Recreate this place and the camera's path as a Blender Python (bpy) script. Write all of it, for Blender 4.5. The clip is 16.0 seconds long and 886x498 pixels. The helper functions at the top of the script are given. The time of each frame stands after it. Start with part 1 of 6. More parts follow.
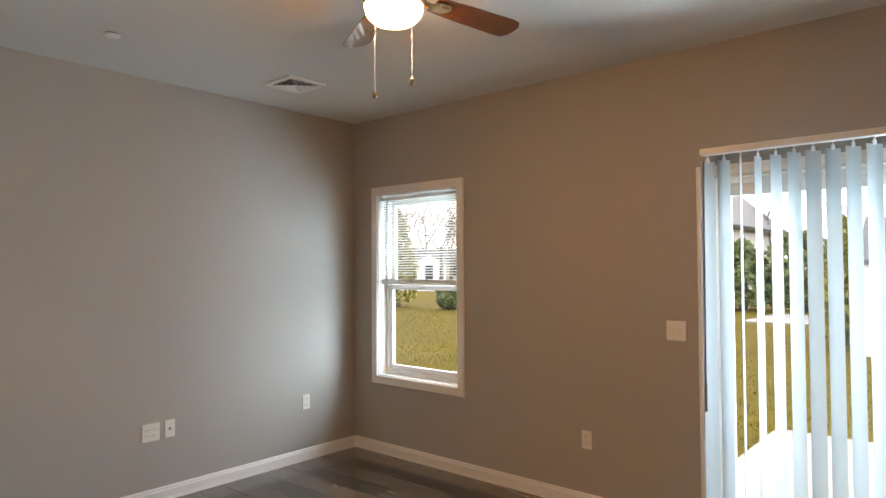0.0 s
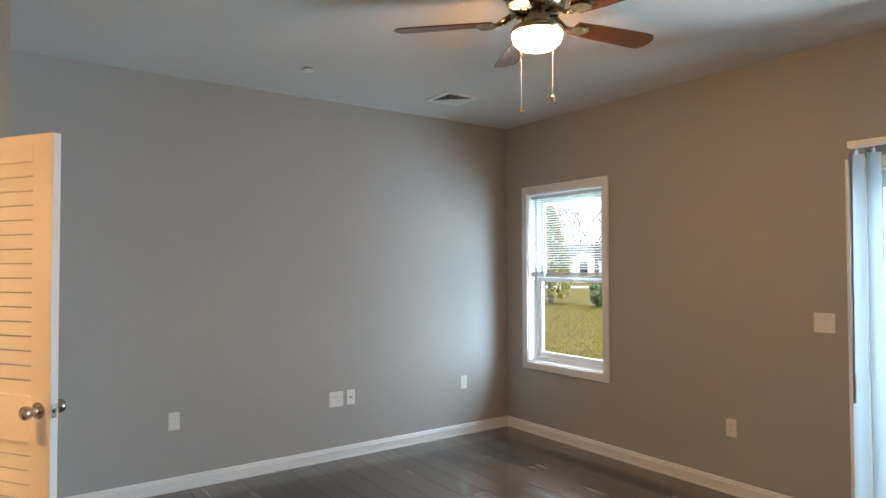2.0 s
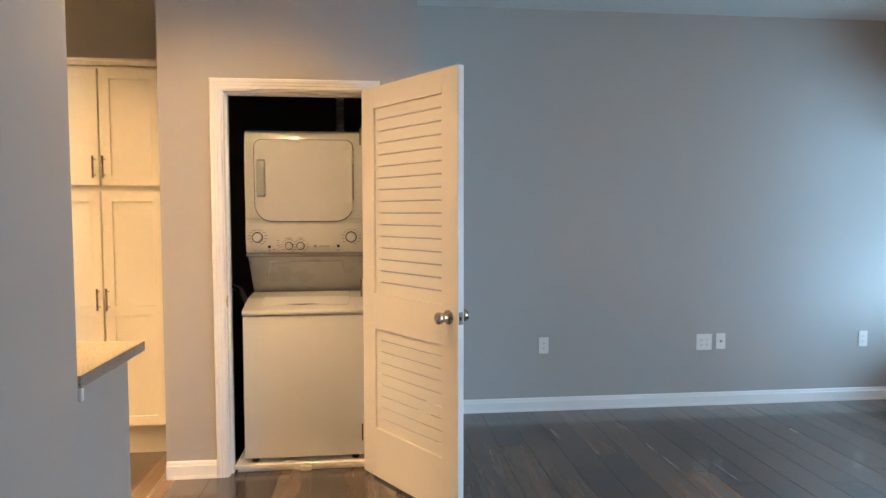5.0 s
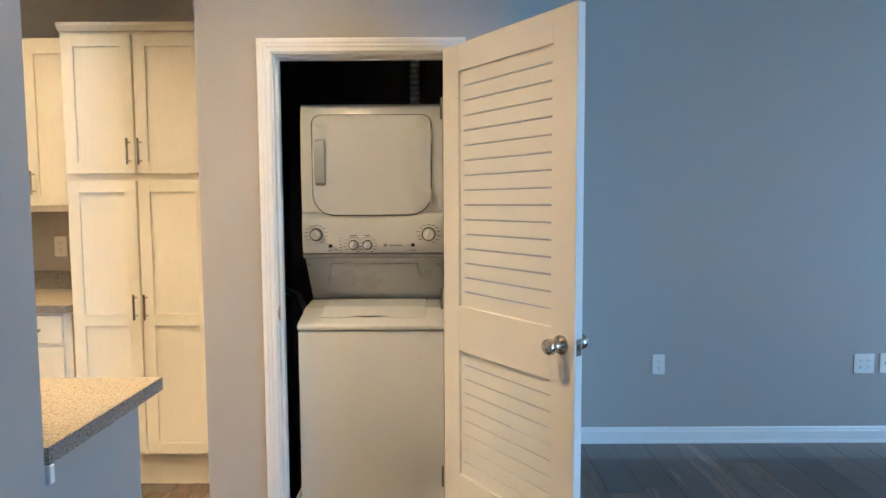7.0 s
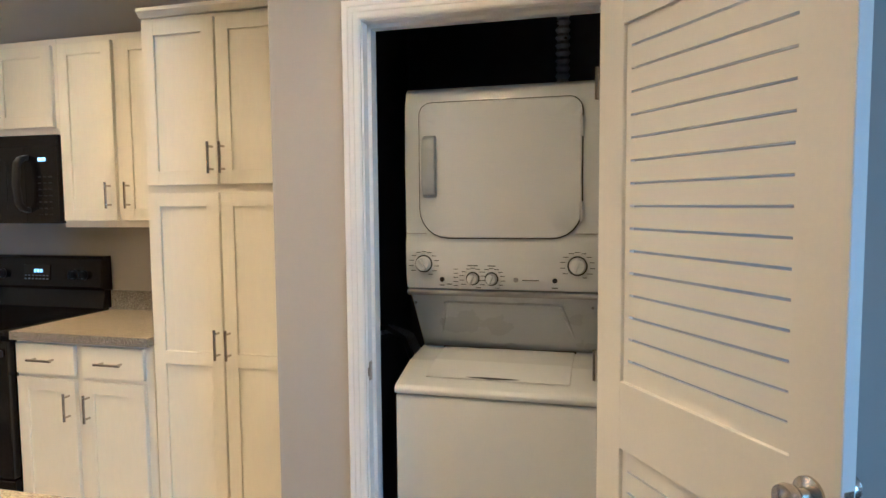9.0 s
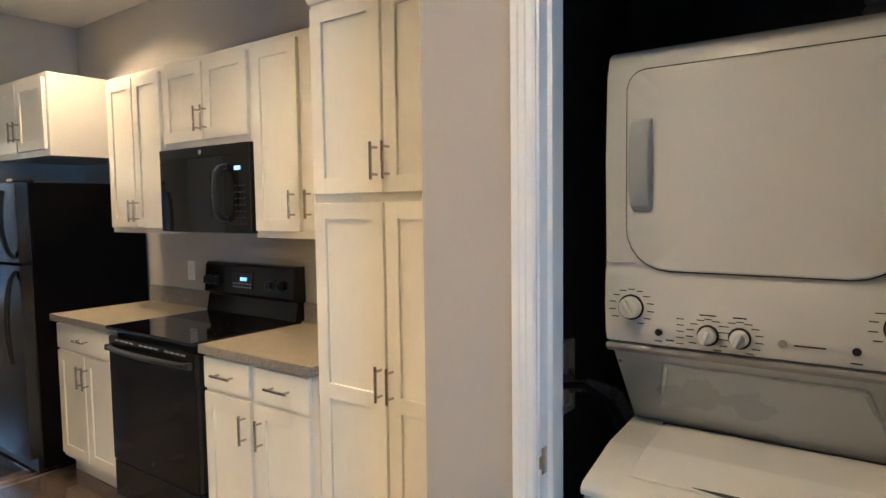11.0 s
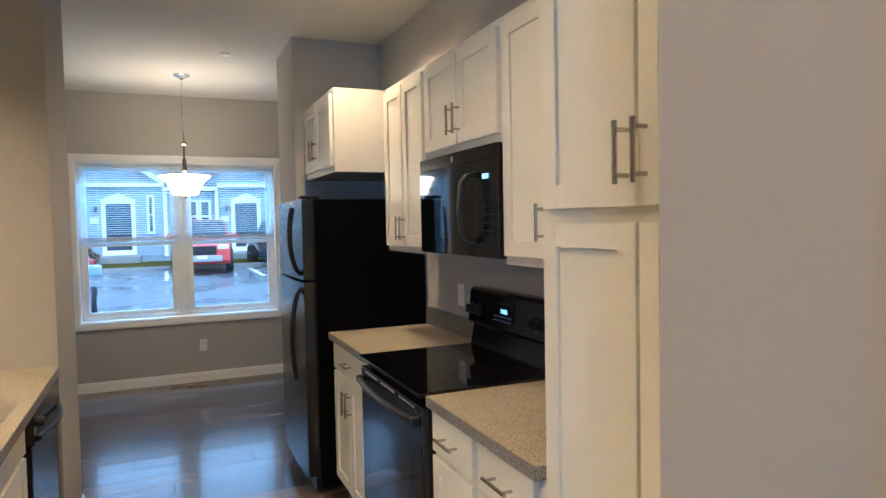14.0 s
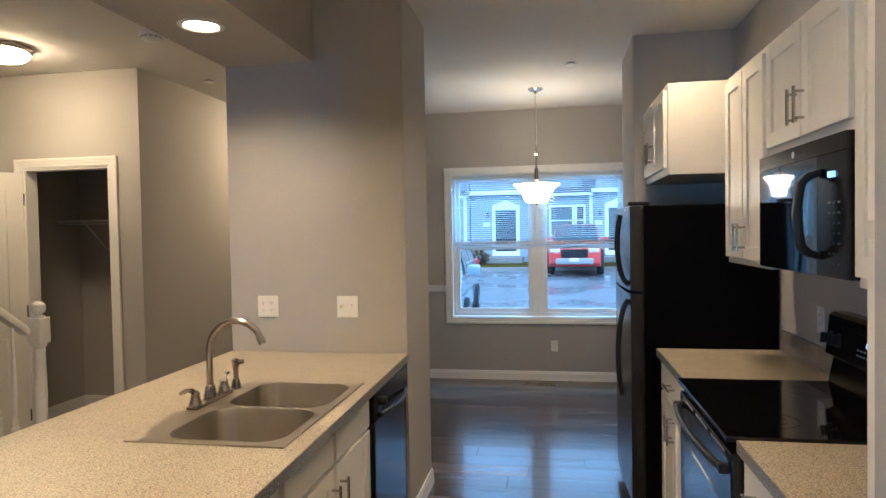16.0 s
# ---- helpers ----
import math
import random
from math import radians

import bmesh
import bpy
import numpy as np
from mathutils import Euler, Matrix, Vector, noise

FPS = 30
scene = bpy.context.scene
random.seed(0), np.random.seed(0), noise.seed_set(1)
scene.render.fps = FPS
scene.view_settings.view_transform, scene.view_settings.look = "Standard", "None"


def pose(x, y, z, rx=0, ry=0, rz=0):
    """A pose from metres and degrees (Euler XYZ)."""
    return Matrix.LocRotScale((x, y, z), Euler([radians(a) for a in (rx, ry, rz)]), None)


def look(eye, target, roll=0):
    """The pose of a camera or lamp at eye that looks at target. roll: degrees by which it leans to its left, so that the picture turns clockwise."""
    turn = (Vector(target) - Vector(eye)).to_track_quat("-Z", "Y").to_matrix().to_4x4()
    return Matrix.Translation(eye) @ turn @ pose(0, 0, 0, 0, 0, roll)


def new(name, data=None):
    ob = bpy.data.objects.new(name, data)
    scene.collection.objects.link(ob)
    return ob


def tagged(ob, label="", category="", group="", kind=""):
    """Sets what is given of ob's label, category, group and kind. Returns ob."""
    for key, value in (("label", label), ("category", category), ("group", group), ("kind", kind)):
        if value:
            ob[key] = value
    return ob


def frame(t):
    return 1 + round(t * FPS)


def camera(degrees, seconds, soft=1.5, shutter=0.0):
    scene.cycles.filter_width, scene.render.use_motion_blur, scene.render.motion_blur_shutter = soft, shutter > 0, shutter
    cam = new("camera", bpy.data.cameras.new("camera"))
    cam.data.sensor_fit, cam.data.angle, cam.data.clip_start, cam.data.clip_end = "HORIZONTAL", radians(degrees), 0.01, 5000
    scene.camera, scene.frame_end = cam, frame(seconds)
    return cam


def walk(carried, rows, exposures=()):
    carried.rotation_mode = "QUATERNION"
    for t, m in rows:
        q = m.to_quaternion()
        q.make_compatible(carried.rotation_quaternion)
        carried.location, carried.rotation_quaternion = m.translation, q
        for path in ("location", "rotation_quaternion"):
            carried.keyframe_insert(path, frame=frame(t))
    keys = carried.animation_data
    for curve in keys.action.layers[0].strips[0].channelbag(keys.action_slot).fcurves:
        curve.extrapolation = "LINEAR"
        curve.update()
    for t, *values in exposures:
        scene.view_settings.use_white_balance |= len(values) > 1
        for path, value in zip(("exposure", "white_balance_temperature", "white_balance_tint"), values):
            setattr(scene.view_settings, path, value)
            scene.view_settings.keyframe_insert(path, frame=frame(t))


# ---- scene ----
cam = camera(69.8, 16.0)
PATH = [
    (0, (0.117, 0.123, 1.534), (1.631, 1.428, 1.592), -0.3),
    (0.5, (0.022, -0.015, 1.505), (1.431, 1.404, 1.566), -0.2),
    (1, (-0.093, -0.139, 1.491), (1.223, 1.366, 1.551), -0.1),
    (1.5, (-0.172, -0.2, 1.502), (1.076, 1.362, 1.556), -0.1),
    (2, (-0.166, -0.223, 1.504), (0.994, 1.406, 1.555), -0.2),
    (2.5, (-0.187, -0.185, 1.496), (0.774, 1.568, 1.545), -0.2),
    (3, (-0.206, -0.16, 1.503), (0.448, 1.73, 1.545), -0.2),
    (3.5, (-0.222, -0.165, 1.488), (0.221, 1.785, 1.527), -0.1),
    (4, (-0.262, -0.139, 1.451), (0.078, 1.832, 1.472), -0.1),
    (4.5, (-0.292, -0.104, 1.404), (-0.029, 1.877, 1.352), -0.2),
    (4.7, (-0.308, -0.077, 1.397), (-0.067, 1.906, 1.308), -0.1),
    (6.8, (-0.387, 0.587, 1.402), (-0.361, 2.582, 1.25), -0.4),
    (7, (-0.394, 0.686, 1.411), (-0.397, 2.68, 1.263), -0.3),
    (7.5, (-0.384, 0.914, 1.42), (-0.487, 2.906, 1.276), -0.4),
    (8, (-0.34, 1.128, 1.44), (-0.551, 3.112, 1.297), -0.4),
    (8.5, (-0.341, 1.315, 1.447), (-0.696, 3.279, 1.312), -0.4),
    (9, (-0.36, 1.518, 1.469), (-0.872, 3.447, 1.326), -0.5),
    (11.5, (-0.477, 2.312, 1.519), (-1.805, 3.802, 1.393), -0.9),
    (12, (-0.495, 2.472, 1.534), (-1.949, 3.841, 1.419), -1.1),
    (12.5, (-0.524, 2.586, 1.529), (-2.108, 3.803, 1.43), -1.1),
    (13, (-0.615, 2.676, 1.526), (-2.305, 3.742, 1.431), -1.1),
    (13.5, (-0.758, 2.792, 1.538), (-2.524, 3.726, 1.445), -1.1),
    (14, (-0.883, 2.892, 1.528), (-2.718, 3.684, 1.443), -1.1),
    (14.5, (-0.973, 3.012, 1.533), (-2.881, 3.606, 1.454), -1.1),
    (15, (-1.022, 3.13, 1.549), (-3.01, 3.337, 1.484), -1.2),
    (15.5, (-1.007, 3.16, 1.552), (-3.001, 3.015, 1.496), -1.2),
    (16, (-0.963, 3.175, 1.546), (-2.933, 2.832, 1.493), -1.0),
]
EXPOSURES = [(0, 0.74, 8200, 24), (1, 0.84, 7600, 19), (2, 0.88, 7000, 17), (3.5, 0.90, 6400, 15), (4.5, 0.88, 6000, 13), (7, 0.78, 4600, 4), (9, 0.5, 4400, 3), (11.5, 0.36, 4400, 4), (16, -0.02, 4250, 5)]
walk(cam, [(t, look(eye, target, roll)) for t, eye, target, roll in PATH], EXPOSURES)

# ---- world, sun, lamps' strengths ----
CEIL = 2.79
LAMP_WARM = (1.0, 0.57, 0.22)
world = bpy.data.worlds.new("overcast_sky")
scene.world = world
world.use_nodes = True
wn, wl = world.node_tree.nodes, world.node_tree.links
sky = wn.new("ShaderNodeTexSky")
sky.sky_type = "NISHITA"
sky.sun_disc = False
sky.sun_elevation, sky.sun_rotation = radians(38), radians(70)
sky.air_density, sky.dust_density, sky.ozone_density = 1.0, 6.0, 1.0
mixer = wn.new("ShaderNodeMix")
mixer.data_type = "RGBA"
mixer.inputs["Factor"].default_value = 0.75
mixer.inputs["B"].default_value = (8.3, 9.9, 11.6, 1)
wl.new(sky.outputs["Color"], mixer.inputs["A"])
wl.new(mixer.outputs["Result"], wn["Background"].inputs["Color"])
wn["Background"].inputs["Strength"].default_value = 0.30
sun = new("sun", bpy.data.lights.new("sun", "SUN"))
sun.data.energy, sun.data.angle, sun.data.color = 0.7, radians(25), (1.0, 0.96, 0.9)
sun.matrix_world = look((20, 6, 18), (0, 0, 0))
FAN_GLOW, CAN_GLOW, PENDANT_GLOW, HALL_GLOW = 74.0, 880.0, 25.0, 115.0


def sky_fill_lamp(name, eye, target, wide, high, watts):
    """An added area lamp outside an opening, standing in for the open sky's light."""
    lamp = new(name, bpy.data.lights.new(name, "AREA"))
    lamp.data.shape, lamp.data.size, lamp.data.size_y = "RECTANGLE", wide, high
    lamp.data.energy, lamp.data.color = watts, (0.45, 0.76, 1.0)
    lamp.matrix_world = look(eye, target)


# Unseen fill lamps; only the dining one hangs above its opening's head.
sky_fill_lamp("sky_fill_at_sliding_door", (4.35, -0.40, 1.40), (-1.0, 1.9, 1.25), 1.3, 1.9, 190)
sky_fill_lamp("sky_fill_at_living_window", (4.38, 3.15, 1.25), (2.0, 4.15, 1.45), 0.6, 1.2, 34)
sky_fill_lamp("sky_fill_at_dining_window", (-8.5, 3.03, 2.95), (-6.5, 3.0, 1.2), 1.8, 1.0, 165)
# ---- materials ----
def mat(name, color, rough=0.5, metal=0.0, vary=0.12, scale=6.0, fine=90.0, bump=0.15, dist=0.002, coat=0.0, spec=0.5, stretch=(1, 1, 1), island=0.0, piece=0.0, rough_vary=0.15):
    """A surface with mottling at two scales, fine relief and uneven gloss."""
    m = bpy.data.materials.new(name)
    m.use_nodes = True
    n, l = m.node_tree.nodes, m.node_tree.links
    b = n["Principled BSDF"]
    b.inputs["Metallic"].default_value = metal
    b.inputs["Coat Weight"].default_value = coat
    b.inputs["Specular IOR Level"].default_value = spec
    tc = n.new("ShaderNodeTexCoord")
    mp = n.new("ShaderNodeMapping")
    mp.inputs["Scale"].default_value = stretch
    l.new(tc.outputs["Object"], mp.inputs["Vector"])
    big, small = n.new("ShaderNodeTexNoise"), n.new("ShaderNodeTexNoise")
    for tex, s, d in ((big, scale, 4), (small, fine, 3)):
        tex.inputs["Scale"].default_value, tex.inputs["Detail"].default_value = s, d
        l.new(mp.outputs["Vector"], tex.inputs["Vector"])
    add = n.new("ShaderNodeMath")
    add.operation = "ADD"
    l.new(big.outputs["Fac"], add.inputs[0])
    half = n.new("ShaderNodeMath")
    half.operation = "MULTIPLY_ADD"
    half.inputs[1].default_value, half.inputs[2].default_value = 0.6, -0.3
    l.new(small.outputs["Fac"], half.inputs[0])
    l.new(half.outputs[0], add.inputs[1])
    last = add.outputs[0]
    for want, amount, node_type, socket in ((island, island, "ShaderNodeNewGeometry", "Random Per Island"), (piece, piece, "ShaderNodeObjectInfo", "Random")):
        if want:
            src = n.new(node_type)
            ma = n.new("ShaderNodeMath")
            ma.operation = "MULTIPLY_ADD"
            ma.inputs[1].default_value, ma.inputs[2].default_value = amount, -amount / 2
            l.new(src.outputs[socket], ma.inputs[0])
            a2 = n.new("ShaderNodeMath")
            a2.operation = "ADD"
            l.new(last, a2.inputs[0])
            l.new(ma.outputs[0], a2.inputs[1])
            last = a2.outputs[0]
    ramp = n.new("ShaderNodeMapRange")
    ramp.inputs["From Min"].default_value, ramp.inputs["From Max"].default_value = 0.15, 0.85
    ramp.inputs["To Min"].default_value, ramp.inputs["To Max"].default_value = 1 - vary, 1 + vary
    ramp.clamp = False
    l.new(last, ramp.inputs["Value"])
    mul = n.new("ShaderNodeMix")
    mul.data_type, mul.blend_type = "RGBA", "MULTIPLY"
    mul.inputs["Factor"].default_value = 1
    mul.inputs["A"].default_value = (*color, 1)
    l.new(ramp.outputs["Result"], mul.inputs["B"])
    l.new(mul.outputs["Result"], b.inputs["Base Color"])
    rr = n.new("ShaderNodeMapRange")
    rr.inputs["From Min"].default_value, rr.inputs["From Max"].default_value = 0.25, 0.75
    rr.inputs["To Min"].default_value, rr.inputs["To Max"].default_value = max(0.02, rough * (1 - rough_vary)), min(1, rough * (1 + rough_vary))
    l.new(big.outputs["Fac"], rr.inputs["Value"])
    l.new(rr.outputs["Result"], b.inputs["Roughness"])
    if bump:
        bp = n.new("ShaderNodeBump")
        bp.inputs["Strength"].default_value, bp.inputs["Distance"].default_value = bump, dist
        l.new(small.outputs["Fac"], bp.inputs["Height"])
        l.new(bp.outputs["Normal"], b.inputs["Normal"])
    return m


def glow(name, color, strength):
    m = bpy.data.materials.new(name)
    m.use_nodes = True
    b = m.node_tree.nodes["Principled BSDF"]
    b.inputs["Base Color"].default_value = (0.9, 0.88, 0.84, 1)
    b.inputs["Emission Color"].default_value = (*color, 1)
    b.inputs["Emission Strength"].default_value = strength
    return m


def pane_glass(name, tint=(0.97, 0.99, 0.985), rough=0.0):
    m = bpy.data.materials.new(name)
    m.use_nodes = True
    n, l = m.node_tree.nodes, m.node_tree.links
    n.remove(n["Principled BSDF"])
    clear, shine, mix, facing = n.new("ShaderNodeBsdfTransparent"), n.new("ShaderNodeBsdfGlossy"), n.new("ShaderNodeMixShader"), n.new("ShaderNodeLayerWeight")
    steep, gloss = n.new("ShaderNodeMath"), n.new("ShaderNodeMath")
    facing.inputs["Blend"].default_value = 0.5
    steep.operation, gloss.operation = "POWER", "MULTIPLY_ADD"
    steep.inputs[1].default_value, gloss.inputs[1].default_value, gloss.inputs[2].default_value = 5.0, 0.8, 0.03
    l.new(facing.outputs["Facing"], steep.inputs[0])
    l.new(steep.outputs[0], gloss.inputs[0])
    clear.inputs["Color"].default_value = (*tint, 1)
    shine.inputs["Roughness"].default_value = rough
    l.new(gloss.outputs[0], mix.inputs[0])
    l.new(clear.outputs[0], mix.inputs[1])
    l.new(shine.outputs[0], mix.inputs[2])
    l.new(mix.outputs[0], n["Material Output"].inputs["Surface"])
    return m


def speckled(name, base, dark, light):
    """Laminate worktop: fine dark and light flecks on a mid tone."""
    m = mat(name, base, rough=0.34, vary=0.05, scale=9, fine=300, bump=0.12, dist=0.0006)
    n, l = m.node_tree.nodes, m.node_tree.links
    b = n["Principled BSDF"]
    src = b.inputs["Base Color"].links[0].from_socket
    tc = n.new("ShaderNodeTexCoord")
    for tone, scale, lo, hi in ((dark, 165, 0.54, 0.61), (light, 215, 0.53, 0.60)):
        tex = n.new("ShaderNodeTexNoise")
        tex.inputs["Scale"].default_value, tex.inputs["Detail"].default_value = scale, 2
        l.new(tc.outputs["Object"], tex.inputs["Vector"])
        mr = n.new("ShaderNodeMapRange")
        mr.inputs["From Min"].default_value, mr.inputs["From Max"].default_value = lo, hi
        l.new(tex.outputs["Fac"], mr.inputs["Value"])
        mx = n.new("ShaderNodeMix")
        mx.data_type = "RGBA"
        mx.inputs["B"].default_value = (*tone, 1)
        l.new(mr.outputs["Result"], mx.inputs["Factor"])
        l.new(src, mx.inputs["A"])
        src = mx.outputs["Result"]
    l.new(src, b.inputs["Base Color"])
    return m


def b_mul(n):
    """The node that multiplies the base tone with the grain."""
    return next(x for x in n if x.bl_idname == "ShaderNodeMix" and x.blend_type == "MULTIPLY")


def plank_mat(name):
    """Dark grey-brown vinyl plank: long grain, streaks, a tone of its own for each board."""
    m = mat(name, (0.060, 0.046, 0.037), rough=0.23, vary=0.48, scale=5, fine=34, bump=0.10, dist=0.0008, coat=0.22, stretch=(1.0, 0.07, 1), island=0.55, piece=0.4, spec=1.0, rough_vary=0.25)
    n, l = m.node_tree.nodes, m.node_tree.links
    mp = next(x for x in n if x.bl_idname == "ShaderNodeMapping")
    mp.inputs["Scale"].default_value = (3.2, 0.22, 1)
    geo = n.new("ShaderNodeNewGeometry")
    info = n.new("ShaderNodeObjectInfo")
    off = n.new("ShaderNodeMath")
    off.operation = "ADD"
    l.new(geo.outputs["Random Per Island"], off.inputs[0])
    l.new(info.outputs["Random"], off.inputs[1])
    comb = n.new("ShaderNodeCombineXYZ")
    sc = n.new("ShaderNodeMath")
    sc.operation = "MULTIPLY"
    sc.inputs[1].default_value = 37.0
    l.new(off.outputs[0], sc.inputs[0])
    l.new(sc.outputs[0], comb.inputs["X"])
    l.new(sc.outputs[0], comb.inputs["Z"])
    l.new(comb.outputs[0], mp.inputs["Location"])
    # each board leans to warm brown or to slate grey
    spread, pick, tone = n.new("ShaderNodeMath"), n.new("ShaderNodeMath"), n.new("ShaderNodeMix")
    spread.operation, pick.operation, tone.data_type = "MULTIPLY", "FRACT", "RGBA"
    spread.inputs[1].default_value = 7.31
    l.new(off.outputs[0], spread.inputs[0])
    l.new(spread.outputs[0], pick.inputs[0])
    l.new(pick.outputs[0], tone.inputs["Factor"])
    tone.inputs["A"].default_value, tone.inputs["B"].default_value = (0.050, 0.045, 0.043, 1), (0.150, 0.106, 0.076, 1)
    mul = b_mul(n)
    l.new(tone.outputs["Result"], mul.inputs["A"])
    return m


WALL = mat("wall_paint", (0.44, 0.42, 0.39), rough=0.75, vary=0.025, scale=1.6, fine=160, bump=0.06, dist=0.001, spec=0.3)
CEILING = mat("ceiling_paint", (0.68, 0.665, 0.63), rough=0.9, vary=0.02, scale=1.2, fine=220, bump=0.1, dist=0.001, spec=0.2)
TRIM = mat("trim_paint", (0.84, 0.83, 0.80), rough=0.38, vary=0.03, scale=5, fine=70, bump=0.04)
DOORPAINT = mat("door_paint", (0.79, 0.77, 0.72), rough=0.42, vary=0.03, scale=4, fine=90, bump=0.05)
CABINET = mat("cabinet_paint", (0.80, 0.765, 0.655), rough=0.36, vary=0.035, scale=3, fine=60, bump=0.05, stretch=(1, 1, 0.3))
CARCASE = mat("cabinet_side", (0.78, 0.74, 0.65), rough=0.5, vary=0.04, scale=2, fine=80, bump=0.04)
NICKEL = mat("brushed_nickel", (0.46, 0.42, 0.37), rough=0.24, metal=1.0, vary=0.1, scale=20, fine=400, bump=0.05)
CHROME = mat("chrome", (0.75, 0.75, 0.75), rough=0.12, metal=1.0, vary=0.05)
STEEL = mat("brushed_steel", (0.56, 0.55, 0.53), rough=0.28, metal=1.0, vary=0.08, scale=4, fine=260, bump=0.06, stretch=(0.2, 6, 1))
LAMINATE = speckled("speckled_laminate", (0.30, 0.26, 0.19), (0.11, 0.085, 0.06), (0.50, 0.445, 0.345))
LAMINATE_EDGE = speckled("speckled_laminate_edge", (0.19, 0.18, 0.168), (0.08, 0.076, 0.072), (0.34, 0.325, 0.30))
BLACK = mat("black_enamel", (0.006, 0.006, 0.0065), rough=0.16, vary=0.1, scale=3, fine=200, bump=0.02, spec=0.4)
BLACK_TEX = mat("black_textured_steel", (0.003, 0.003, 0.0035), spec=0.04, rough=0.34, vary=0.15, scale=4, fine=420, bump=0.25, dist=0.0006)
DOORBLACK = mat("black_door_enamel", (0.008, 0.008, 0.010), rough=0.24, vary=0.1, scale=4, fine=420, bump=0.18, dist=0.0005, spec=0.9)
BLACKGLASS = mat("black_glass", (0.004, 0.004, 0.005), rough=0.05, vary=0.1, bump=0, coat=0.2)
BURNERPRINT = mat("burner_print", (0.009, 0.009, 0.010), rough=0.09, vary=0.05, bump=0)
BLACKPLASTIC = mat("black_plastic", (0.009, 0.009, 0.010), rough=0.36, spec=0.4, vary=0.15, fine=200, bump=0.08)
MIDGREY = mat("grey_plastic", (0.30, 0.30, 0.31), rough=0.4, vary=0.08)
DARKLINE = mat("dark_gasket", (0.02, 0.02, 0.022), rough=0.6, vary=0.1)
ENAMEL = mat("white_enamel", (0.64, 0.66, 0.68), rough=0.16, vary=0.02, scale=3, fine=120, bump=0.02, coat=0.2)
ENAMEL_GREY = mat("pale_grey_enamel", (0.54, 0.56, 0.58), rough=0.28, vary=0.03)
GRIPGREY = mat("grey_grip_plastic", (0.36, 0.39, 0.43), rough=0.3, vary=0.04)
WHITEPLASTIC = mat("white_plastic", (0.84, 0.82, 0.77), rough=0.35, vary=0.03)
PAPERWHITE = mat("white_label", (0.8, 0.8, 0.78), rough=0.6, vary=0.03)
YELLOW = mat("yellow_sticker", (0.75, 0.60, 0.12), rough=0.6, vary=0.05)
VINYL = mat("vinyl_frame", (0.82, 0.83, 0.82), rough=0.35, vary=0.03)
BLIND = mat("blind_slat", (0.80, 0.80, 0.78), rough=0.45, vary=0.03)
VANE = mat("blind_vane", (0.55, 0.585, 0.595), rough=0.55, vary=0.04, fine=250, bump=0.1)


def let_through(m, share, tint):
    """Makes a thin material partly translucent."""
    n, l = m.node_tree.nodes, m.node_tree.links
    tr, mx = n.new("ShaderNodeBsdfTranslucent"), n.new("ShaderNodeMixShader")
    tr.inputs["Color"].default_value = (*tint, 1)
    mx.inputs[0].default_value = share
    l.new(n["Principled BSDF"].outputs[0], mx.inputs[1])
    l.new(tr.outputs[0], mx.inputs[2])
    l.new(mx.outputs[0], n["Material Output"].inputs["Surface"])


let_through(VANE, 0.28, (0.55, 0.60, 0.61))
let_through(BLIND, 0.25, (0.78, 0.79, 0.77))
SINKSTEEL = mat("satin_sink_steel", (0.42, 0.385, 0.33), rough=0.35, metal=1.0, vary=0.05, scale=8, fine=500, bump=0.05, dist=0.0004)
BRONZE = mat("antique_brass", (0.34, 0.26, 0.16), rough=0.28, metal=1.0, vary=0.2, scale=12)
CHERRY = mat("cherry_blade", (0.115, 0.036, 0.016), rough=0.2, vary=0.35, scale=5, fine=40, bump=0.06, stretch=(0.25, 5, 1), coat=0.7)
FOIL = mat("foil_duct", (0.55, 0.55, 0.55), rough=0.3, metal=1.0, vary=0.2, scale=30)
# Wall tone darkened to stand for the unlit inside of the laundry closet.
CLOSETSHADE = mat("closet_wall_shade", (0.11, 0.11, 0.115), rough=0.85, vary=0.05, scale=2)
PLANK = plank_mat("vinyl_plank")
SUBFLOOR = mat("subfloor", (0.02, 0.018, 0.016), rough=0.9)
CONCRETE = mat("concrete", (0.25, 0.24, 0.225), rough=0.85, vary=0.12, scale=2.5, fine=60, bump=0.2)
GLASS = pane_glass("window_glass")
FANBOWL = glow("fan_bowl_glass", LAMP_WARM, FAN_GLOW)
CANLENS = glow("can_lens", LAMP_WARM, CAN_GLOW)
SHADE = glow("pendant_glass", (1.0, 0.62, 0.28), PENDANT_GLOW)
HALLBOWL = glow("hall_bowl_glass", LAMP_WARM, HALL_GLOW)
DIGITS = glow("display_digits", (0.45, 0.75, 1.0), 1.2)

# ---- building helpers ----
def bm_box(x0, y0, z0, x1, y1, z1, bevel=0.0, seg=2):
    bm = bmesh.new()
    bmesh.ops.create_cube(bm, size=1)
    bmesh.ops.transform(bm, matrix=Matrix.Translation(((x0 + x1) / 2, (y0 + y1) / 2, (z0 + z1) / 2)) @ Matrix.Diagonal((abs(x1 - x0), abs(y1 - y0), abs(z1 - z0), 1)), verts=bm.verts)
    if bevel:
        bmesh.ops.bevel(bm, geom=bm.edges[:], offset=bevel, segments=seg, profile=0.5, affect="EDGES")
    return bm


def joined(*bms):
    out = bmesh.new()
    for b in bms:
        me = bpy.data.meshes.new("tmp")
        b.to_mesh(me)
        b.free()
        out.from_mesh(me)
        bpy.data.meshes.remove(me)
    return out


def moved(bm, m):
    bmesh.ops.transform(bm, matrix=m, verts=bm.verts)
    return bm


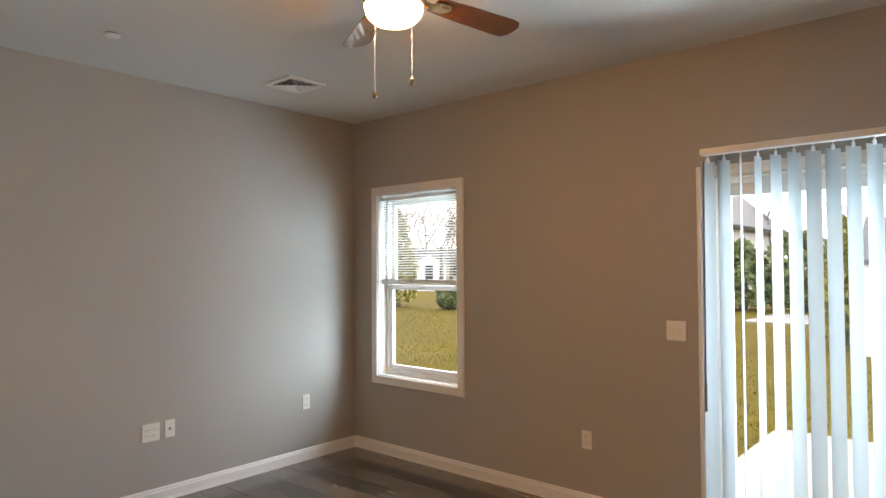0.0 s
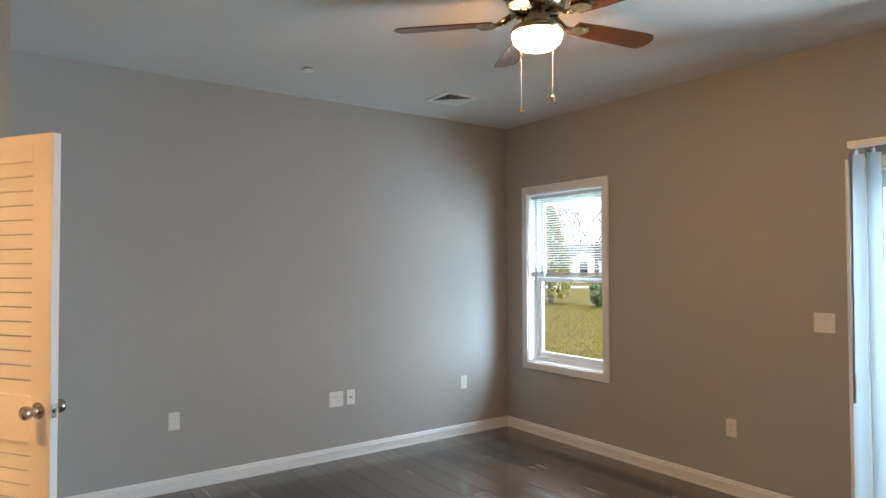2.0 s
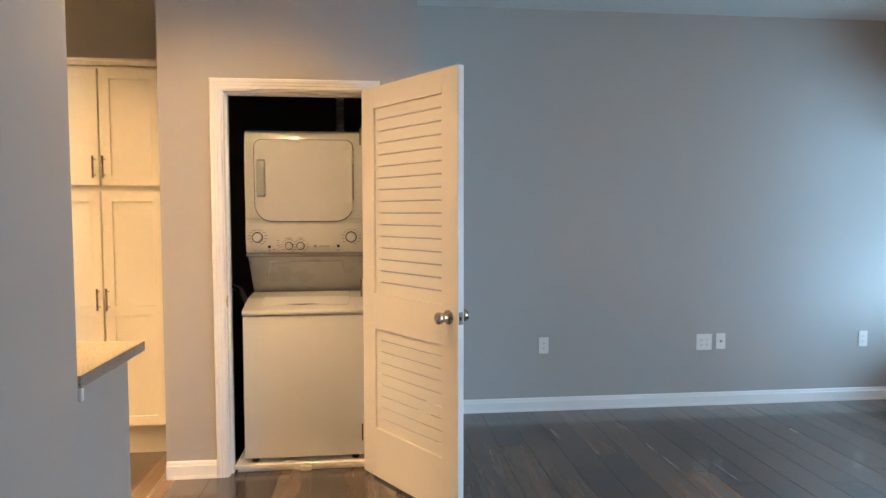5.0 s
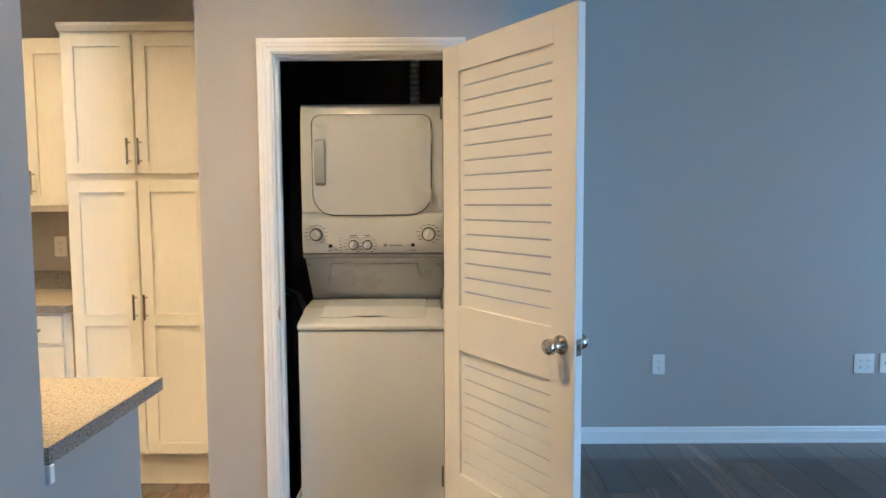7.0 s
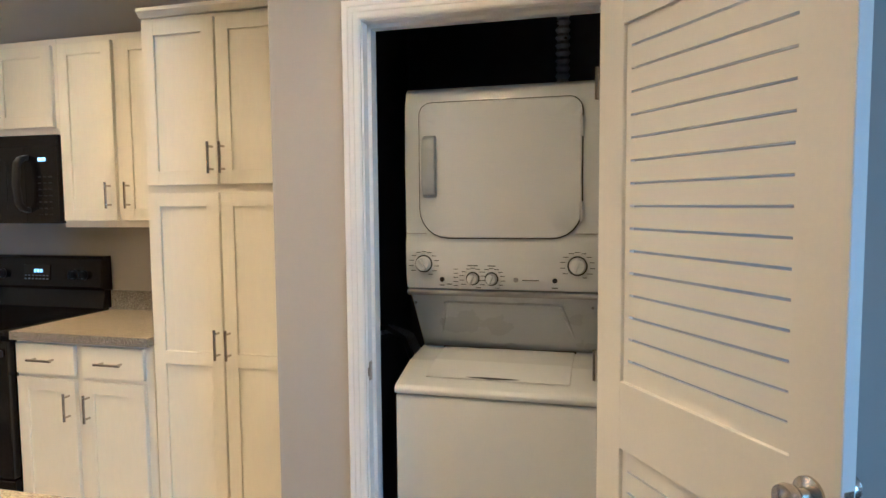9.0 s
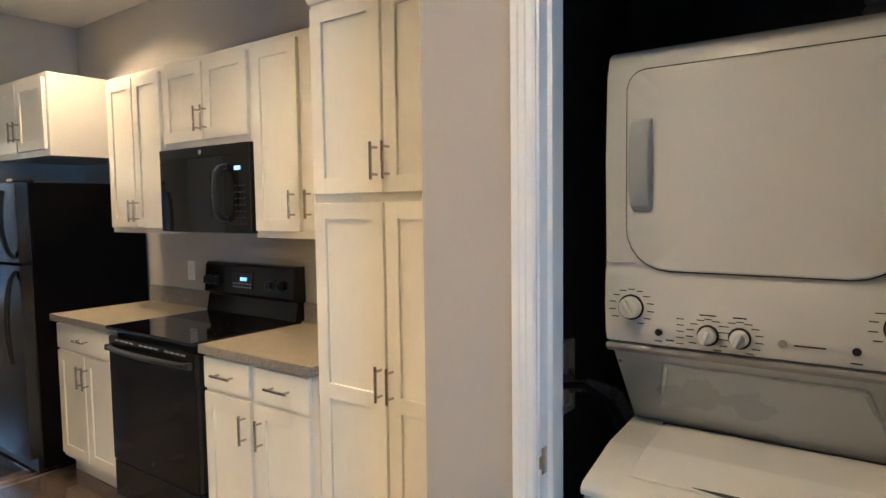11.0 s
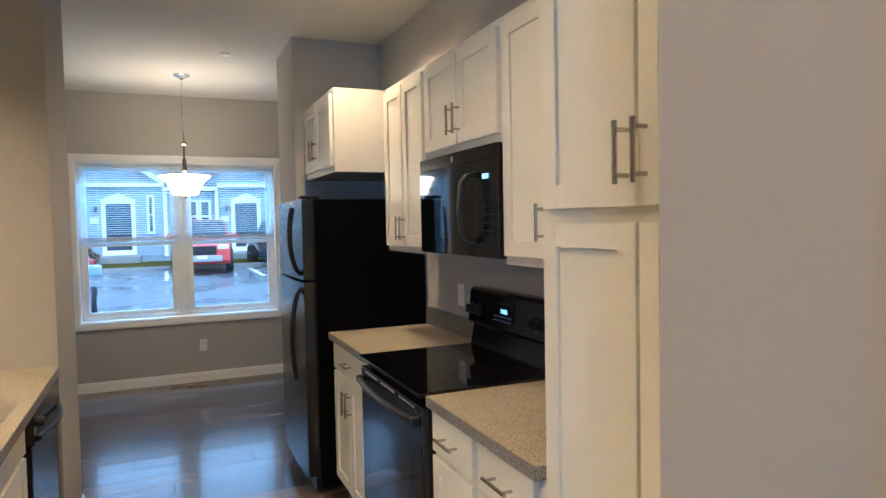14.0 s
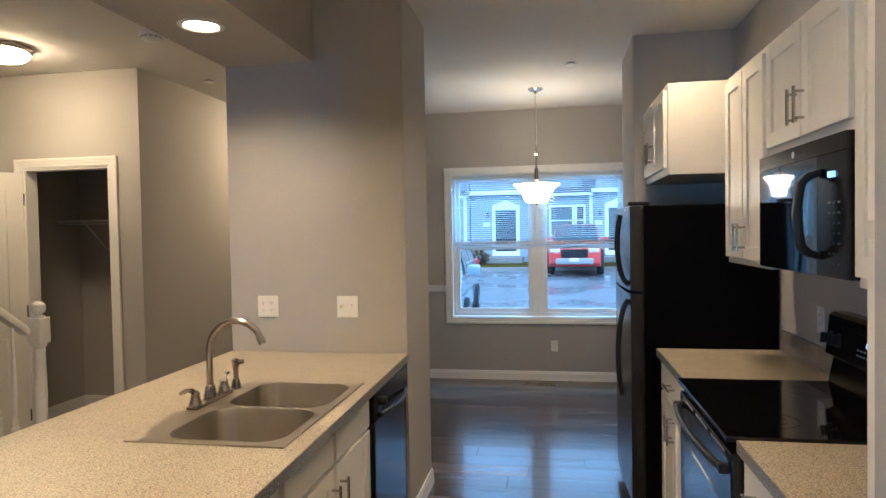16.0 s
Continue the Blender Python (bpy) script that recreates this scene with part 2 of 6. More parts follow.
def cyl(p0, p1, r, seg=16, r2=None, cap=True):
    bm = bmesh.new()
    a, b = Vector(p0), Vector(p1)
    bmesh.ops.create_cone(bm, cap_ends=cap, segments=seg, radius1=r, radius2=r if r2 is None else r2, depth=(b - a).length)
    return moved(bm, Matrix.Translation((a + b) / 2) @ (b - a).to_track_quat("Z", "Y").to_matrix().to_4x4())


def lathe(profile, seg=28, closed=True):
    """Turns (radius, height) pairs about z."""
    bm = bmesh.new()
    rings = []
    for r, z in profile:
        rings.append([bm.verts.new((max(r, 1e-4) * math.cos(2 * math.pi * i / seg), max(r, 1e-4) * math.sin(2 * math.pi * i / seg), z)) for i in range(seg)])
    for a, b in zip(rings, rings[1:]):
        for i in range(seg):
            bm.faces.new((a[i], a[(i + 1) % seg], b[(i + 1) % seg], b[i]))
    for ring, flip in ((rings[0], True), (rings[-1], False)) if closed else ():
        bm.faces.new(list(reversed(ring)) if flip else ring)
    bmesh.ops.recalc_face_normals(bm, faces=bm.faces)
    return bm


def tube(points, r, seg=10):
    """A round bar along points."""
    bm = bmesh.new()
    pts = [Vector(p) for p in points]
    rings, side = [], None
    for i, p in enumerate(pts):
        d = (pts[min(i + 1, len(pts) - 1)] - pts[max(i - 1, 0)]).normalized()
        if side is None:
            side = d.orthogonal().normalized()
        side = (side - d * side.dot(d)).normalized()
        up = d.cross(side)
        rr = r[i] if isinstance(r, (list, tuple)) else r
        rings.append([bm.verts.new(p + rr * (math.cos(a) * side + math.sin(a) * up)) for a in (2 * math.pi * k / seg for k in range(seg))])
    for a, b in zip(rings, rings[1:]):
        for k in range(seg):
            bm.faces.new((a[k], a[(k + 1) % seg], b[(k + 1) % seg], b[k]))
    bm.faces.new(list(reversed(rings[0])))
    bm.faces.new(rings[-1])
    bmesh.ops.recalc_face_normals(bm, faces=bm.faces)
    return bm


def prism(outline, axis, a, b, bevel=0.0):
    """Extrudes a 2D outline along an axis from a to b. The outline's pair fills the other two axes in order."""
    bm = bmesh.new()

    def at(p, w):
        return {"x": (w, p[0], p[1]), "y": (p[0], w, p[1]), "z": (p[0], p[1], w)}[axis]
    lo, hi = [bm.verts.new(at(p, a)) for p in outline], [bm.verts.new(at(p, b)) for p in outline]
    n = len(outline)
    for i in range(n):
        bm.faces.new((lo[i], lo[(i + 1) % n], hi[(i + 1) % n], hi[i]))
    bm.faces.new(list(reversed(lo)))
    bm.faces.new(hi)
    bmesh.ops.recalc_face_normals(bm, faces=bm.faces)
    if bevel:
        bmesh.ops.bevel(bm, geom=bm.edges[:], offset=bevel, segments=2, profile=0.5, affect="EDGES")
    return bm


def rounded(x0, z0, x1, z1, r, seg=5, low=None):
    """A rounded rectangle's outline; low: a radius of its own for the lower corners."""
    low = low or r
    out = []
    for cx, cz, rr, start in ((x1 - low, z0 + low, low, -90), (x1 - r, z1 - r, r, 0), (x0 + r, z1 - r, r, 90), (x0 + low, z0 + low, low, 180)):
        for k in range(seg + 1):
            a = radians(start + 90 * k / seg)
            out.append((cx + rr * math.cos(a), cz + rr * math.sin(a)))
    return out


def solid(xs, ys, zs, holes):
    """A block on the grid xs, ys, zs with the boxes in holes (x0, x1, y0, y1, z0, z1) cut out, skinned only where it meets air."""
    def filled(i, j, k):
        if not (0 <= i < len(xs) - 1 and 0 <= j < len(ys) - 1 and 0 <= k < len(zs) - 1):
            return False
        c = ((xs[i] + xs[i + 1]) / 2, (ys[j] + ys[j + 1]) / 2, (zs[k] + zs[k + 1]) / 2)
        return not any(h[0] < c[0] < h[1] and h[2] < c[1] < h[3] and h[4] < c[2] < h[5] for h in holes)
    bm = bmesh.new()
    made = {}

    def v(i, j, k):
        if (i, j, k) not in made:
            made[i, j, k] = bm.verts.new((xs[i], ys[j], zs[k]))
        return made[i, j, k]
    for i in range(len(xs) - 1):
        for j in range(len(ys) - 1):
            for k in range(len(zs) - 1):
                if not filled(i, j, k):
                    continue
                for d, quad in (((-1, 0, 0), ((0, 0, 0), (0, 0, 1), (0, 1, 1), (0, 1, 0))), ((1, 0, 0), ((1, 0, 0), (1, 1, 0), (1, 1, 1), (1, 0, 1))),
                                ((0, -1, 0), ((0, 0, 0), (1, 0, 0), (1, 0, 1), (0, 0, 1))), ((0, 1, 0), ((0, 1, 0), (0, 1, 1), (1, 1, 1), (1, 1, 0))),
                                ((0, 0, -1), ((0, 0, 0), (0, 1, 0), (1, 1, 0), (1, 0, 0))), ((0, 0, 1), ((0, 0, 1), (1, 0, 1), (1, 1, 1), (0, 1, 1)))):
                    if not filled(i + d[0], j + d[1], k + d[2]):
                        bm.faces.new([v(i + q[0], j + q[1], k + q[2]) for q in quad])
    return bm


def cut_block(x0, x1, y0, y1, z0, z1, holes=()):
    cuts = [sorted({a, b, *[h[i] for h in holes if a < h[i] < b], *[h[i + 1] for h in holes if a < h[i + 1] < b]}) for a, b, i in ((x0, x1, 0), (y0, y1, 2), (z0, z1, 4))]
    return solid(*cuts, holes)


def part(name, bm, material, parent=None, label="", smooth=False):
    me = bpy.data.meshes.new(name)
    if smooth:
        for f in bm.faces:
            f.smooth = True
    bm.to_mesh(me)
    bm.free()
    me.materials.append(material)
    if smooth:
        me.set_sharp_from_angle(angle=radians(35))
    ob = new(name, me)
    ob.parent = parent
    if label:
        tagged(ob, label)
    return ob


def thing(name, label, category, m=None, group="", kind=""):
    ob = new(name)
    ob.empty_display_size = 0.1
    if m is not None:
        ob.matrix_basis = m
    return tagged(ob, label, category, group, kind)


def structure(name, bm, material, label, category):
    return tagged(part(name, bm, material), label, category, kind="structure")


def bar_handle(length, vertical=True, out=0.032, r=0.0055):
    """A bar pull on two posts, centred at the origin, standing out towards -y."""
    a = length / 2
    bar = cyl((0, -out, -a), (0, -out, a), r, 12)
    posts = [cyl((0, 0, s), (0, -out, s), r * 0.85, 10) for s in (-a * 0.72, a * 0.72)]
    bm = joined(bar, *posts)
    return bm if vertical else moved(bm, pose(0, 0, 0, 0, 90, 0))


def shaker(ob, w, h, material, t=0.02, rail=0.057, sink=0.009, mids=()):
    """Frames a flat door panel ob with stiles and rails: lower left back corner at its origin, front at y = -t. mids: heights of middle rails."""
    for x in (0, w - rail):
        part("stile", bm_box(x, -t, 0, x + rail, 0, h, 0.0015, 1), material, ob)
    for z0, z1 in [(0.0006, rail), (h - rail, h - 0.0006)] + [(z - rail / 2, z + rail / 2) for z in mids]:
        part("rail", bm_box(rail - 0.002, -t + 0.0005, z0, w - rail + 0.002, 0, z1, 0.0008, 1), material, ob)

# ---- the place: walls, ceiling, openings ----
# The second and fourth cans are assumed, unseen, added to brighten counter and kitchen.
CANS = [(-3.522, 1.684, 2.46, "soffit"), (-2.15, 1.684, 2.46, "soffit"), (-4.28, 3.72, CEIL, "kitchen ceiling"), (-2.65, 3.05, CEIL, "kitchen ceiling"), (-1.10, 2.40, CEIL, "kitchen ceiling")]
CAN_HOLES = [(x - 0.069, x + 0.069, y - 0.069, y + 0.069, z - 0.5, z + 0.075) for x, y, z, _ in CANS]
EAST, NORTH, WEST, SOUTH = 3.80, 4.31, -7.56, -2.9
LW = (3.152, 4.018, 0.638, 2.143)      # living window's opening: y, y, z, z
SL = (-0.50, 1.322, 0.0, 2.035)        # sliding door's opening
DW = (2.117, 3.905, 0.65, 2.147)        # dining window's opening
structure("wall_east", cut_block(EAST, EAST + 0.16, SOUTH - 0.12, NORTH, 0, CEIL, [(EAST - 1, EAST + 1, *LW), (EAST - 1, EAST + 1, SL[0], SL[1], -1, SL[3])]), WALL, "warm grey painted outer wall with window and sliding door", "wall")
structure("wall_north", cut_block(-0.10, EAST + 0.16, NORTH, NORTH + 0.14, 0, CEIL), WALL, "plain warm grey painted living room wall", "wall")
structure("wall_kitchen", cut_block(-5.9, -1.427, NORTH, NORTH + 0.14, 0, CEIL), WALL, "warm grey painted kitchen wall behind the cabinets", "wall")
# laundry closet: front with a door opening, two sides
LO = (-1.123, -0.345, 0.0, 2.045)
structure("wall_laundry_front", cut_block(-1.427, -0.10, 3.385, 3.495, 0, CEIL, [(LO[0], LO[1], 3, 4, -1, LO[3])]), WALL, "warm grey wall round the laundry closet opening", "wall")
structure("wall_laundry_side", cut_block(-1.427, -1.31, 3.495, NORTH + 0.14, 0, CEIL), WALL, "warm grey side wall of the laundry closet", "wall")
structure("wall_laundry_end", cut_block(-0.21, -0.10, 3.495, NORTH, 0, CEIL), WALL, "warm grey side wall of the laundry closet", "wall")
# Closet shade is put into this wall's dark colour.
structure("wall_laundry_back", cut_block(-1.427, -0.10, NORTH + 0.14, NORTH + 0.24, 0, CEIL), CLOSETSHADE, "back wall of the laundry closet, shade painted in dark", "wall")
# Added thin sheet, coloured dark where the side wall lies in shade.
structure("wall_laundry_shade_sheet", cut_block(-1.308, -1.304, 3.497, NORTH + 0.138, 0.0, CEIL), CLOSETSHADE, "added dark sheet that paints shade on the laundry closet's side", "wall")
# fridge alcove stub, dining room
structure("wall_stub", cut_block(-5.89, -5.24, 3.695, NORTH, 0, CEIL), WALL, "warm grey stub wall beside the refrigerator", "wall")
structure("wall_dining_north", cut_block(WEST, -5.89, 4.45, 4.57, 0, CEIL), WALL, "warm grey dining room wall", "wall")
structure("wall_west", cut_block(WEST - 0.16, WEST, -0.1, 4.57, 0, CEIL, [(WEST - 1, WEST + 1, *DW)]), WALL, "warm grey outer wall with a double window", "wall")
structure("wall_dining_south", cut_block(WEST, -4.78, 1.43, 1.54, 0, CEIL), WALL, "warm grey wall between dining room and hall", "wall")
structure("wall_island_end", cut_block(-4.78, -4.19, 1.43, 2.415, 0, CEIL), WALL, "warm grey wall block at the end of the counter", "wall")
structure("wall_column", cut_block(-1.66, -1.213, 1.43, 1.947, 0, CEIL), WALL, "warm grey wall column at the end of the counter", "wall")
structure("soffit", cut_block(-4.19, -1.66, 1.432, 1.931, 2.46, CEIL, CAN_HOLES[:2]), WALL, "warm grey dropped soffit above the counter", "soffit")
# hall closet, hall and stair enclosure
CO = (-0.80, -0.064)
structure("wall_hall_closet", cut_block(-5.31, -5.20, -1.25, 0.185, 0, CEIL, [(-6, -5, CO[0], CO[1], -1, 2.085)]), WALL, "warm grey hall wall round the coat closet", "wall")
structure("wall_hall_side", cut_block(WEST, -5.31, 0.075, 0.185, 0, CEIL), WALL, "warm grey hall wall beside the coat closet", "wall")
structure("wall_closet_back", cut_block(-6.28, -6.17, -1.13, 0.075, 0, CEIL), WALL, "warm grey back wall of the coat closet", "wall")
structure("wall_closet_south", cut_block(-6.28, -5.31, -1.25, -1.13, 0, CEIL), WALL, "warm grey side wall of the coat closet", "wall")
structure("wall_stair_south", cut_block(-5.20, -2.6, -1.25, -1.13, 0, CEIL), WALL, "plain warm grey wall behind the stairs", "wall")
structure("wall_stair_end", cut_block(-2.72, -2.6, -1.13, 0.185, 0, CEIL), WALL, "plain warm grey wall at the stairs", "wall")
structure("wall_living_west", cut_block(-2.6, -2.48, SOUTH - 0.12, -1.13, 0, CEIL), WALL, "plain warm grey living room wall", "wall")
structure("wall_south", cut_block(-2.48, EAST, SOUTH - 0.12, SOUTH, 0, CEIL), WALL, "plain warm grey living room wall", "wall")
structure("ceiling", cut_block(WEST - 0.16, EAST + 0.16, SOUTH - 0.12, 4.57, CEIL, CEIL + 0.12, CAN_HOLES[2:]), CEILING, "flat off-white painted ceiling", "ceiling")
structure("floor", cut_block(WEST - 0.10, EAST + 0.12, SOUTH - 0.12, 4.57, -0.13, -0.012), SUBFLOOR, "dark base under the plank floor", "floor")


def base_run(name, x0, y0, x1, y1, nx, ny):
    """A baseboard from (x0, y0) to (x1, y1) along a wall whose room side lies towards (nx, ny), with an eased top and a shoe."""
    prof = [(0.002, 0), (0.016, 0), (0.016, 0.012), (0.014, 0.020), (0.014, 0.068), (0.010, 0.076), (0.009, 0.086), (0.005, 0.094), (0.002, 0.095)]
    a, b = Vector((x0, y0, 0)), Vector((x1, y1, 0))
    d = (b - a).normalized()
    bm = prism(prof, "x", 0, (b - a).length)
    nvec = Vector((nx, ny, 0))
    m = Matrix((d, nvec, Vector((0, 0, 1)))).transposed().to_4x4()
    moved(bm, Matrix.Translation(a) @ m)
    bmesh.ops.recalc_face_normals(bm, faces=bm.faces)
    structure(name, bm, TRIM, "white painted wooden baseboard", "baseboard")


base_run("baseboard_north", -0.10, NORTH, EAST, NORTH, 0, -1)
base_run("baseboard_east", EAST, 1.40, EAST, NORTH - 0.015, -1, 0)
base_run("baseboard_east_south", EAST, SOUTH, EAST, -0.57, -1, 0)
base_run("baseboard_laundry_left", -1.427, 3.385, -1.166, 3.385, 0, -1)
base_run("baseboard_laundry_right", -0.30, 3.385, -0.10, 3.385, 0, -1)
base_run("baseboard_laundry_end", -0.10, 3.385, -0.10, NORTH - 0.015, 1, 0)
base_run("baseboard_dining_west", WEST, 1.54, WEST, 4.45, 1, 0)
base_run("baseboard_island_end", -4.78, 2.415, -4.19, 2.415, 0, 1)
base_run("baseboard_stub", -5.89, 3.695, -5.24, 3.695, 0, -1)
base_run("baseboard_closet", -5.20, -0.004, -5.20, 0.185, 1, 0)
base_run("baseboard_hall_side", WEST, 0.185, -5.20, 0.185, 0, 1)
base_run("baseboard_closet_back", -6.17, -1.13, -6.17, 0.075, 1, 0)
base_run("baseboard_closet_south", -6.17, -1.13, -5.31, -1.13, 0, 1)
base_run("baseboard_column", -1.213, 1.43, -1.213, 1.947, 1, 0)
base_run("baseboard_peninsula", -1.240, 1.950, -1.240, 2.40, 1, 0)
base_run("baseboard_south", -2.48, SOUTH, EAST, SOUTH, 0, 1)


def casing_profile(w):
    return [(0, 0.002), (0, 0.010), (0.006, 0.013), (w * 0.35, 0.013), (w * 0.40, 0.016), (w * 0.62, 0.016), (w * 0.68, 0.019), (w - 0.004, 0.019), (w, 0.014), (w, 0.002)]


def casing(name, label, a0, a1, z0, z1, w, place, bottom=False, moulded=True):
    """Trim round an opening a0..a1, z0..z1; place maps (along, out, up) to the world. Mitred; open below unless bottom."""
    prof = casing_profile(w) if moulded else [(0, 0.002), (0, 0.014), (0.003, 0.017), (w - 0.003, 0.017), (w, 0.014), (w, 0.002)]
    bm = bmesh.new()

    def ring(al, up, da, du):
        return [bm.verts.new(place(al + da * p, o, up + du * p)) for p, o in prof]
    loop = [ring(a0, z0, -1, -1 if bottom else 0), ring(a0, z1, -1, 1), ring(a1, z1, 1, 1), ring(a1, z0, 1, -1 if bottom else 0)]
    if bottom:
        loop.append(loop[0])
    n = len(prof)
    for p, q in zip(loop, loop[1:]):
        for i in range(n):
            bm.faces.new((p[i], p[(i + 1) % n], q[(i + 1) % n], q[i]))
    if not bottom:
        bm.faces.new(loop[0])
        bm.faces.new(list(reversed(loop[-1])))
    bmesh.ops.recalc_face_normals(bm, faces=bm.faces)
    return structure(name, bm, TRIM, label, "trim")


casing("trim_laundry", "white moulded wooden door casing", LO[0] + 0.012, LO[1] - 0.012, 0, LO[3] - 0.012, 0.058, lambda a, o, u: (a, 3.385 - o, u))
casing("trim_living_window", "white flat wooden window casing", LW[0], LW[1], LW[2], LW[3], 0.064, lambda a, o, u: (EAST - o, a, u), True, False)
casing("trim_slider", "white wooden casing of the sliding door", SL[0], SL[1], 0, SL[3], 0.06, lambda a, o, u: (EAST - o, a, u))
casing("trim_dining_window", "white moulded wooden window casing", DW[0], DW[1], DW[2], DW[3], 0.068, lambda a, o, u: (WEST + o, a, u), True, True)
casing("trim_coat_closet", "white moulded wooden closet casing", CO[0], CO[1], 0, 2.085, 0.068, lambda a, o, u: (-5.20 + o, a, u))
# jamb linings
structure("jamb_laundry", joined(bm_box(LO[0], 3.383, 0, LO[0] + 0.018, 3.497, LO[3]), bm_box(LO[1] - 0.018, 3.383, 0, LO[1], 3.497, LO[3]), bm_box(LO[0] + 0.018, 3.383, LO[3] - 0.018, LO[1] - 0.018, 3.497, LO[3]),
          bm_box(LO[0] + 0.018, 3.42, 0, LO[0] + 0.030, 3.455, LO[3] - 0.018), bm_box(LO[0] + 0.018, 3.42, LO[3] - 0.030, LO[1] - 0.018, 3.455, LO[3] - 0.018)), TRIM, "white painted wooden door jamb with stop", "trim")
structure("jamb_coat_closet", joined(bm_box(-5.312, CO[0], 0, -5.198, CO[0] + 0.018, 2.085), bm_box(-5.312, CO[1] - 0.018, 0, -5.198, CO[1], 2.085), bm_box(-5.312, CO[0] + 0.018, 2.067, -5.198, CO[1] - 0.018, 2.085)), TRIM, "white painted closet jamb", "trim")
structure("jamb_living_window", joined(bm_box(EAST - 0.002, LW[0] - 0.001, LW[2], EAST + 0.158, LW[0] + 0.008, LW[3]), bm_box(EAST - 0.002, LW[1] - 0.008, LW[2], EAST + 0.158, LW[1] + 0.001, LW[3]),
          bm_box(EAST - 0.002, LW[0] + 0.008, LW[3] - 0.008, EAST + 0.158, LW[1] - 0.008, LW[3] + 0.001), bm_box(EAST - 0.002, LW[0] + 0.008, LW[2] - 0.001, EAST + 0.158, LW[1] - 0.008, LW[2] + 0.008)), TRIM, "white painted window return", "trim")
structure("jamb_dining_window", joined(bm_box(WEST - 0.158, DW[0] - 0.001, DW[2], WEST + 0.002, DW[0] + 0.008, DW[3]), bm_box(WEST - 0.158, DW[1] - 0.008, DW[2], WEST + 0.002, DW[1] + 0.001, DW[3]),
          bm_box(WEST - 0.158, DW[0] + 0.008, DW[3] - 0.008, WEST + 0.002, DW[1] - 0.008, DW[3] + 0.001), bm_box(WEST - 0.158, DW[0] + 0.008, DW[2] - 0.001, WEST + 0.002, DW[1] - 0.008, DW[2] + 0.008)), TRIM, "white painted window return", "trim")
structure("trim_chair_rail",
          moved(prism([(0.002, 0.915), (0.014, 0.918), (0.020, 0.930), (0.020, 0.948), (0.026, 0.955), (0.026, 0.972), (0.012, 0.982), (0.002, 0.983)], "y", 1.54, DW[0] - 0.07), Matrix.Translation((WEST, 0, 0))), TRIM, "white moulded chair rail", "trim")

# ---- kitchen ----
def put_handle(parent, x, y, z, length, vertical=True, label="brushed nickel bar handle"):
    h = part("handle", bar_handle(length, vertical), NICKEL, parent, label, True)
    h.location = (x, y, z)
    return h


def cabinet(name, label, x0, x1, y_front, y_back, z0, z1, fronts, toe=0.0, face=1, crown=False, group="kitchen cabinets", body_top=None):
    """A face-frame cabinet whose front looks towards -y (face 1) or +y (face -1).
    fronts: (kind, x0, x1, z0, z1, handle x, handle z, handle vertical, middle rails) in metres of the room."""
    cx = (x0 + x1) / 2
    m = pose(cx, y_front, 0) if face == 1 else pose(cx, y_front, 0, 0, 0, 180)
    ob = thing(name, label, "cabinet", m, group)
    depth, half = abs(y_back - y_front), (x1 - x0) / 2
    body = joined(bm_box(-half, 0.0, z0 + toe, half, depth, body_top or z1, 0.0015, 1))
    part("body", body, CARCASE, ob)
    if toe:
        part("toe_kick", bm_box(-half + 0.002, 0.055, 0.002, half - 0.002, depth, z0 + toe, 0), CARCASE, ob, "recessed pale toe kick")
    if crown:
        part("crown", prism([(-0.030, z1 + 0.036), (-0.030, z1 + 0.022), (-0.012, z1 + 0.002), (0.10, z1 + 0.002), (0.10, z1 + 0.036)], "x", -half, half), CABINET, ob)
    for kind, a, b, c, d, hx, hz, vert, mids in fronts:
        if face == -1:
            a, b, hx = 2 * cx - b, 2 * cx - a, (None if hx is None else 2 * cx - hx)
        w, h = b - a, d - c
        if kind == "drawer":
            bm = bm_box(0, -0.02, 0, w, -0.0005, h, 0.003, 2)
        else:
            bm = bm_box(0.051, -0.011, 0.051, w - 0.051, -0.002, h - 0.051)
        leaf = part("drawer_front" if kind == "drawer" else "door", bm, CABINET, ob)
        leaf.location = (a - cx, -0.0005, c)
        if kind != "drawer":
            shaker(leaf, w, h, CABINET, 0.02, 0.055, 0.009, [q - c for q in mids])
        if hx is not None:
            put_handle(leaf, hx - a, -0.02, hz - c, 0.122 if vert else 0.13, vert)
    return ob


CB = NORTH - 0.003
# tall pantry
pantry = cabinet("pantry_cabinet", "tall off-white shaker pantry cabinet with four doors", -2.197, -1.430, 3.735, CB, 0, 2.217,
        [("door", -2.182, -1.856, 1.552, 2.199, -1.876, 1.655, True, ()), ("door", -1.846, -1.520, 1.552, 2.199, -1.824, 1.655, True, ()),
         ("door", -2.182, -1.856, 0.185, 1.520, -1.874, 0.916, True, (0.848,)), ("door", -1.846, -1.520, 0.185, 1.520, -1.824, 0.916, True, (0.848,))], 0.165, crown=True)
# base cabinets of the range wall
cabinet("base_cabinet", "off-white shaker base cabinet with two drawers beside the range", -2.916, -2.200, 3.73, CB, 0, 0.886,
        [("drawer", -2.902, -2.590, 0.738, 0.874, -2.746, 0.806, False, ()), ("drawer", -2.548, -2.236, 0.738, 0.874, -2.392, 0.806, False, ()),
         ("door", -2.902, -2.590, 0.130, 0.722, -2.622, 0.608, True, ()), ("door", -2.548, -2.236, 0.130, 0.722, -2.518, 0.608, True, ())], 0.10)
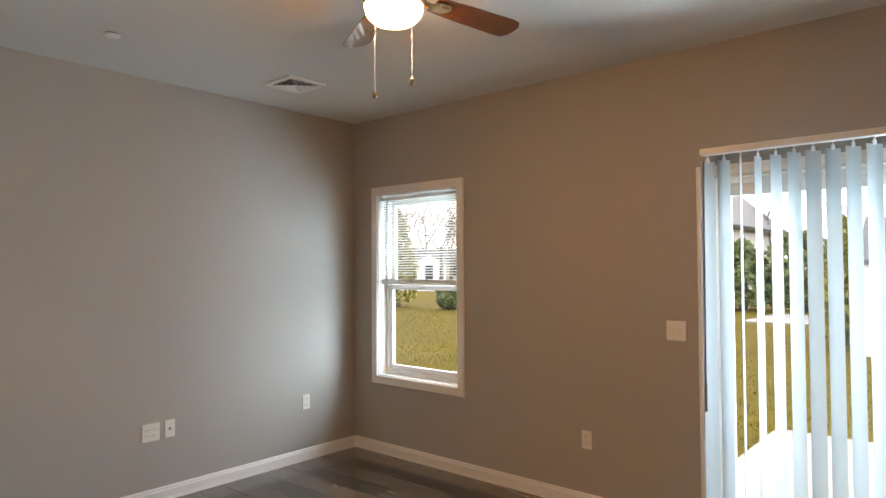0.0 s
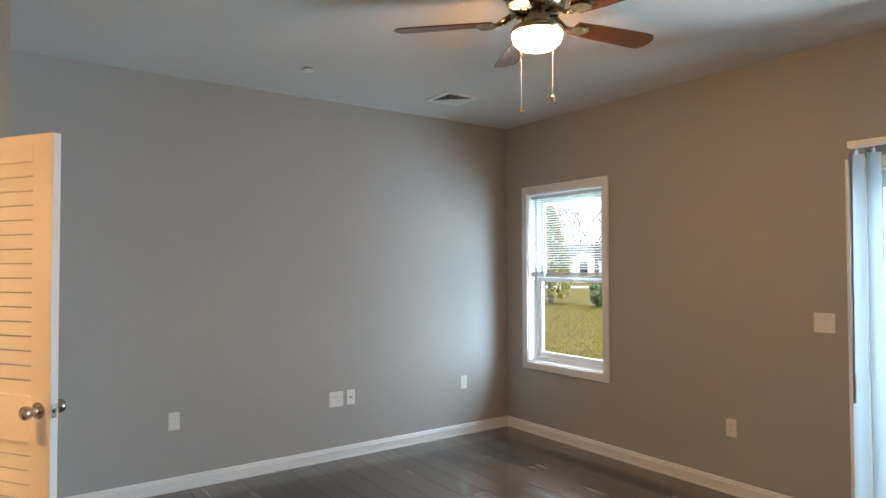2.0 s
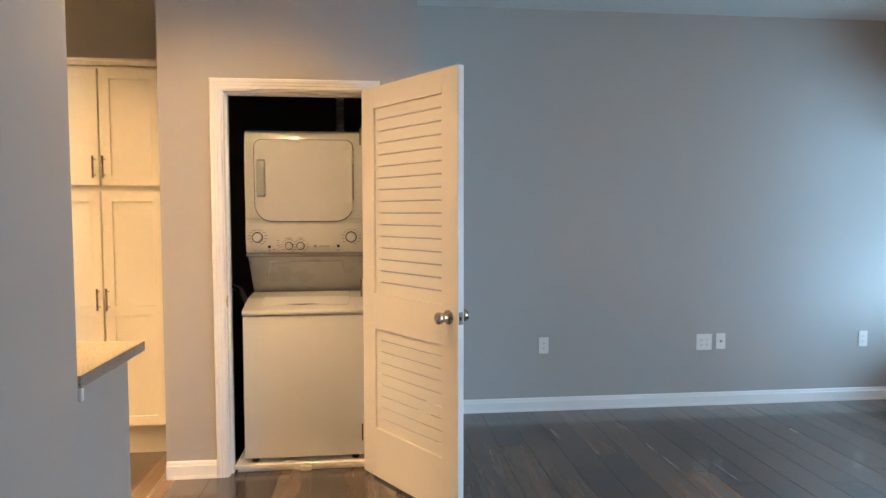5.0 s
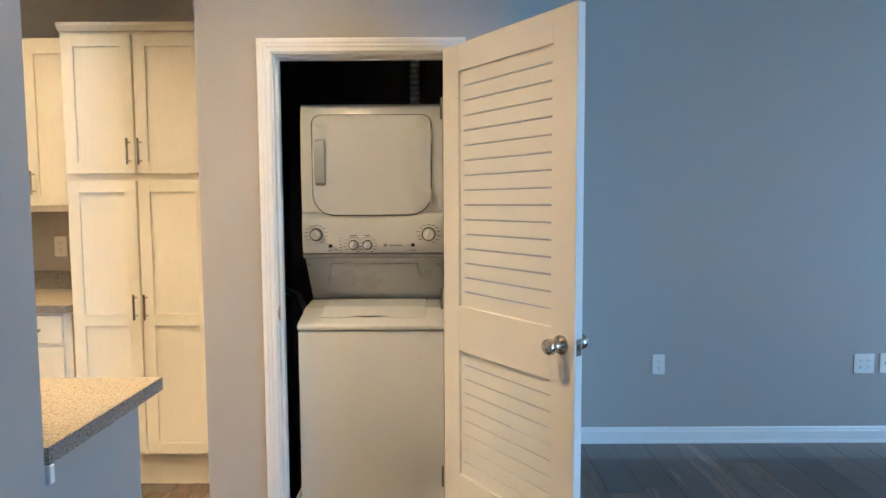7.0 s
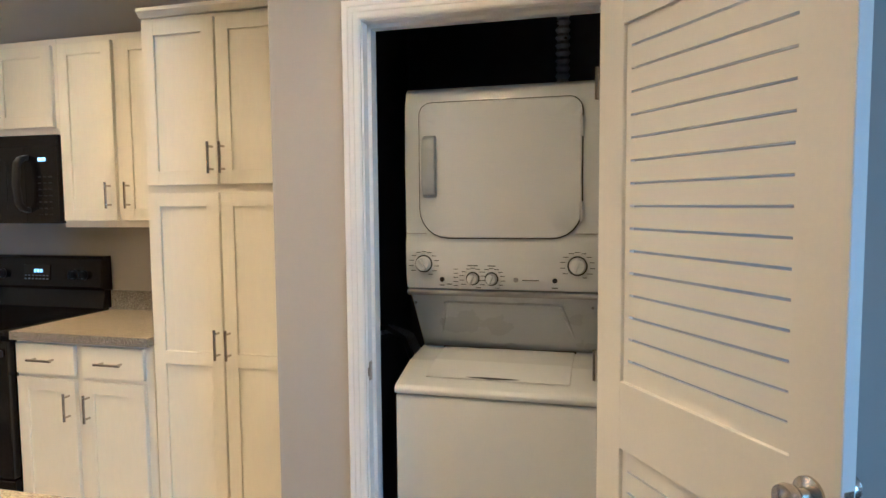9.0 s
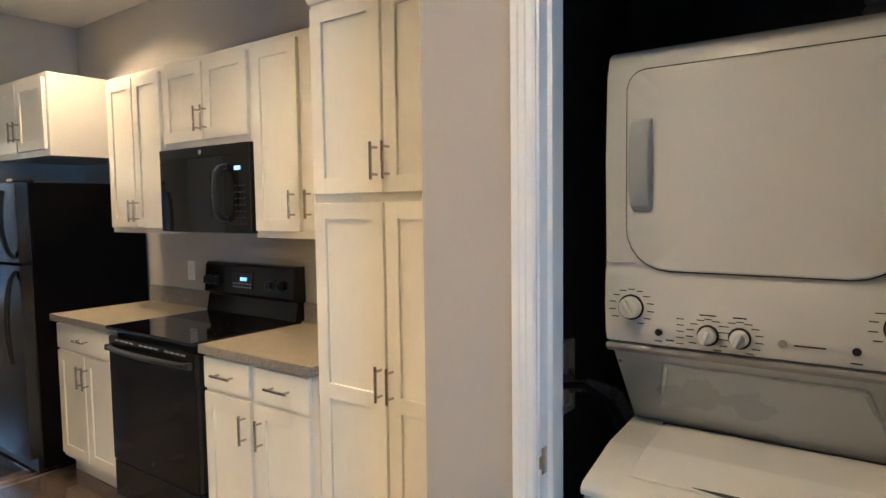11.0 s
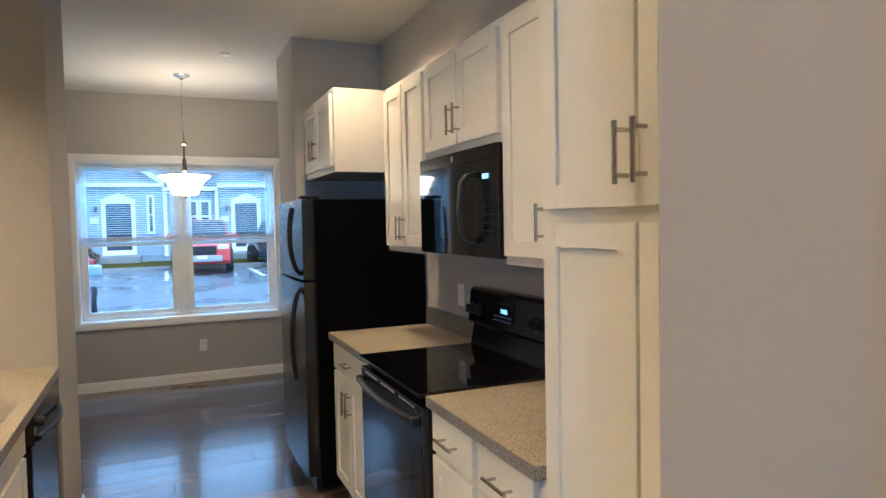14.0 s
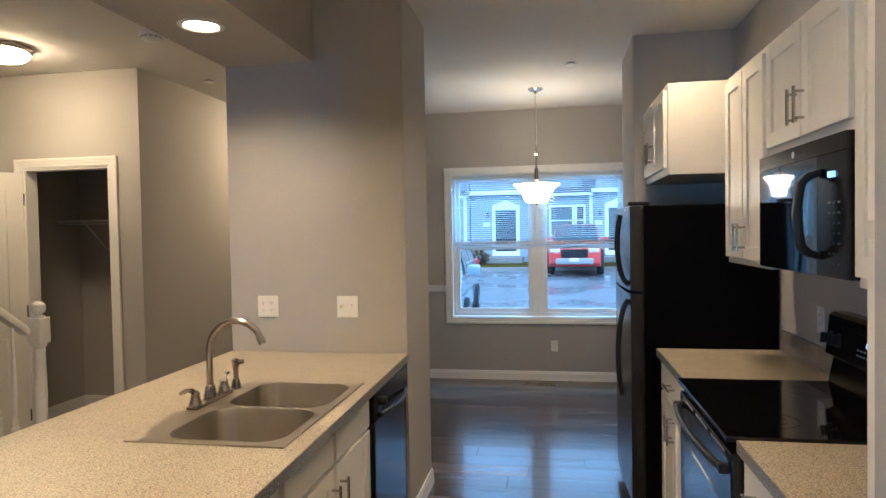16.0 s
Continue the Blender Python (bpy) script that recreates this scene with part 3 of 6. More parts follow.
cabinet("base_cabinet", "off-white shaker base cabinet with one drawer beside the refrigerator", -4.36, -3.678, 3.73, CB, 0, 0.886,
        [("drawer", -4.335, -3.702, 0.738, 0.874, -4.018, 0.806, False, ()),
         ("door", -4.335, -4.023, 0.130, 0.722, -4.050, 0.608, True, ()), ("door", -4.013, -3.702, 0.130, 0.722, -3.985, 0.608, True, ())], 0.10)
# wall cabinets
UF = 4.018
cabinet("wall_cabinet", "off-white double-door wall cabinet over the counter", -4.252, -3.652, UF, CB, 1.376, 2.262,
        [("door", -4.232, -3.956, 1.406, 2.232, -3.978, 1.50, True, ()), ("door", -3.946, -3.672, 1.406, 2.232, -3.923, 1.50, True, ())])
cabinet("wall_cabinet", "short off-white wall cabinet above the microwave", -3.650, -2.912, UF, CB, 1.815, 2.262,
        [("door", -3.632, -3.288, 1.848, 2.232, -3.312, 1.95, True, ()), ("door", -3.276, -2.932, 1.848, 2.232, -3.252, 1.95, True, ())])
cabinet("wall_cabinet", "off-white double-door wall cabinet beside the pantry", -2.910, -2.200, UF, CB, 1.370, 2.262,
        [("door", -2.892, -2.590, 1.402, 2.232, -2.622, 1.52, True, ()), ("door", -2.548, -2.246, 1.402, 2.232, -2.517, 1.52, True, ())])
cabinet("wall_cabinet", "deep off-white wall cabinet above the refrigerator", -5.232, -4.440, 3.77, CB, 1.825, 2.30,
        [("door", -5.205, -4.850, 1.862, 2.270, -4.882, 1.98, True, ()), ("door", -4.838, -4.465, 1.862, 2.270, -4.806, 1.98, True, ())])


def worktop(name, label, x0, x1, y0, y1, edges, splash=None):
    """A laminate top 38 mm thick with a square, darker front edge. edges: sides that show their edge strip."""
    ob = thing(name, label, "countertop", pose((x0 + x1) / 2, (y0 + y1) / 2, 0.888))
    hx, hy = (x1 - x0) / 2, (y1 - y0) / 2
    return ob, hx, hy


def plain_worktop(label, x0, x1, y0, y1, splash_from=None):
    ob, hx, hy = worktop("countertop", label, x0, x1, y0, y1, "")
    part("top", bm_box(-hx, -hy, 0.0, hx, hy, 0.038, 0.0015, 1), LAMINATE, ob)
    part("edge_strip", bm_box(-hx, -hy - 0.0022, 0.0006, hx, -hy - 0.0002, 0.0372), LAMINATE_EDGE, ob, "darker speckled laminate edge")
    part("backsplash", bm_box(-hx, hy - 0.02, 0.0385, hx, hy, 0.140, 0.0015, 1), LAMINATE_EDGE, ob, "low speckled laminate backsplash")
    return ob


plain_worktop("speckled beige laminate counter between range and pantry", -2.914, -2.200, 3.695, CB)
plain_worktop("speckled beige laminate counter between refrigerator and range", -4.375, -3.676, 3.695, CB)

# peninsula counter with the sink cut out
SK = (-3.520, -2.712, 1.858, 2.382)
pen = thing("peninsula_counter", "long speckled beige laminate peninsula counter with a sink cut-out", "countertop", pose(0, 0, 0.876))
def skewed(bm):
    """The counter's kitchen edge runs slightly out of square with its back."""
    for v in bm.verts:
        if v.co.y > 2.40:
            v.co.y += 0.019 * (v.co.x + 4.188)
    return bm


part("top", skewed(cut_block(-4.188, -1.66, 1.425, 2.418, 0, 0.038, [(SK[0] + 0.02, SK[1] - 0.02, SK[2] + 0.02, SK[3] - 0.02, -1, 1)])), LAMINATE, pen)
part("end_top", skewed(bm_box(-1.66, 1.949, 0, -1.207, 2.418, 0.038)), LAMINATE, pen)
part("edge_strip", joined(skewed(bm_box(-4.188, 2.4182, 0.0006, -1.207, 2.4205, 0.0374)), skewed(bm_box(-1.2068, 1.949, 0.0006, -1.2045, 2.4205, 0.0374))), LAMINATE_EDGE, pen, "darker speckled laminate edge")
# half wall under the counter's end and back
structure("wall_peninsula_end", cut_block(-1.30, -1.240, 1.947, 2.40, 0, 0.874), WALL, "low painted end wall under the counter", "wall")
structure("wall_peninsula_back", cut_block(-4.19, -1.66, 1.70, 1.79, 0, 0.874), WALL, "low painted back wall under the counter", "wall")
corb = thing("counter_trim", "small white trim strip under the counter's end", "trim", pose(-1.239, 1.957, 0))
part("strip", joined(bm_box(0, -0.008, 0.835, 0.036, 0.008, 0.875, 0.002, 1), bm_box(0, -0.007, 0.80, 0.012, 0.007, 0.838, 0.002, 1)), TRIM, corb)
cabinet("sink_base_cabinet", "off-white sink base cabinet with false drawer fronts under the counter", -3.575, -2.655, 2.375, 1.80, 0, 0.874,
        [("drawer", -3.545, -3.130, 0.728, 0.862, None, 0, False, ()), ("drawer", -3.100, -2.685, 0.728, 0.862, None, 0, False, ()),
         ("door", -3.545, -3.130, 0.125, 0.712, -3.160, 0.60, True, ()), ("door", -3.100, -2.685, 0.125, 0.712, -3.072, 0.60, True, ())], 0.10, face=-1, body_top=0.715)
cabinet("base_cabinet", "off-white drawer base cabinet under the counter", -2.650, -1.970, 2.375, 1.80, 0, 0.874,
        [("drawer", -2.625, -1.995, 0.728, 0.862, -2.31, 0.795, False, ()), ("door", -2.625, -2.315, 0.125, 0.712, -2.345, 0.60, True, ()), ("door", -2.305, -1.995, 0.125, 0.712, -2.275, 0.60, True, ())], 0.10, face=-1)
cabinet("base_cabinet", "off-white base cabinet at the counter's end", -1.965, -1.302, 2.375, 1.80, 0, 0.874,
        [("drawer", -1.940, -1.330, 0.728, 0.862, -1.635, 0.795, False, ()), ("door", -1.940, -1.640, 0.125, 0.712, -1.67, 0.60, True, ()), ("door", -1.630, -1.330, 0.125, 0.712, -1.60, 0.60, True, ())], 0.10, face=-1)


part("face_rail", bm_box(-0.46, 0.0, 0.7155, 0.46, 0.018, 0.872), CARCASE, bpy.data.objects["sink_base_cabinet"])


def dishwasher():
    ob = thing("dishwasher", "black built-in dishwasher with a curved bar handle", "dishwasher", pose(-3.885, 2.375, 0, 0, 0, 180))
    part("tub", bm_box(-0.298, 0.0, 0.10, 0.298, 0.57, 0.868, 0.002, 1), BLACKPLASTIC, ob)
    part("door", bm_box(-0.297, -0.030, 0.115, 0.297, -0.001, 0.728, 0.006, 2), BLACK, ob, "glossy black door")
    panel = part("control_panel", bm_box(-0.297, -0.040, 0.733, 0.297, -0.001, 0.866, 0.006, 2), BLACK, ob)
    pts = [(-0.24 + 0.48 * k / 12, -0.045 - 0.030 * math.sin(math.pi * k / 12), 0.748) for k in range(13)]
    part("handle", tube(pts, 0.011, 10), BLACKPLASTIC, ob, smooth=True)
    part("knob", moved(lathe([(0.020, 0), (0.020, 0.010), (0.016, 0.020), (0.004, 0.021)], 20), pose(-0.20, -0.040, 0.80, 90)), BLACKPLASTIC, panel, smooth=True)
    part("toe_panel", bm_box(-0.297, 0.04, 0.004, 0.297, 0.06, 0.098), BLACKPLASTIC, ob)


dishwasher()


def sink():
    x0, x1, y0, y1 = SK
    ob = thing("kitchen_sink", "stainless steel double-bowl drop-in sink in the counter", "sink", pose((x0 + x1) / 2, (y0 + y1) / 2, 0.914))
    hx, hy = (x1 - x0) / 2, (y1 - y0) / 2
    deck = -hy + 0.095
    bowls = [(-hx + 0.035, -0.012, deck, hy - 0.032), (0.012, hx - 0.035, deck, hy - 0.032)]
    holes = [(a, b, c, d, -1, 1) for a, b, c, d in bowls]
    rim = cut_block(-hx, hx, -hy, hy, 0.0005, 0.005, holes)
    part("rim", rim, SINKSTEEL, ob, "brushed steel rim and deck")
    for a, b, c, d in bowls:
        bm = bmesh.new()
        rings = []
        for inset, z, r in ((-0.003, 0.0055, 0.075), (0.0, 0.004, 0.075), (0.004, -0.008, 0.075), (0.012, -0.150, 0.075), (0.022, -0.172, 0.07), (0.045, -0.180, 0.06)):
            rings.append([bm.verts.new((p[0], p[1], z)) for p in rounded(a + inset, c + inset, b - inset, d - inset, r, 6)])
        for p, q in zip(rings, rings[1:]):
            for i in range(len(p)):
                bm.faces.new((p[i], p[(i + 1) % len(p)], q[(i + 1) % len(p)], q[i]))
        bm.faces.new(rings[-1])
        bmesh.ops.recalc_face_normals(bm, faces=bm.faces)
        bmesh.ops.reverse_faces(bm, faces=bm.faces)
        # corner fillets of the rim round the bowl
        for sx, sy, cx, cy in ((1, 1, a, c), (-1, 1, b, c), (1, -1, a, d), (-1, -1, b, d)):
            r = 0.078
            fan = [bm.verts.new((cx - sx * 0.001, cy - sy * 0.001, 0.0052))]
            arc = [bm.verts.new((cx + sx * (r - r * math.sin(radians(q))), cy + sy * (r - r * math.cos(radians(q))), 0.0052)) for q in (0, 18, 36, 54, 72, 90)]
            for p, q in zip(arc, arc[1:]):
                bm.faces.new((fan[0], p, q))
        bowl = part("bowl", bm, SINKSTEEL, ob, "brushed steel bowl", True)
        part("drain", moved(lathe([(0.042, 0), (0.042, 0.003), (0.030, 0.001), (0.002, 0.0005)], 20), pose((a + b) / 2, (c + d) / 2, -0.1795)), CHROME, bowl, smooth=True)
    # faucet set on the deck
    fz = 0.9195
    f = thing("kitchen_faucet", "brushed nickel gooseneck kitchen faucet with two lever handles", "faucet", pose(-3.175, SK[2] + 0.024, fz))
    part("deck_plate", moved(bm_box(-0.13, -0.022, 0, 0.13, 0.026, 0.012, 0.005, 2), Matrix()), NICKEL, f, smooth=True)
    part("spout_base", lathe([(0.027, 0.0125), (0.027, 0.02), (0.021, 0.035), (0.019, 0.055), (0.014, 0.062)], 24), NICKEL, f, smooth=True)
    arc = [(0, 0, 0.06), (0, 0, 0.165)] + [(0, 0.112 - 0.112 * math.cos(radians(a)), 0.194 + 0.112 * math.sin(radians(a))) for a in range(0, 146, 10)]
    end = arc[-1]
    arc.append((0, end[1] + 0.012, end[2] - 0.026))
    part("spout", tube(arc, [0.0125] * (len(arc) - 1) + [0.0125], 14), NICKEL, f, smooth=True)
    part("aerator", cyl((0, end[1] + 0.008, end[2] - 0.018), (0, end[1] + 0.020, end[2] - 0.045), 0.015, 16), NICKEL, f, smooth=True)
    for sx in (1, -1):
        part("lever", joined(moved(lathe([(0.024, 0.0125), (0.024, 0.02), (0.017, 0.036), (0.017, 0.055), (0.008, 0.064)], 20), pose(sx * 0.102, 0, 0)),
             tube([(sx * 0.102, 0, 0.05), (sx * 0.115, -0.004, 0.068), (sx * 0.14, -0.010, 0.074), (sx * 0.172, -0.016, 0.070)], [0.009, 0.009, 0.008, 0.006], 10)), NICKEL, f, "curved lever handle", True)
    s = thing("side_sprayer", "brushed nickel side sprayer on the sink deck", "sprayer", pose(-3.37, SK[2] + 0.026, fz))
    part("holder", lathe([(0.022, 0), (0.022, 0.008), (0.016, 0.03), (0.013, 0.04)], 18), NICKEL, s, smooth=True)
    part("head", joined(lathe([(0.011, 0.0405), (0.012, 0.08), (0.016, 0.10), (0.017, 0.118), (0.006, 0.124)], 18), cyl((0, 0, 0.108), (0.0, 0.034, 0.112), 0.009, 12)), NICKEL, s, smooth=True)


sink()


def kitchen_range():
    x0, x1, yf = -3.674, -2.916, 3.678
    w = x1 - x0
    ob = thing("electric_range", "black freestanding electric range with a glass cooktop", "range", pose((x0 + x1) / 2, yf, 0.012))
    h = w / 2 - 0.002
    part("body", bm_box(-h, 0.045, 0.03, h, 0.63, 0.905, 0.003, 1), BLACK, ob)
    for sx in (-1, 1):
        for y in (0.08, 0.58):
            part("foot", cyl((sx * (h - 0.04), y, -0.012), (sx * (h - 0.04), y, 0.032), 0.016, 10), BLACKPLASTIC, ob)
    door = part("oven_door", bm_box(-h, 0.0, 0.245, h, 0.043, 0.872, 0.006, 2), BLACK, ob, "glossy black oven door")
    part("window", prism(rounded(-h + 0.10, 0.36, h - 0.10, 0.69, 0.02), "y", -0.0025, -0.0003), BLACKGLASS, door, "dark oven window")
    part("emblem", moved(lathe([(0.011, 0), (0.011, 0.0015), (0.002, 0.002)], 18), pose(0, -0.001, 0.30, 90)), CHROME, door)
    pts = [(-h + 0.03 + (w - 0.064) * k / 16, -0.014 - 0.030 * math.sin(math.pi * k / 16) ** 0.6, 0.818) for k in range(17)]
    part("handle", joined(tube(pts, 0.013, 12), bm_box(-h + 0.012, -0.03, 0.803, -h + 0.045, 0.0, 0.833, 0.006), bm_box(h - 0.045, -0.03, 0.803, h - 0.012, 0.0, 0.833, 0.006)), BLACKPLASTIC, door, "bowed black handle", True)
    for k in range(14):
        x = -h + 0.09 + k * (w - 0.18) / 13
        if k not in (4, 9):
            part("vent_slot", bm_box(x - 0.017, -0.0016, 0.852, x + 0.017, -0.0002, 0.860), MIDGREY, door)
    part("drawer", bm_box(-h, 0.004, 0.055, h, 0.043, 0.238, 0.006, 2), BLACK, ob, "glossy black storage drawer")
    top = part("cooktop", bm_box(-h - 0.001, -0.012, 0.9055, h + 0.001, 0.60, 0.922, 0.004, 2), BLACKGLASS, ob, "black glass cooktop")
    for cx, cy, r in ((-0.19, 0.16, 0.115), (0.19, 0.16, 0.09), (-0.19, 0.43, 0.08), (0.19, 0.43, 0.105)):
        ring = bmesh.new()
        for rr in (r, r * 0.62):
            a = [ring.verts.new((cx + rr * math.cos(2 * math.pi * i / 40), cy + rr * math.sin(2 * math.pi * i / 40), 0.9224)) for i in range(40)]
            b = [ring.verts.new((cx + (rr - 0.002) * math.cos(2 * math.pi * i / 40), cy + (rr - 0.002) * math.sin(2 * math.pi * i / 40), 0.9224)) for i in range(40)]
            for i in range(40):
                ring.faces.new((a[i], a[(i + 1) % 40], b[(i + 1) % 40], b[i]))
        part("burner_ring", ring, BURNERPRINT, top)
    guard = part("backguard", prism([(0.555, 0.9225), (0.575, 1.02), (0.545, 1.035), (0.560, 1.185), (0.575, 1.198), (0.628, 1.198), (0.632, 0.9225)], "x", -h, h, 0.003), BLACK, ob, "sloped black control panel")
    tilt = math.degrees(math.atan2(0.015, 0.15))
    for kx in (-0.325, -0.262, 0.215, 0.275):
        knob = part("knob", moved(joined(lathe([(0.027, 0), (0.027, 0.006), (0.021, 0.010), (0.019, 0.030), (0.004, 0.032)], 20), bm_box(-0.005, -0.020, 0.026, 0.005, 0.020, 0.040, 0.002, 1)), pose(kx, 0.549, 1.10, 90 - tilt)), BLACKPLASTIC, guard, smooth=True)
    part("display", moved(bm_box(-0.10, -0.002, -0.04, 0.075, 0, 0.04, 0.001, 1), pose(-0.02, 0.5500, 1.11, -tilt)), BLACKGLASS, guard)
    part("digits", moved(joined(*[bm_box(q - 0.007, -0.001, -0.009, q + 0.007, 0, 0.009) for q in (-0.02, 0.0, 0.02)]), pose(-0.02, 0.5478, 1.118, -tilt)), DIGITS, guard, "lit blue clock digits")
    for i in range(7):
        for j in range(2):
            part("button", moved(bm_box(-0.09 + 0.024 * i, -0.001, -0.028 + 0.018 * j, -0.078 + 0.024 * i, 0, -0.022 + 0.018 * j), pose(-0.02, 0.5476, 1.10, -tilt)), MIDGREY, guard)


kitchen_range()


def microwave():
    x0, x1, yf = -3.660, -2.904, 3.958
    w, h0, h1 = x1 - x0, 1.390, 1.812
    ob = thing("microwave_oven", "black over-the-range microwave oven with a bowed handle", "microwave", pose((x0 + x1) / 2, yf, h0))
    a, hh = w / 2, h1 - h0
    part("case", bm_box(-a, 0.03, 0, a, NORTH - yf - 0.004, hh, 0.003, 1), BLACK, ob)
    n = 12
    split = a - 0.19
    for name, lo, hi, z0, z1, mt in (("door", -a, split, 0.004, hh - 0.055, BLACKGLASS), ("control_panel", split + 0.002, a, 0.004, hh - 0.055, BLACK), ("top_grille", -a, a, hh - 0.052, hh - 0.001, BLACK)):
        line = [(lo + (hi - lo) * k / n, 0.024 - 0.007 * math.cos(math.pi * (lo + (hi - lo) * k / n) / w)) for k in range(n + 1)]
        p = part(name, prism(line + [(hi, 0.032), (lo, 0.032)], "z", z0, z1), mt, ob, smooth=True)
        if name == "door":
            part("window", prism([(lo + 0.05 + (hi - lo - 0.16) * k / n, 0.0222 - 0.007 * math.cos(math.pi * (lo + 0.05 + (hi - lo - 0.16) * k / n) / w)) for k in range(n + 1)] + [(hi - 0.11, 0.03), (lo + 0.05, 0.03)], "z", 0.07, hh - 0.13), BLACKGLASS, p, "dark viewing window")
        if name == "control_panel":
            part("digits", joined(*[bm_box(q, 0.016, hh - 0.125, q + 0.009, 0.022, hh - 0.108) for q in (split + 0.085, split + 0.10, split + 0.115)]), DIGITS, p, "lit blue clock digits")
            for i in range(3):
                bx = split + 0.085 + 0.03 * i
                by = 0.024 - 0.007 * math.cos(math.pi * bx / w)
                for j in range(7):
                    part("button", bm_box(bx - 0.009, by - 0.0004, 0.04 + 0.03 * j, bx + 0.009, by + 0.004, 0.046 + 0.03 * j), BLACKPLASTIC, p)
        if name == "top_grille":
            part("emblem", moved(lathe([(0.012, 0), (0.012, 0.0015), (0.002, 0.002)], 18), pose(0, 0.0168, hh - 0.027, 90)), MIDGREY, p)
    hx = split + 0.015
    side = [(0.020, 0.050), (-0.020, 0.062), (-0.044, 0.090), (-0.056, 0.190), (-0.044, 0.290), (-0.020, 0.318), (0.020, 0.330), (0.020, 0.305), (-0.004, 0.298), (-0.022, 0.280), (-0.034, 0.190), (-0.022, 0.100), (-0.004, 0.082), (0.020, 0.075)]
    part("handle", prism(side, "x", hx - 0.016, hx + 0.016, 0.005), BLACKPLASTIC, ob, "bowed black loop handle", True)
    part("underside", bm_box(-a + 0.03, 0.06, -0.006, a - 0.03, 0.30, -0.0005), MIDGREY, ob)


microwave()


def refrigerator():
    x0, x1 = -5.215, -4.415
    ob = thing("refrigerator", "black top-freezer refrigerator with curved handles", "refrigerator", pose((x0 + x1) / 2, 3.555, 0))
    a = (x1 - x0) / 2
    part("cabinet_shell", bm_box(-a, 0.085, 0.03, a, 0.745, 1.668, 0.006, 2), BLACK_TEX, ob)
    part("base_grille", bm_box(-a + 0.01, 0.06, 0.012, a - 0.01, 0.10, 0.10, 0.004, 1), BLACKPLASTIC, ob)
    part("hinge_cover", bm_box(a - 0.10, 0.01, 1.6685, a - 0.012, 0.12, 1.688, 0.006, 2), BLACKPLASTIC, ob)
    n = 14
    for name, z0, z1, hz0, hz1 in (("fridge_door", 0.105, 1.205, 0.66, 1.17), ("freezer_door", 1.222, 1.664, 1.25, 1.62)):
        line = [(-a + 2 * a * k / n, 0.016 - 0.016 * math.sin(math.pi * k / n) ** 0.7) for k in range(n + 1)]
        door = part(name, prism(line + [(a, 0.074), (-a, 0.074)], "z", z0, z1), DOORBLACK, ob, smooth=True)
        part("gasket", bm_box(-a + 0.012, 0.0745, z0 + 0.012, a - 0.012, 0.0845, z1 - 0.012), DARKLINE, door)
        hx = a - 0.045
        up = name == "freezer_door"
        zz = [hz0 + (hz1 - hz0) * k / 14 for k in range(15)]
        pts = [(hx, 0.012 - 0.058 * math.sin(math.pi * min(1, max(0, (k if not up else 14 - k) / 14 * 0.85 + 0.15))) ** 0.5, z) for k, z in enumerate(zz)]
        part("handle", tube(pts, 0.014, 10), BLACKPLASTIC, door, "curved black plastic handle", True)
    for sx in (-1, 1):
        part("foot", cyl((sx * (a - 0.06), 0.16, 0.0), (sx * (a - 0.06), 0.16, 0.032), 0.02, 12), BLACKPLASTIC, ob)
    badge = part("emblem", moved(lathe([(0.014, 0), (0.014, 0.0015), (0.002, 0.002)], 18), pose(-a + 0.06, 0.0085, 1.60, 90)), CHROME, ob)


refrigerator()

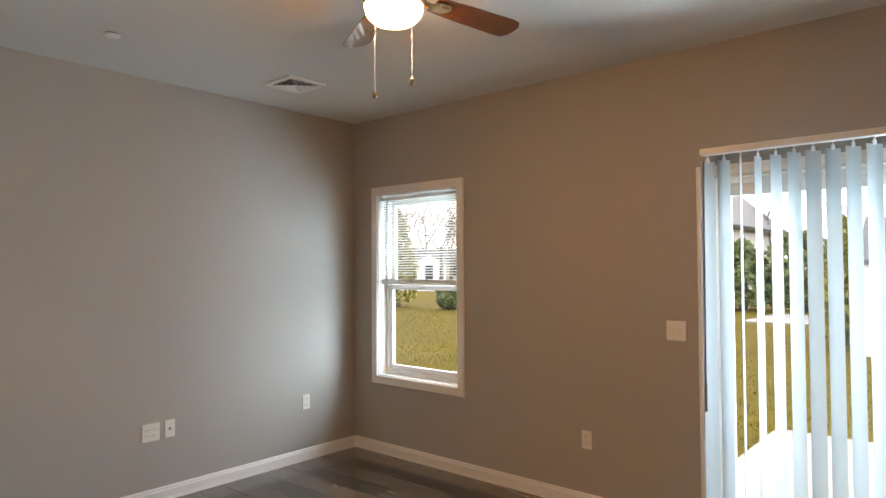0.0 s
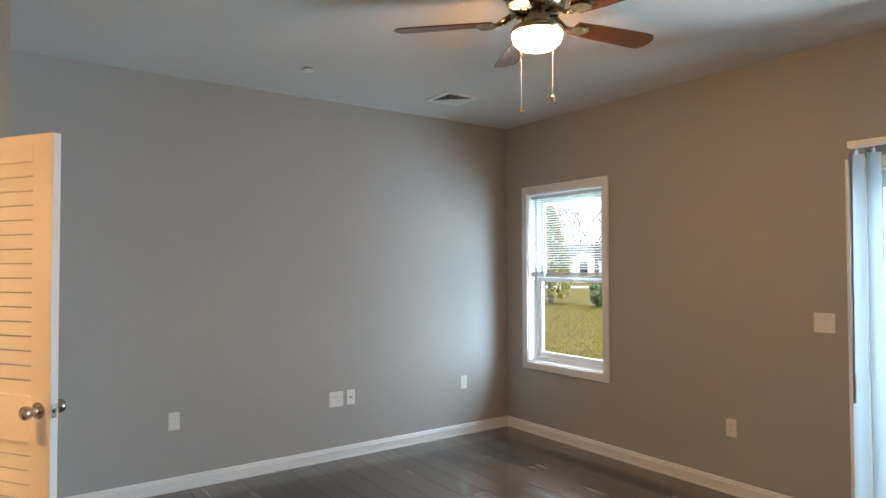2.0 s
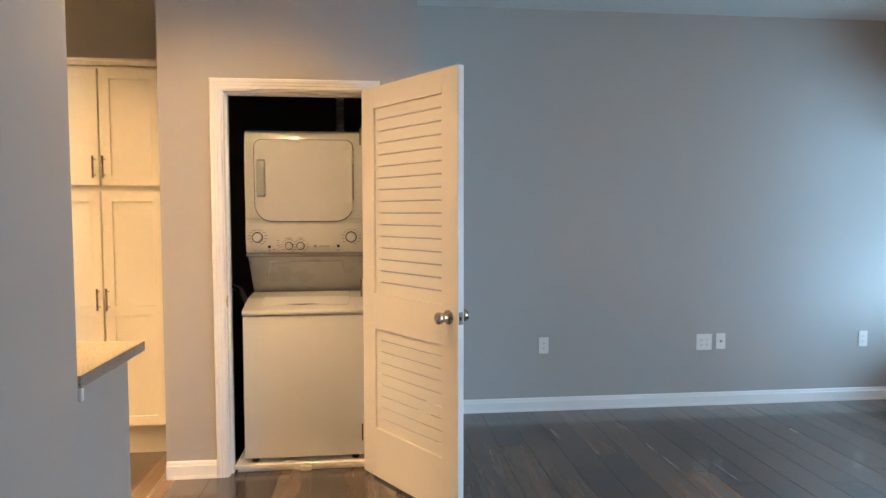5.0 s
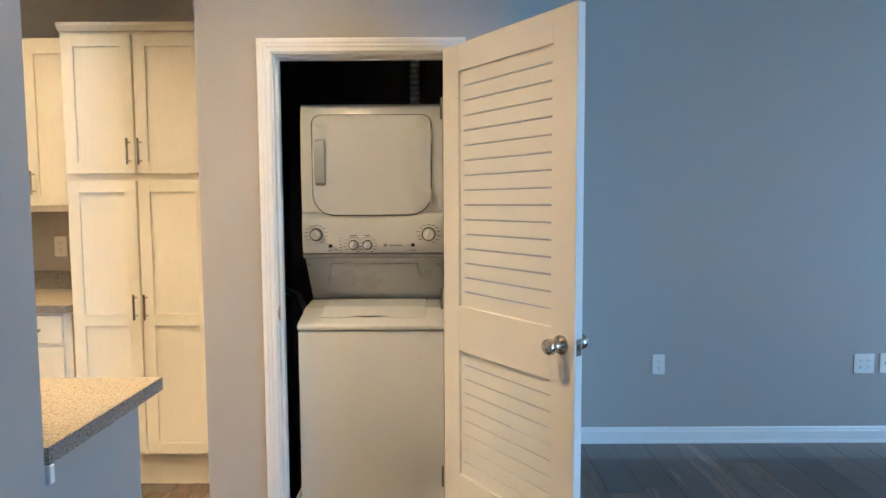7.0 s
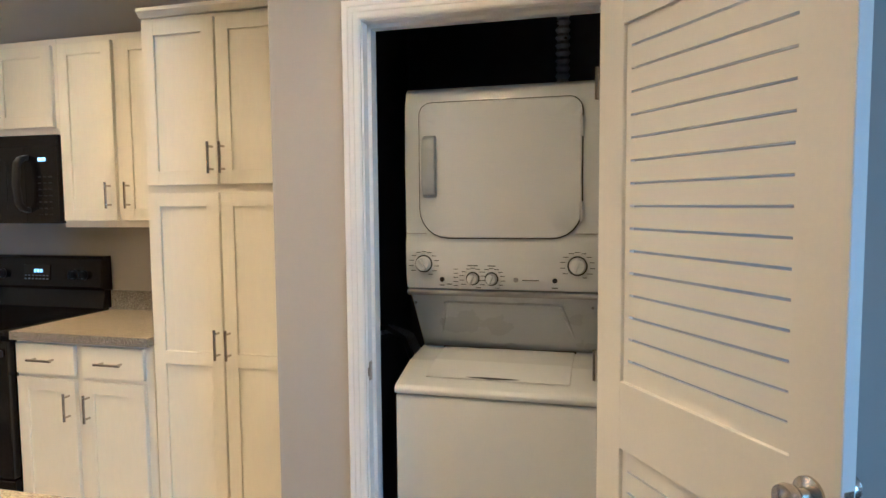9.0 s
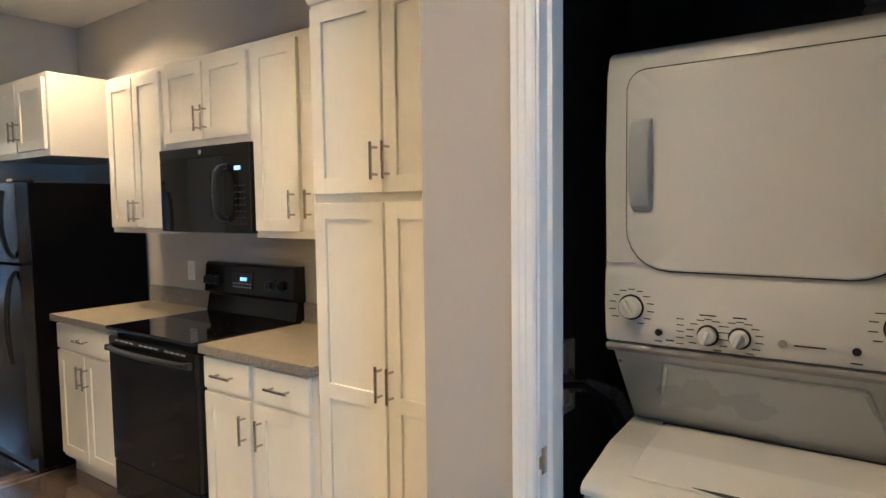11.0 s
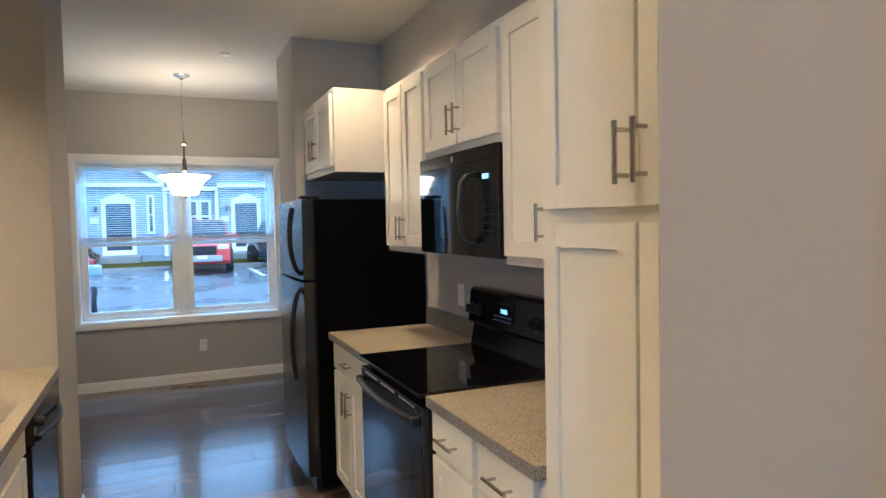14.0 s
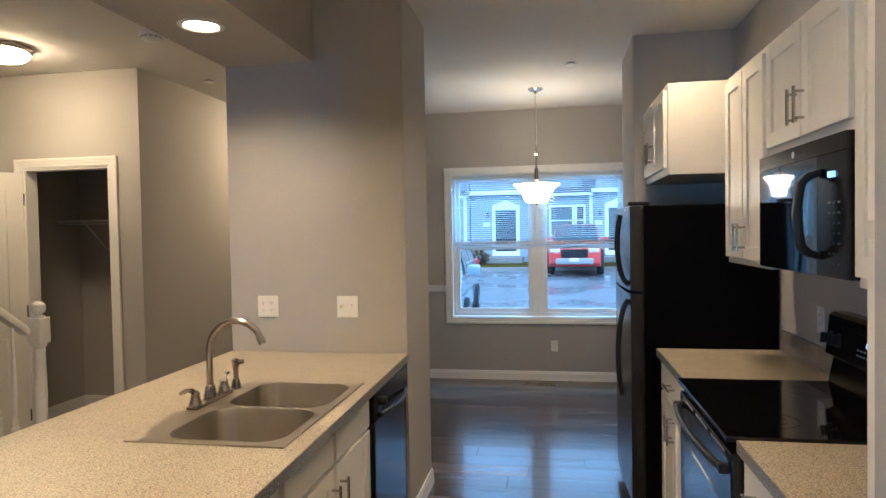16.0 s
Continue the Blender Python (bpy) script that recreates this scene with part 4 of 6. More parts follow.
# ---- laundry closet ----
def laundry_center():
    x0, x1 = -1.052, -0.402
    ob = thing("laundry_center", "white stacked washer and dryer unit in the closet", "washer dryer", pose((x0 + x1) / 2 + 0.006, 0.018, 0))
    a = (x1 - x0) / 2
    part("washer_body", bm_box(-a, 3.455, 0.055, a, 4.20, 0.842, 0.008, 2), ENAMEL, ob, smooth=True)
    for sx in (-1, 1):
        for y in (3.50, 4.14):
            part("foot", cyl((sx * (a - 0.05), y, 0.028), (sx * (a - 0.05), y, 0.057), 0.02, 12), BLACKPLASTIC, ob)
    deck = part("washer_deck", prism([(3.448, 0.846), (3.446, 0.862), (3.456, 0.874), (3.62, 0.918), (3.80, 0.934), (4.20, 0.934), (4.20, 0.846)], "x", -a - 0.002, a + 0.002, 0.004), ENAMEL, ob, smooth=True)
    lid_n = Vector((0, -0.044, 0.164)).normalized()
    lid = part("lid", prism([(3.505, 0.8895), (3.505, 0.8945), (3.62, 0.9245), (3.765, 0.938), (3.765, 0.932), (3.62, 0.919)], "x", -a + 0.09, a - 0.085, 0.0015), ENAMEL, deck, "white top-loading lid")
    part("lid_grip", prism([(-0.09 + 0.18 * k / 10, 0.004 * math.sin(math.pi * k / 10)) for k in range(11)] + [(0.09 - 0.18 * k / 10, -0.008 * math.sin(math.pi * k / 10)) for k in range(1, 10)], "z", -0.001, 0.001), DARKLINE, lid).matrix_basis = pose(-0.01, 3.513, 0.8965, 14.8, 0, 0)
    part("lid_gap", bm_box(-a + 0.085, 3.766, 0.9325, a - 0.08, 3.772, 0.9385), DARKLINE, deck)
    part("console_skin", prism([(3.785, 0.935), (3.80, 0.935), (4.20, 0.935), (4.20, 1.172), (3.62, 1.172), (3.622, 1.157)], "x", -a + 0.004, a - 0.004, 0.003), ENAMEL_GREY, ob, "slanted pale panel", True)
    # raised ribs on the slanted panel
    for sx in (-1, 1):
        part("rib", tube([(sx * (a - 0.075), 3.775, 0.962), (sx * (a - 0.125), 3.642, 1.122)], 0.006, 8), ENAMEL_GREY, ob, smooth=True)
    part("top_rib", tube([(-a + 0.125, 3.642, 1.122), (a - 0.125, 3.642, 1.122)], 0.005, 8), ENAMEL_GREY, ob, smooth=True)
    part("control_lip", prism([(3.600, 1.152), (3.592, 1.162), (3.592, 1.172), (3.66, 1.176), (3.66, 1.152)], "x", -a, a, 0.002), MIDGREY, ob, "grey shadow lip under the controls")
    # dryer: crowned front
    prof = [(3.592, 1.177), (3.584, 1.212), (3.580, 1.27), (3.582, 1.340), (3.585, 1.348), (3.588, 1.36), (3.580, 1.60), (3.588, 1.80), (3.602, 1.848), (3.622, 1.860), (4.20, 1.860), (4.20, 1.177)]
    body = part("dryer_body", prism(prof, "x", -a, a, 0.006), ENAMEL, ob, smooth=True)
    for lo, hi in ((-a + 0.002, -a + 0.075), (a - 0.075, a - 0.002)):
        part("panel_seam", bm_box(lo, 3.5808, 1.366, hi, 3.589, 1.3685), MIDGREY, ob)
    out = rounded(-a + 0.052, 1.350, a - 0.052, 1.808, 0.045, 6, 0.10)
    part("door_gap", prism(out, "y", 3.5795, 3.60), DARKLINE, body, "dark gap round the dryer door")
    inner = rounded(-a + 0.0555, 1.3535, a - 0.0555, 1.8045, 0.042, 6, 0.097)
    bm = bmesh.new()
    outer_ring = [bm.verts.new((p[0], 3.580, p[1])) for p in inner]
    mids = []
    cx, cz = 0.0, 1.579
    for k, (s, y) in enumerate(((1.0, 3.575), (0.985, 3.5715), (0.7, 3.567), (0.35, 3.5655))):
        mids.append([bm.verts.new((cx + (p[0] - cx) * s, y, cz + (p[1] - cz) * s)) for p in inner])
    rings = [outer_ring] + mids
    for p, q in zip(rings, rings[1:]):
        for i in range(len(p)):
            bm.faces.new((p[i], p[(i + 1) % len(p)], q[(i + 1) % len(p)], q[i]))
    bm.faces.new(rings[-1])
    bmesh.ops.recalc_face_normals(bm, faces=bm.faces)
    door = part("dryer_door", bm, ENAMEL, ob, "white dryer door with rounded lower corners", True)
    hx = -a + 0.094
    bow = [(3.573, 1.486), (3.552, 1.498), (3.541, 1.528), (3.537, 1.592), (3.541, 1.656), (3.552, 1.686), (3.573, 1.698)]
    part("handle", prism(bow, "x", hx - 0.024, hx + 0.022, 0.005), GRIPGREY, door, "grey bowed handle", True)
    for z in (1.71, 1.44):
        part("hinge", bm_box(a - 0.062, 3.562, z - 0.032, a - 0.052, 3.582, z + 0.032, 0.002, 1), ENAMEL_GREY, door)
    # knobs
    for kx, kz, r in ((-a + 0.066, 1.264, 0.026), (a - 0.068, 1.264, 0.028), (-0.088, 1.216, 0.019), (-0.024, 1.216, 0.019)):
        ring = part("knob_ring", moved(lathe([(r + 0.004, 0), (r + 0.004, 0.004), (r, 0.005)], 28), pose(kx, 3.5815, kz, 90)), BLACKPLASTIC, ob)
        part("knob", moved(joined(lathe([(r, 0.005), (r * 0.92, 0.022), (r * 0.8, 0.026), (0.002, 0.027)], 28), bm_box(-0.005, -r * 0.85, 0.02, 0.005, r * 0.85, 0.036, 0.002, 1)), pose(kx, 3.5815, kz, 90, -30 if kx < -0.2 else 20)), ENAMEL, ring, "white plastic control knob", True)
        ticks = []
        for k in range(12):
            ang = radians(-60 + 25 * k)
            rr = r + 0.016
            ticks.append(moved(bm_box(-0.008, -0.0006, -0.0011, 0.008, 0.0, 0.0011), pose(kx + (rr + 0.004) * math.cos(ang), 3.5800, kz + rr * math.sin(ang))))
        part("marking", joined(*ticks), BLACKPLASTIC, ob, "fine dark dial markings")
    for kx, kz, r in ((-0.195, 1.211, 0.008), (0.057, 1.214, 0.008), (0.185, 1.214, 0.008)):
        part("button", moved(lathe([(r, 0), (r, 0.004), (0.002, 0.006)], 16), pose(kx, 3.5815, kz, 90)), BLACKPLASTIC if abs(kx - 0.057) > 0.01 else MIDGREY, ob, smooth=True)
    bars = [bm_box(-0.155, 3.5794, z, -0.139, 3.580, z + 0.002) for z in (1.190, 1.204, 1.218, 1.232, 1.246)]
    bars += [bm_box(p, 3.5794, q, p + w, 3.580, q + 0.003) for p, q, w in ((-0.106, 1.258, 0.035), (-0.038, 1.258, 0.027), (0.078, 1.212, 0.056), (0.175, 1.189, 0.020), (-0.204, 1.190, 0.017), (-0.178, 1.194, 0.018))]
    part("marking", joined(*bars), BLACKPLASTIC, ob, "unreadable fine print")
    for sx in (-1, 1):
        part("screw", moved(lathe([(0.005, 0), (0.004, 0.003), (0.001, 0.0035)], 10), pose(sx * (a - 0.02), 3.631, 1.12, 90 - 36)), MIDGREY, ob)


laundry_center()
pan = thing("drain_pan", "white plastic drain pan under the washer", "drain pan", pose(-0.712, 3.85, 0))
part("tray", bm_box(-0.365, -0.42, 0.0, 0.365, 0.40, 0.026, 0.006, 2), WHITEPLASTIC, pan)
part("rim", joined(bm_box(-0.372, -0.43, 0.02, 0.372, -0.418, 0.042, 0.003, 1), bm_box(-0.376, -0.43, 0.02, -0.364, 0.40, 0.042, 0.003, 1), bm_box(0.364, -0.43, 0.02, 0.376, 0.40, 0.042, 0.003, 1)), WHITEPLASTIC, pan)
part("drain_spout", bm_box(-0.03, -0.445, 0.004, 0.03, -0.429, 0.030, 0.003, 1), WHITEPLASTIC, pan)


def flex_duct(name, label, pts, r, ribs, material):
    bm_pts, radii = [], []
    vs = [Vector(p) for p in pts]
    total = sum((b - a).length for a, b in zip(vs, vs[1:]))
    n = ribs * 4
    for k in range(n + 1):
        s, i = total * k / n, 0
        while i < len(vs) - 2 and s > (vs[i + 1] - vs[i]).length:
            s -= (vs[i + 1] - vs[i]).length
            i += 1
        bm_pts.append(vs[i].lerp(vs[i + 1], min(1, s / (vs[i + 1] - vs[i]).length)))
        radii.append(r * (1 + 0.20 * math.sin(math.pi * k / 2)))
    ob = tagged(part(name, tube(bm_pts, radii, 14), material, None, smooth=True), label, "duct")
    return ob


flex_duct("dryer_duct", "silver flexible foil dryer duct rising to the ceiling", [(-0.535, 3.88, 1.862), (-0.535, 3.89, 2.2), (-0.53, 3.92, CEIL - 0.001)], 0.023, 34, FOIL)
box = thing("washer_outlet_box", "white plastic washer outlet box with taps in the wall", "outlet box", pose(-1.303, 3.86, 0.98))
part("frame", cut_block(0, 0.014, -0.10, 0.10, -0.11, 0.11, [(-1, 1, -0.08, 0.08, -0.09, 0.09)]), WHITEPLASTIC, box)
part("back", bm_box(0.0005, -0.08, -0.09, 0.004, 0.08, 0.09), WHITEPLASTIC, box)
for dy in (-0.04, 0.04):
    part("tap", joined(cyl((0.004, dy, 0.0), (0.045, dy, 0.0), 0.012, 12), cyl((0.03, dy, -0.02), (0.03, dy, 0.03), 0.009, 10)), NICKEL, box)
flex_duct("drain_hose", "grey corrugated washer drain hose", [(-1.28, 3.90, 0.95), (-1.22, 3.92, 0.965), (-1.16, 3.98, 0.93), (-1.12, 4.05, 0.80), (-1.10, 4.10, 0.45)], 0.016, 46, MIDGREY)
tagged(part("supply_hose", tube([(-1.262, 3.82, 0.98), (-1.20, 3.82, 0.99), (-1.15, 3.88, 0.94), (-1.11, 4.0, 0.7), (-1.10, 4.06, 0.4)], 0.010, 10), BLACKPLASTIC, None, smooth=True), "black rubber washer supply hose", "hose")


def louver_door():
    hinge, ang, w = Vector((-0.396, 3.368, 0)), -56.2, 0.768
    ob = thing("louvered_door", "white wooden louvered closet door standing open", "door", pose(hinge.x, hinge.y, 0, 0, 0, ang))
    # local x runs from hinge to lock edge; the closet side looks towards -y
    t, top, low = 0.035, 2.040, 0.012
    st = 0.112
    rails = [(low, 0.272), (0.798, 0.984), (1.932, top)]
    part("stile", bm_box(0, 0, low, st, t, top, 0.002, 1), DOORPAINT, ob)
    part("stile", bm_box(w - st, 0, low, w, t, top, 0.002, 1), DOORPAINT, ob)
    for a, b in rails:
        part("rail", bm_box(st - 0.001, 0.0006, a, w - st + 0.001, t - 0.0006, b, 0.0012, 1), DOORPAINT, ob)
    for z0, z1, n in ((0.272, 0.798, 9), (0.984, 1.932, 16)):
        pitch = (z1 - z0) / n
        for xa, xb in ((st - 0.003, st + 0.020), (w - st - 0.014, w - st + 0.003)):
            part("panel_edge", bm_box(xa, 0.0115, z0 - 0.003, xb, t - 0.0115, z1 + 0.003), DOORPAINT, ob)
        for k in range(n):
            za = z0 + pitch * k + (0.0034 if k else -0.003)
            zb = z0 + pitch * (k + 1) - (0.0034 if k < n - 1 else -0.003)
            part("slat", prism([(0.0115, za), (t - 0.0115, za - 0.002 if k else za), (t - 0.0115, zb - 0.002 if k < n - 1 else zb), (0.0115, zb)], "x", st + 0.0195, w - st - 0.0135), DOORPAINT, ob)
    knob_prof = [(0.033, 0), (0.033, 0.006), (0.015, 0.012), (0.012, 0.030), (0.024, 0.040), (0.028, 0.052), (0.026, 0.064), (0.016, 0.070), (0.002, 0.071)]
    kn = 0.932
    part("knob", moved(lathe(knob_prof, 26), pose(w - 0.062, -0.0005, kn, 90)), NICKEL, ob, "brushed nickel door knob", True)
    part("knob", moved(lathe(knob_prof, 26), pose(w - 0.062, t + 0.0005, kn, -90)), NICKEL, ob, "brushed nickel door knob", True)
    part("latch_plate", joined(bm_box(w + 0.0003, 0.006, kn - 0.028, w + 0.002, t - 0.006, kn + 0.028), bm_box(w + 0.001, 0.012, kn - 0.008, w + 0.010, t - 0.012, kn + 0.008, 0.002, 1)), NICKEL, ob)
    for z in (0.22, 1.0, 1.80):
        part("hinge", cyl((-0.006, -0.004, z - 0.045), (-0.006, -0.004, z + 0.045), 0.006, 10), NICKEL, ob)


louver_door()
strike = thing("strike_plate", "brushed nickel strike plate on the door jamb", "strike plate", pose(LO[0] + 0.0185, 3.40, 0.935))
part("plate", joined(bm_box(0, -0.012, -0.03, 0.0015, 0.012, 0.03), bm_box(0, -0.022, -0.014, 0.0015, -0.011, 0.014)), NICKEL, strike)

# ---- windows, blinds and sliding door ----
def sash(name, parent, y0, y1, z0, z1, x, rail=0.042, deep=0.03, pane=True):
    bm = cut_block(x, x + deep, y0, y1, z0, z1, [(x - 1, x + 1, y0 + rail, y1 - rail, z0 + rail, z1 - rail)])
    s = part(name, bm, VINYL, parent)
    if pane:
        g = part("pane", bm_box(x + deep / 2 - 0.002, y0 + rail - 0.004, z0 + rail - 0.004, x + deep / 2 + 0.002, y1 - rail + 0.004, z1 - rail + 0.004), GLASS, s)
        g.visible_shadow = False
    return s


def double_hung(name, y0, y1, z0, z1, x, zmid, flip=False):
    """A white vinyl double-hung window whose frame fills y0..y1, z0..z1, room side at x (deeper is +x, or -x with flip)."""
    ob = thing(name, "white vinyl double-hung window with insulated glass", "window", kind="structure")
    k = -1 if flip else 1

    def fx(a, b):
        return (x + k * a, x + k * b) if k > 0 else (x + k * b, x + k * a)
    a, b = fx(0, 0.075)
    part("window_frame", cut_block(a, b, y0, y1, z0, z1, [(a - 1, b + 1, y0 + 0.028, y1 - 0.028, z0 + 0.035, z1 - 0.03)]), VINYL, ob)
    lo = fx(0.012, 0.040)
    hi = fx(0.044, 0.072)
    sash("lower_sash", ob, y0 + 0.029, y1 - 0.029, z0 + 0.036, zmid + 0.02, lo[0], 0.040, 0.028)
    sash("upper_sash", ob, y0 + 0.029, y1 - 0.029, zmid - 0.022, z1 - 0.031, hi[0], 0.040, 0.028)
    ym = (y0 + y1) / 2
    part("sash_lock", bm_box(fx(0.0, 0.012)[0], ym - 0.03, zmid + 0.003, fx(0.0, 0.012)[1], ym + 0.03, zmid + 0.018, 0.003, 1), VINYL, ob)
    return ob


double_hung("window_1", LW[0] + 0.009, LW[1] - 0.009, LW[2] + 0.009, LW[3] - 0.009, EAST + 0.082, 1.372)
DM = 3.012
double_hung("window_2", DW[0] + 0.009, DM - 0.028, DW[2] + 0.009, DW[3] - 0.009, WEST - 0.07, 1.375, True)
double_hung("window_3", DM + 0.028, DW[1] - 0.009, DW[2] + 0.009, DW[3] - 0.009, WEST - 0.07, 1.375, True)
structure("trim_mullion", bm_box(WEST - 0.15, DM - 0.027, DW[2] + 0.009, WEST - 0.062, DM + 0.027, DW[3] - 0.009), VINYL, "white window mullion", "trim")


def mini_blind(name, label, y0, y1, ztop, zbot, x, tilt):
    ob = thing(name, label, "window blind", pose(x, (y0 + y1) / 2, ztop), "window blinds")
    h = (y1 - y0) / 2
    part("headrail", bm_box(-0.013, -h, -0.026, 0.013, h, 0, 0.002, 1), BLIND, ob)
    part("bottom_rail", bm_box(-0.013, -h + 0.002, zbot - ztop, 0.013, h - 0.002, zbot - ztop + 0.014, 0.003, 1), BLIND, ob)
    pitch = 0.0205
    n = int((ztop - 0.03 - zbot - 0.05) / pitch)
    slat_mesh = None
    for k in range(n):
        z = -0.036 - pitch * k
        if slat_mesh is None:
            bm = prism([(-0.0125, 0), (-0.006, 0.0018), (0, 0.0024), (0.006, 0.0018), (0.0125, 0), (0.0125, -0.0004), (0, 0.0018), (-0.0125, -0.0004)], "y", -h + 0.003, h - 0.003)
            s = part("slat", moved(bm, pose(0, 0, 0, 0, tilt, 0)), BLIND, ob)
            slat_mesh = s.data
        else:
            s = new("slat", slat_mesh)
            s.parent = ob
        s.location = (0, 0, z)
    # the spare slats lie stacked on the bottom rail
    for k in range(9):
        z = zbot - ztop + 0.016 + 0.003 * k
        part("stacked_slat", bm_box(-0.0125, -h + 0.003, z, 0.0125, h - 0.003, z + 0.0018), BLIND, ob)
    for q in (-h * 0.62, h * 0.62):
        part("ladder_cord", joined(*[cyl((sx, q, -0.02), (sx, q, zbot - ztop + 0.012), 0.0007, 5) for sx in (-0.0135, 0.0135)]), BLIND, ob)
    part("wand", cyl((-0.018, h - 0.07, -0.02), (-0.02, h - 0.07, -0.72), 0.004, 6), pane_glass("clear_plastic", (0.9, 0.92, 0.92), 0.1), ob)
    return ob


mini_blind("window_blind", "white half-raised mini blind in the living room window", LW[0] + 0.012, LW[1] - 0.012, LW[3] - 0.022, 1.398, EAST + 0.045, 16)
mini_blind("window_blind", "white half-raised mini blind in the dining window", DW[0] + 0.012, DM - 0.014, DW[3] - 0.022, 1.402, WEST - 0.034, -9)
mini_blind("window_blind", "white half-raised mini blind in the dining window", DM + 0.014, DW[1] - 0.012, DW[3] - 0.022, 1.402, WEST - 0.034, -9)


def sliding_door():
    ob = thing("door_1", "white vinyl sliding patio door with two glass panels", "door", kind="structure")
    y0, y1, zt = SL[0] + 0.003, SL[1] - 0.003, SL[3] - 0.003
    a, b = EAST + 0.05, EAST + 0.15
    part("door_frame", cut_block(a, b, y0, y1, 0, zt, [(a - 1, b + 1, y0 + 0.035, y1 - 0.035, 0.03, zt - 0.04)]), VINYL, ob)
    mid = (y0 + y1) / 2
    for nm, p, q, x in (("sliding_panel", mid - 0.03, y1 - 0.036, a + 0.012), ("fixed_panel", y0 + 0.036, mid + 0.03, a + 0.056)):
        s = part(nm, cut_block(x, x + 0.036, p, q, 0.032, zt - 0.042, [(x - 1, x + 1, p + 0.062, q - 0.062, 0.13, zt - 0.105)]), VINYL, ob)
        g = part("pane", bm_box(x + 0.016, p + 0.058, 0.126, x + 0.020, q - 0.058, zt - 0.101), GLASS, s)
        g.visible_shadow = False
        if nm == "sliding_panel":
            part("pull_handle", joined(tube([(x - 0.002, q - 0.03, 0.86), (x - 0.035, q - 0.03, 0.88), (x - 0.035, q - 0.03, 1.08), (x - 0.002, q - 0.03, 1.10)], 0.008, 8)), VINYL, s)
    part("jamb_liner", joined(bm_box(EAST - 0.001, SL[1] - 0.012, 0, a, SL[1] - 0.002, zt), bm_box(EAST - 0.001, SL[0] + 0.002, 0, a, SL[0] + 0.012, zt), bm_box(EAST - 0.001, SL[0] + 0.012, zt - 0.01, a, SL[1] - 0.012, zt)), TRIM, ob)
    part("threshold", bm_box(EAST + 0.0, SL[0] + 0.004, -0.005, a, SL[1] - 0.004, 0.012, 0.002, 1), STEEL, ob)


sliding_door()


def vertical_blind():
    ob = thing("vertical_blind", "white vertical vane blind hanging over the patio door", "window blind", pose(3.685, 1.318, 2.15), "window blinds")
    part("headrail", bm_box(-0.028, -1.95, -0.010, 0.028, 0, 0.024, 0.003, 1), VINYL, ob)
    part("bracket", joined(*[bm_box(0.015, q - 0.02, 0.0, 0.114, q + 0.02, 0.034, 0.002, 1) for q in (-0.13, -0.95, -1.8)]), NICKEL, ob)
    turns = (55, 45, 7, 23, 35, 44, 50, 47, 45, 46, 50)
    pitch = 0.0845
    for k in range(23):
        y = -0.035 - pitch * k
        view = math.degrees(math.atan2(1.318 + y - 0.11, 3.685 - 0.2))
        off = turns[k] if k < len(turns) else 44 + (k % 3) * 2
        n = 6
        prof = [(-0.0445 + 0.089 * i / n, 0.006 * math.sin(math.pi * i / n)) for i in range(n + 1)]
        prof += [(p, q + 0.0009) for p, q in reversed(prof)]
        bm = moved(prism(prof, "z", -2.115, -0.045), pose(0, y, 0, 0, 0, view - off))
        v = part("vane", bm, VANE, ob, smooth=True)
        part("clip", moved(joined(bm_box(-0.010, -0.003, -0.050, 0.010, 0.005, -0.028, 0.001, 1), cyl((0, 0, -0.03), (0, 0, -0.012), 0.004, 8)), pose(0, y, 0, 0, 0, view - off)), VINYL, v)
    part("wand", cyl((-0.02, -0.02, -0.03), (-0.024, -0.016, -1.25), 0.004, 8), MIDGREY, ob)
    part("wand_grip", cyl((-0.024, -0.016, -1.25), (-0.025, -0.016, -1.40), 0.008, 8), MIDGREY, ob)


vertical_blind()

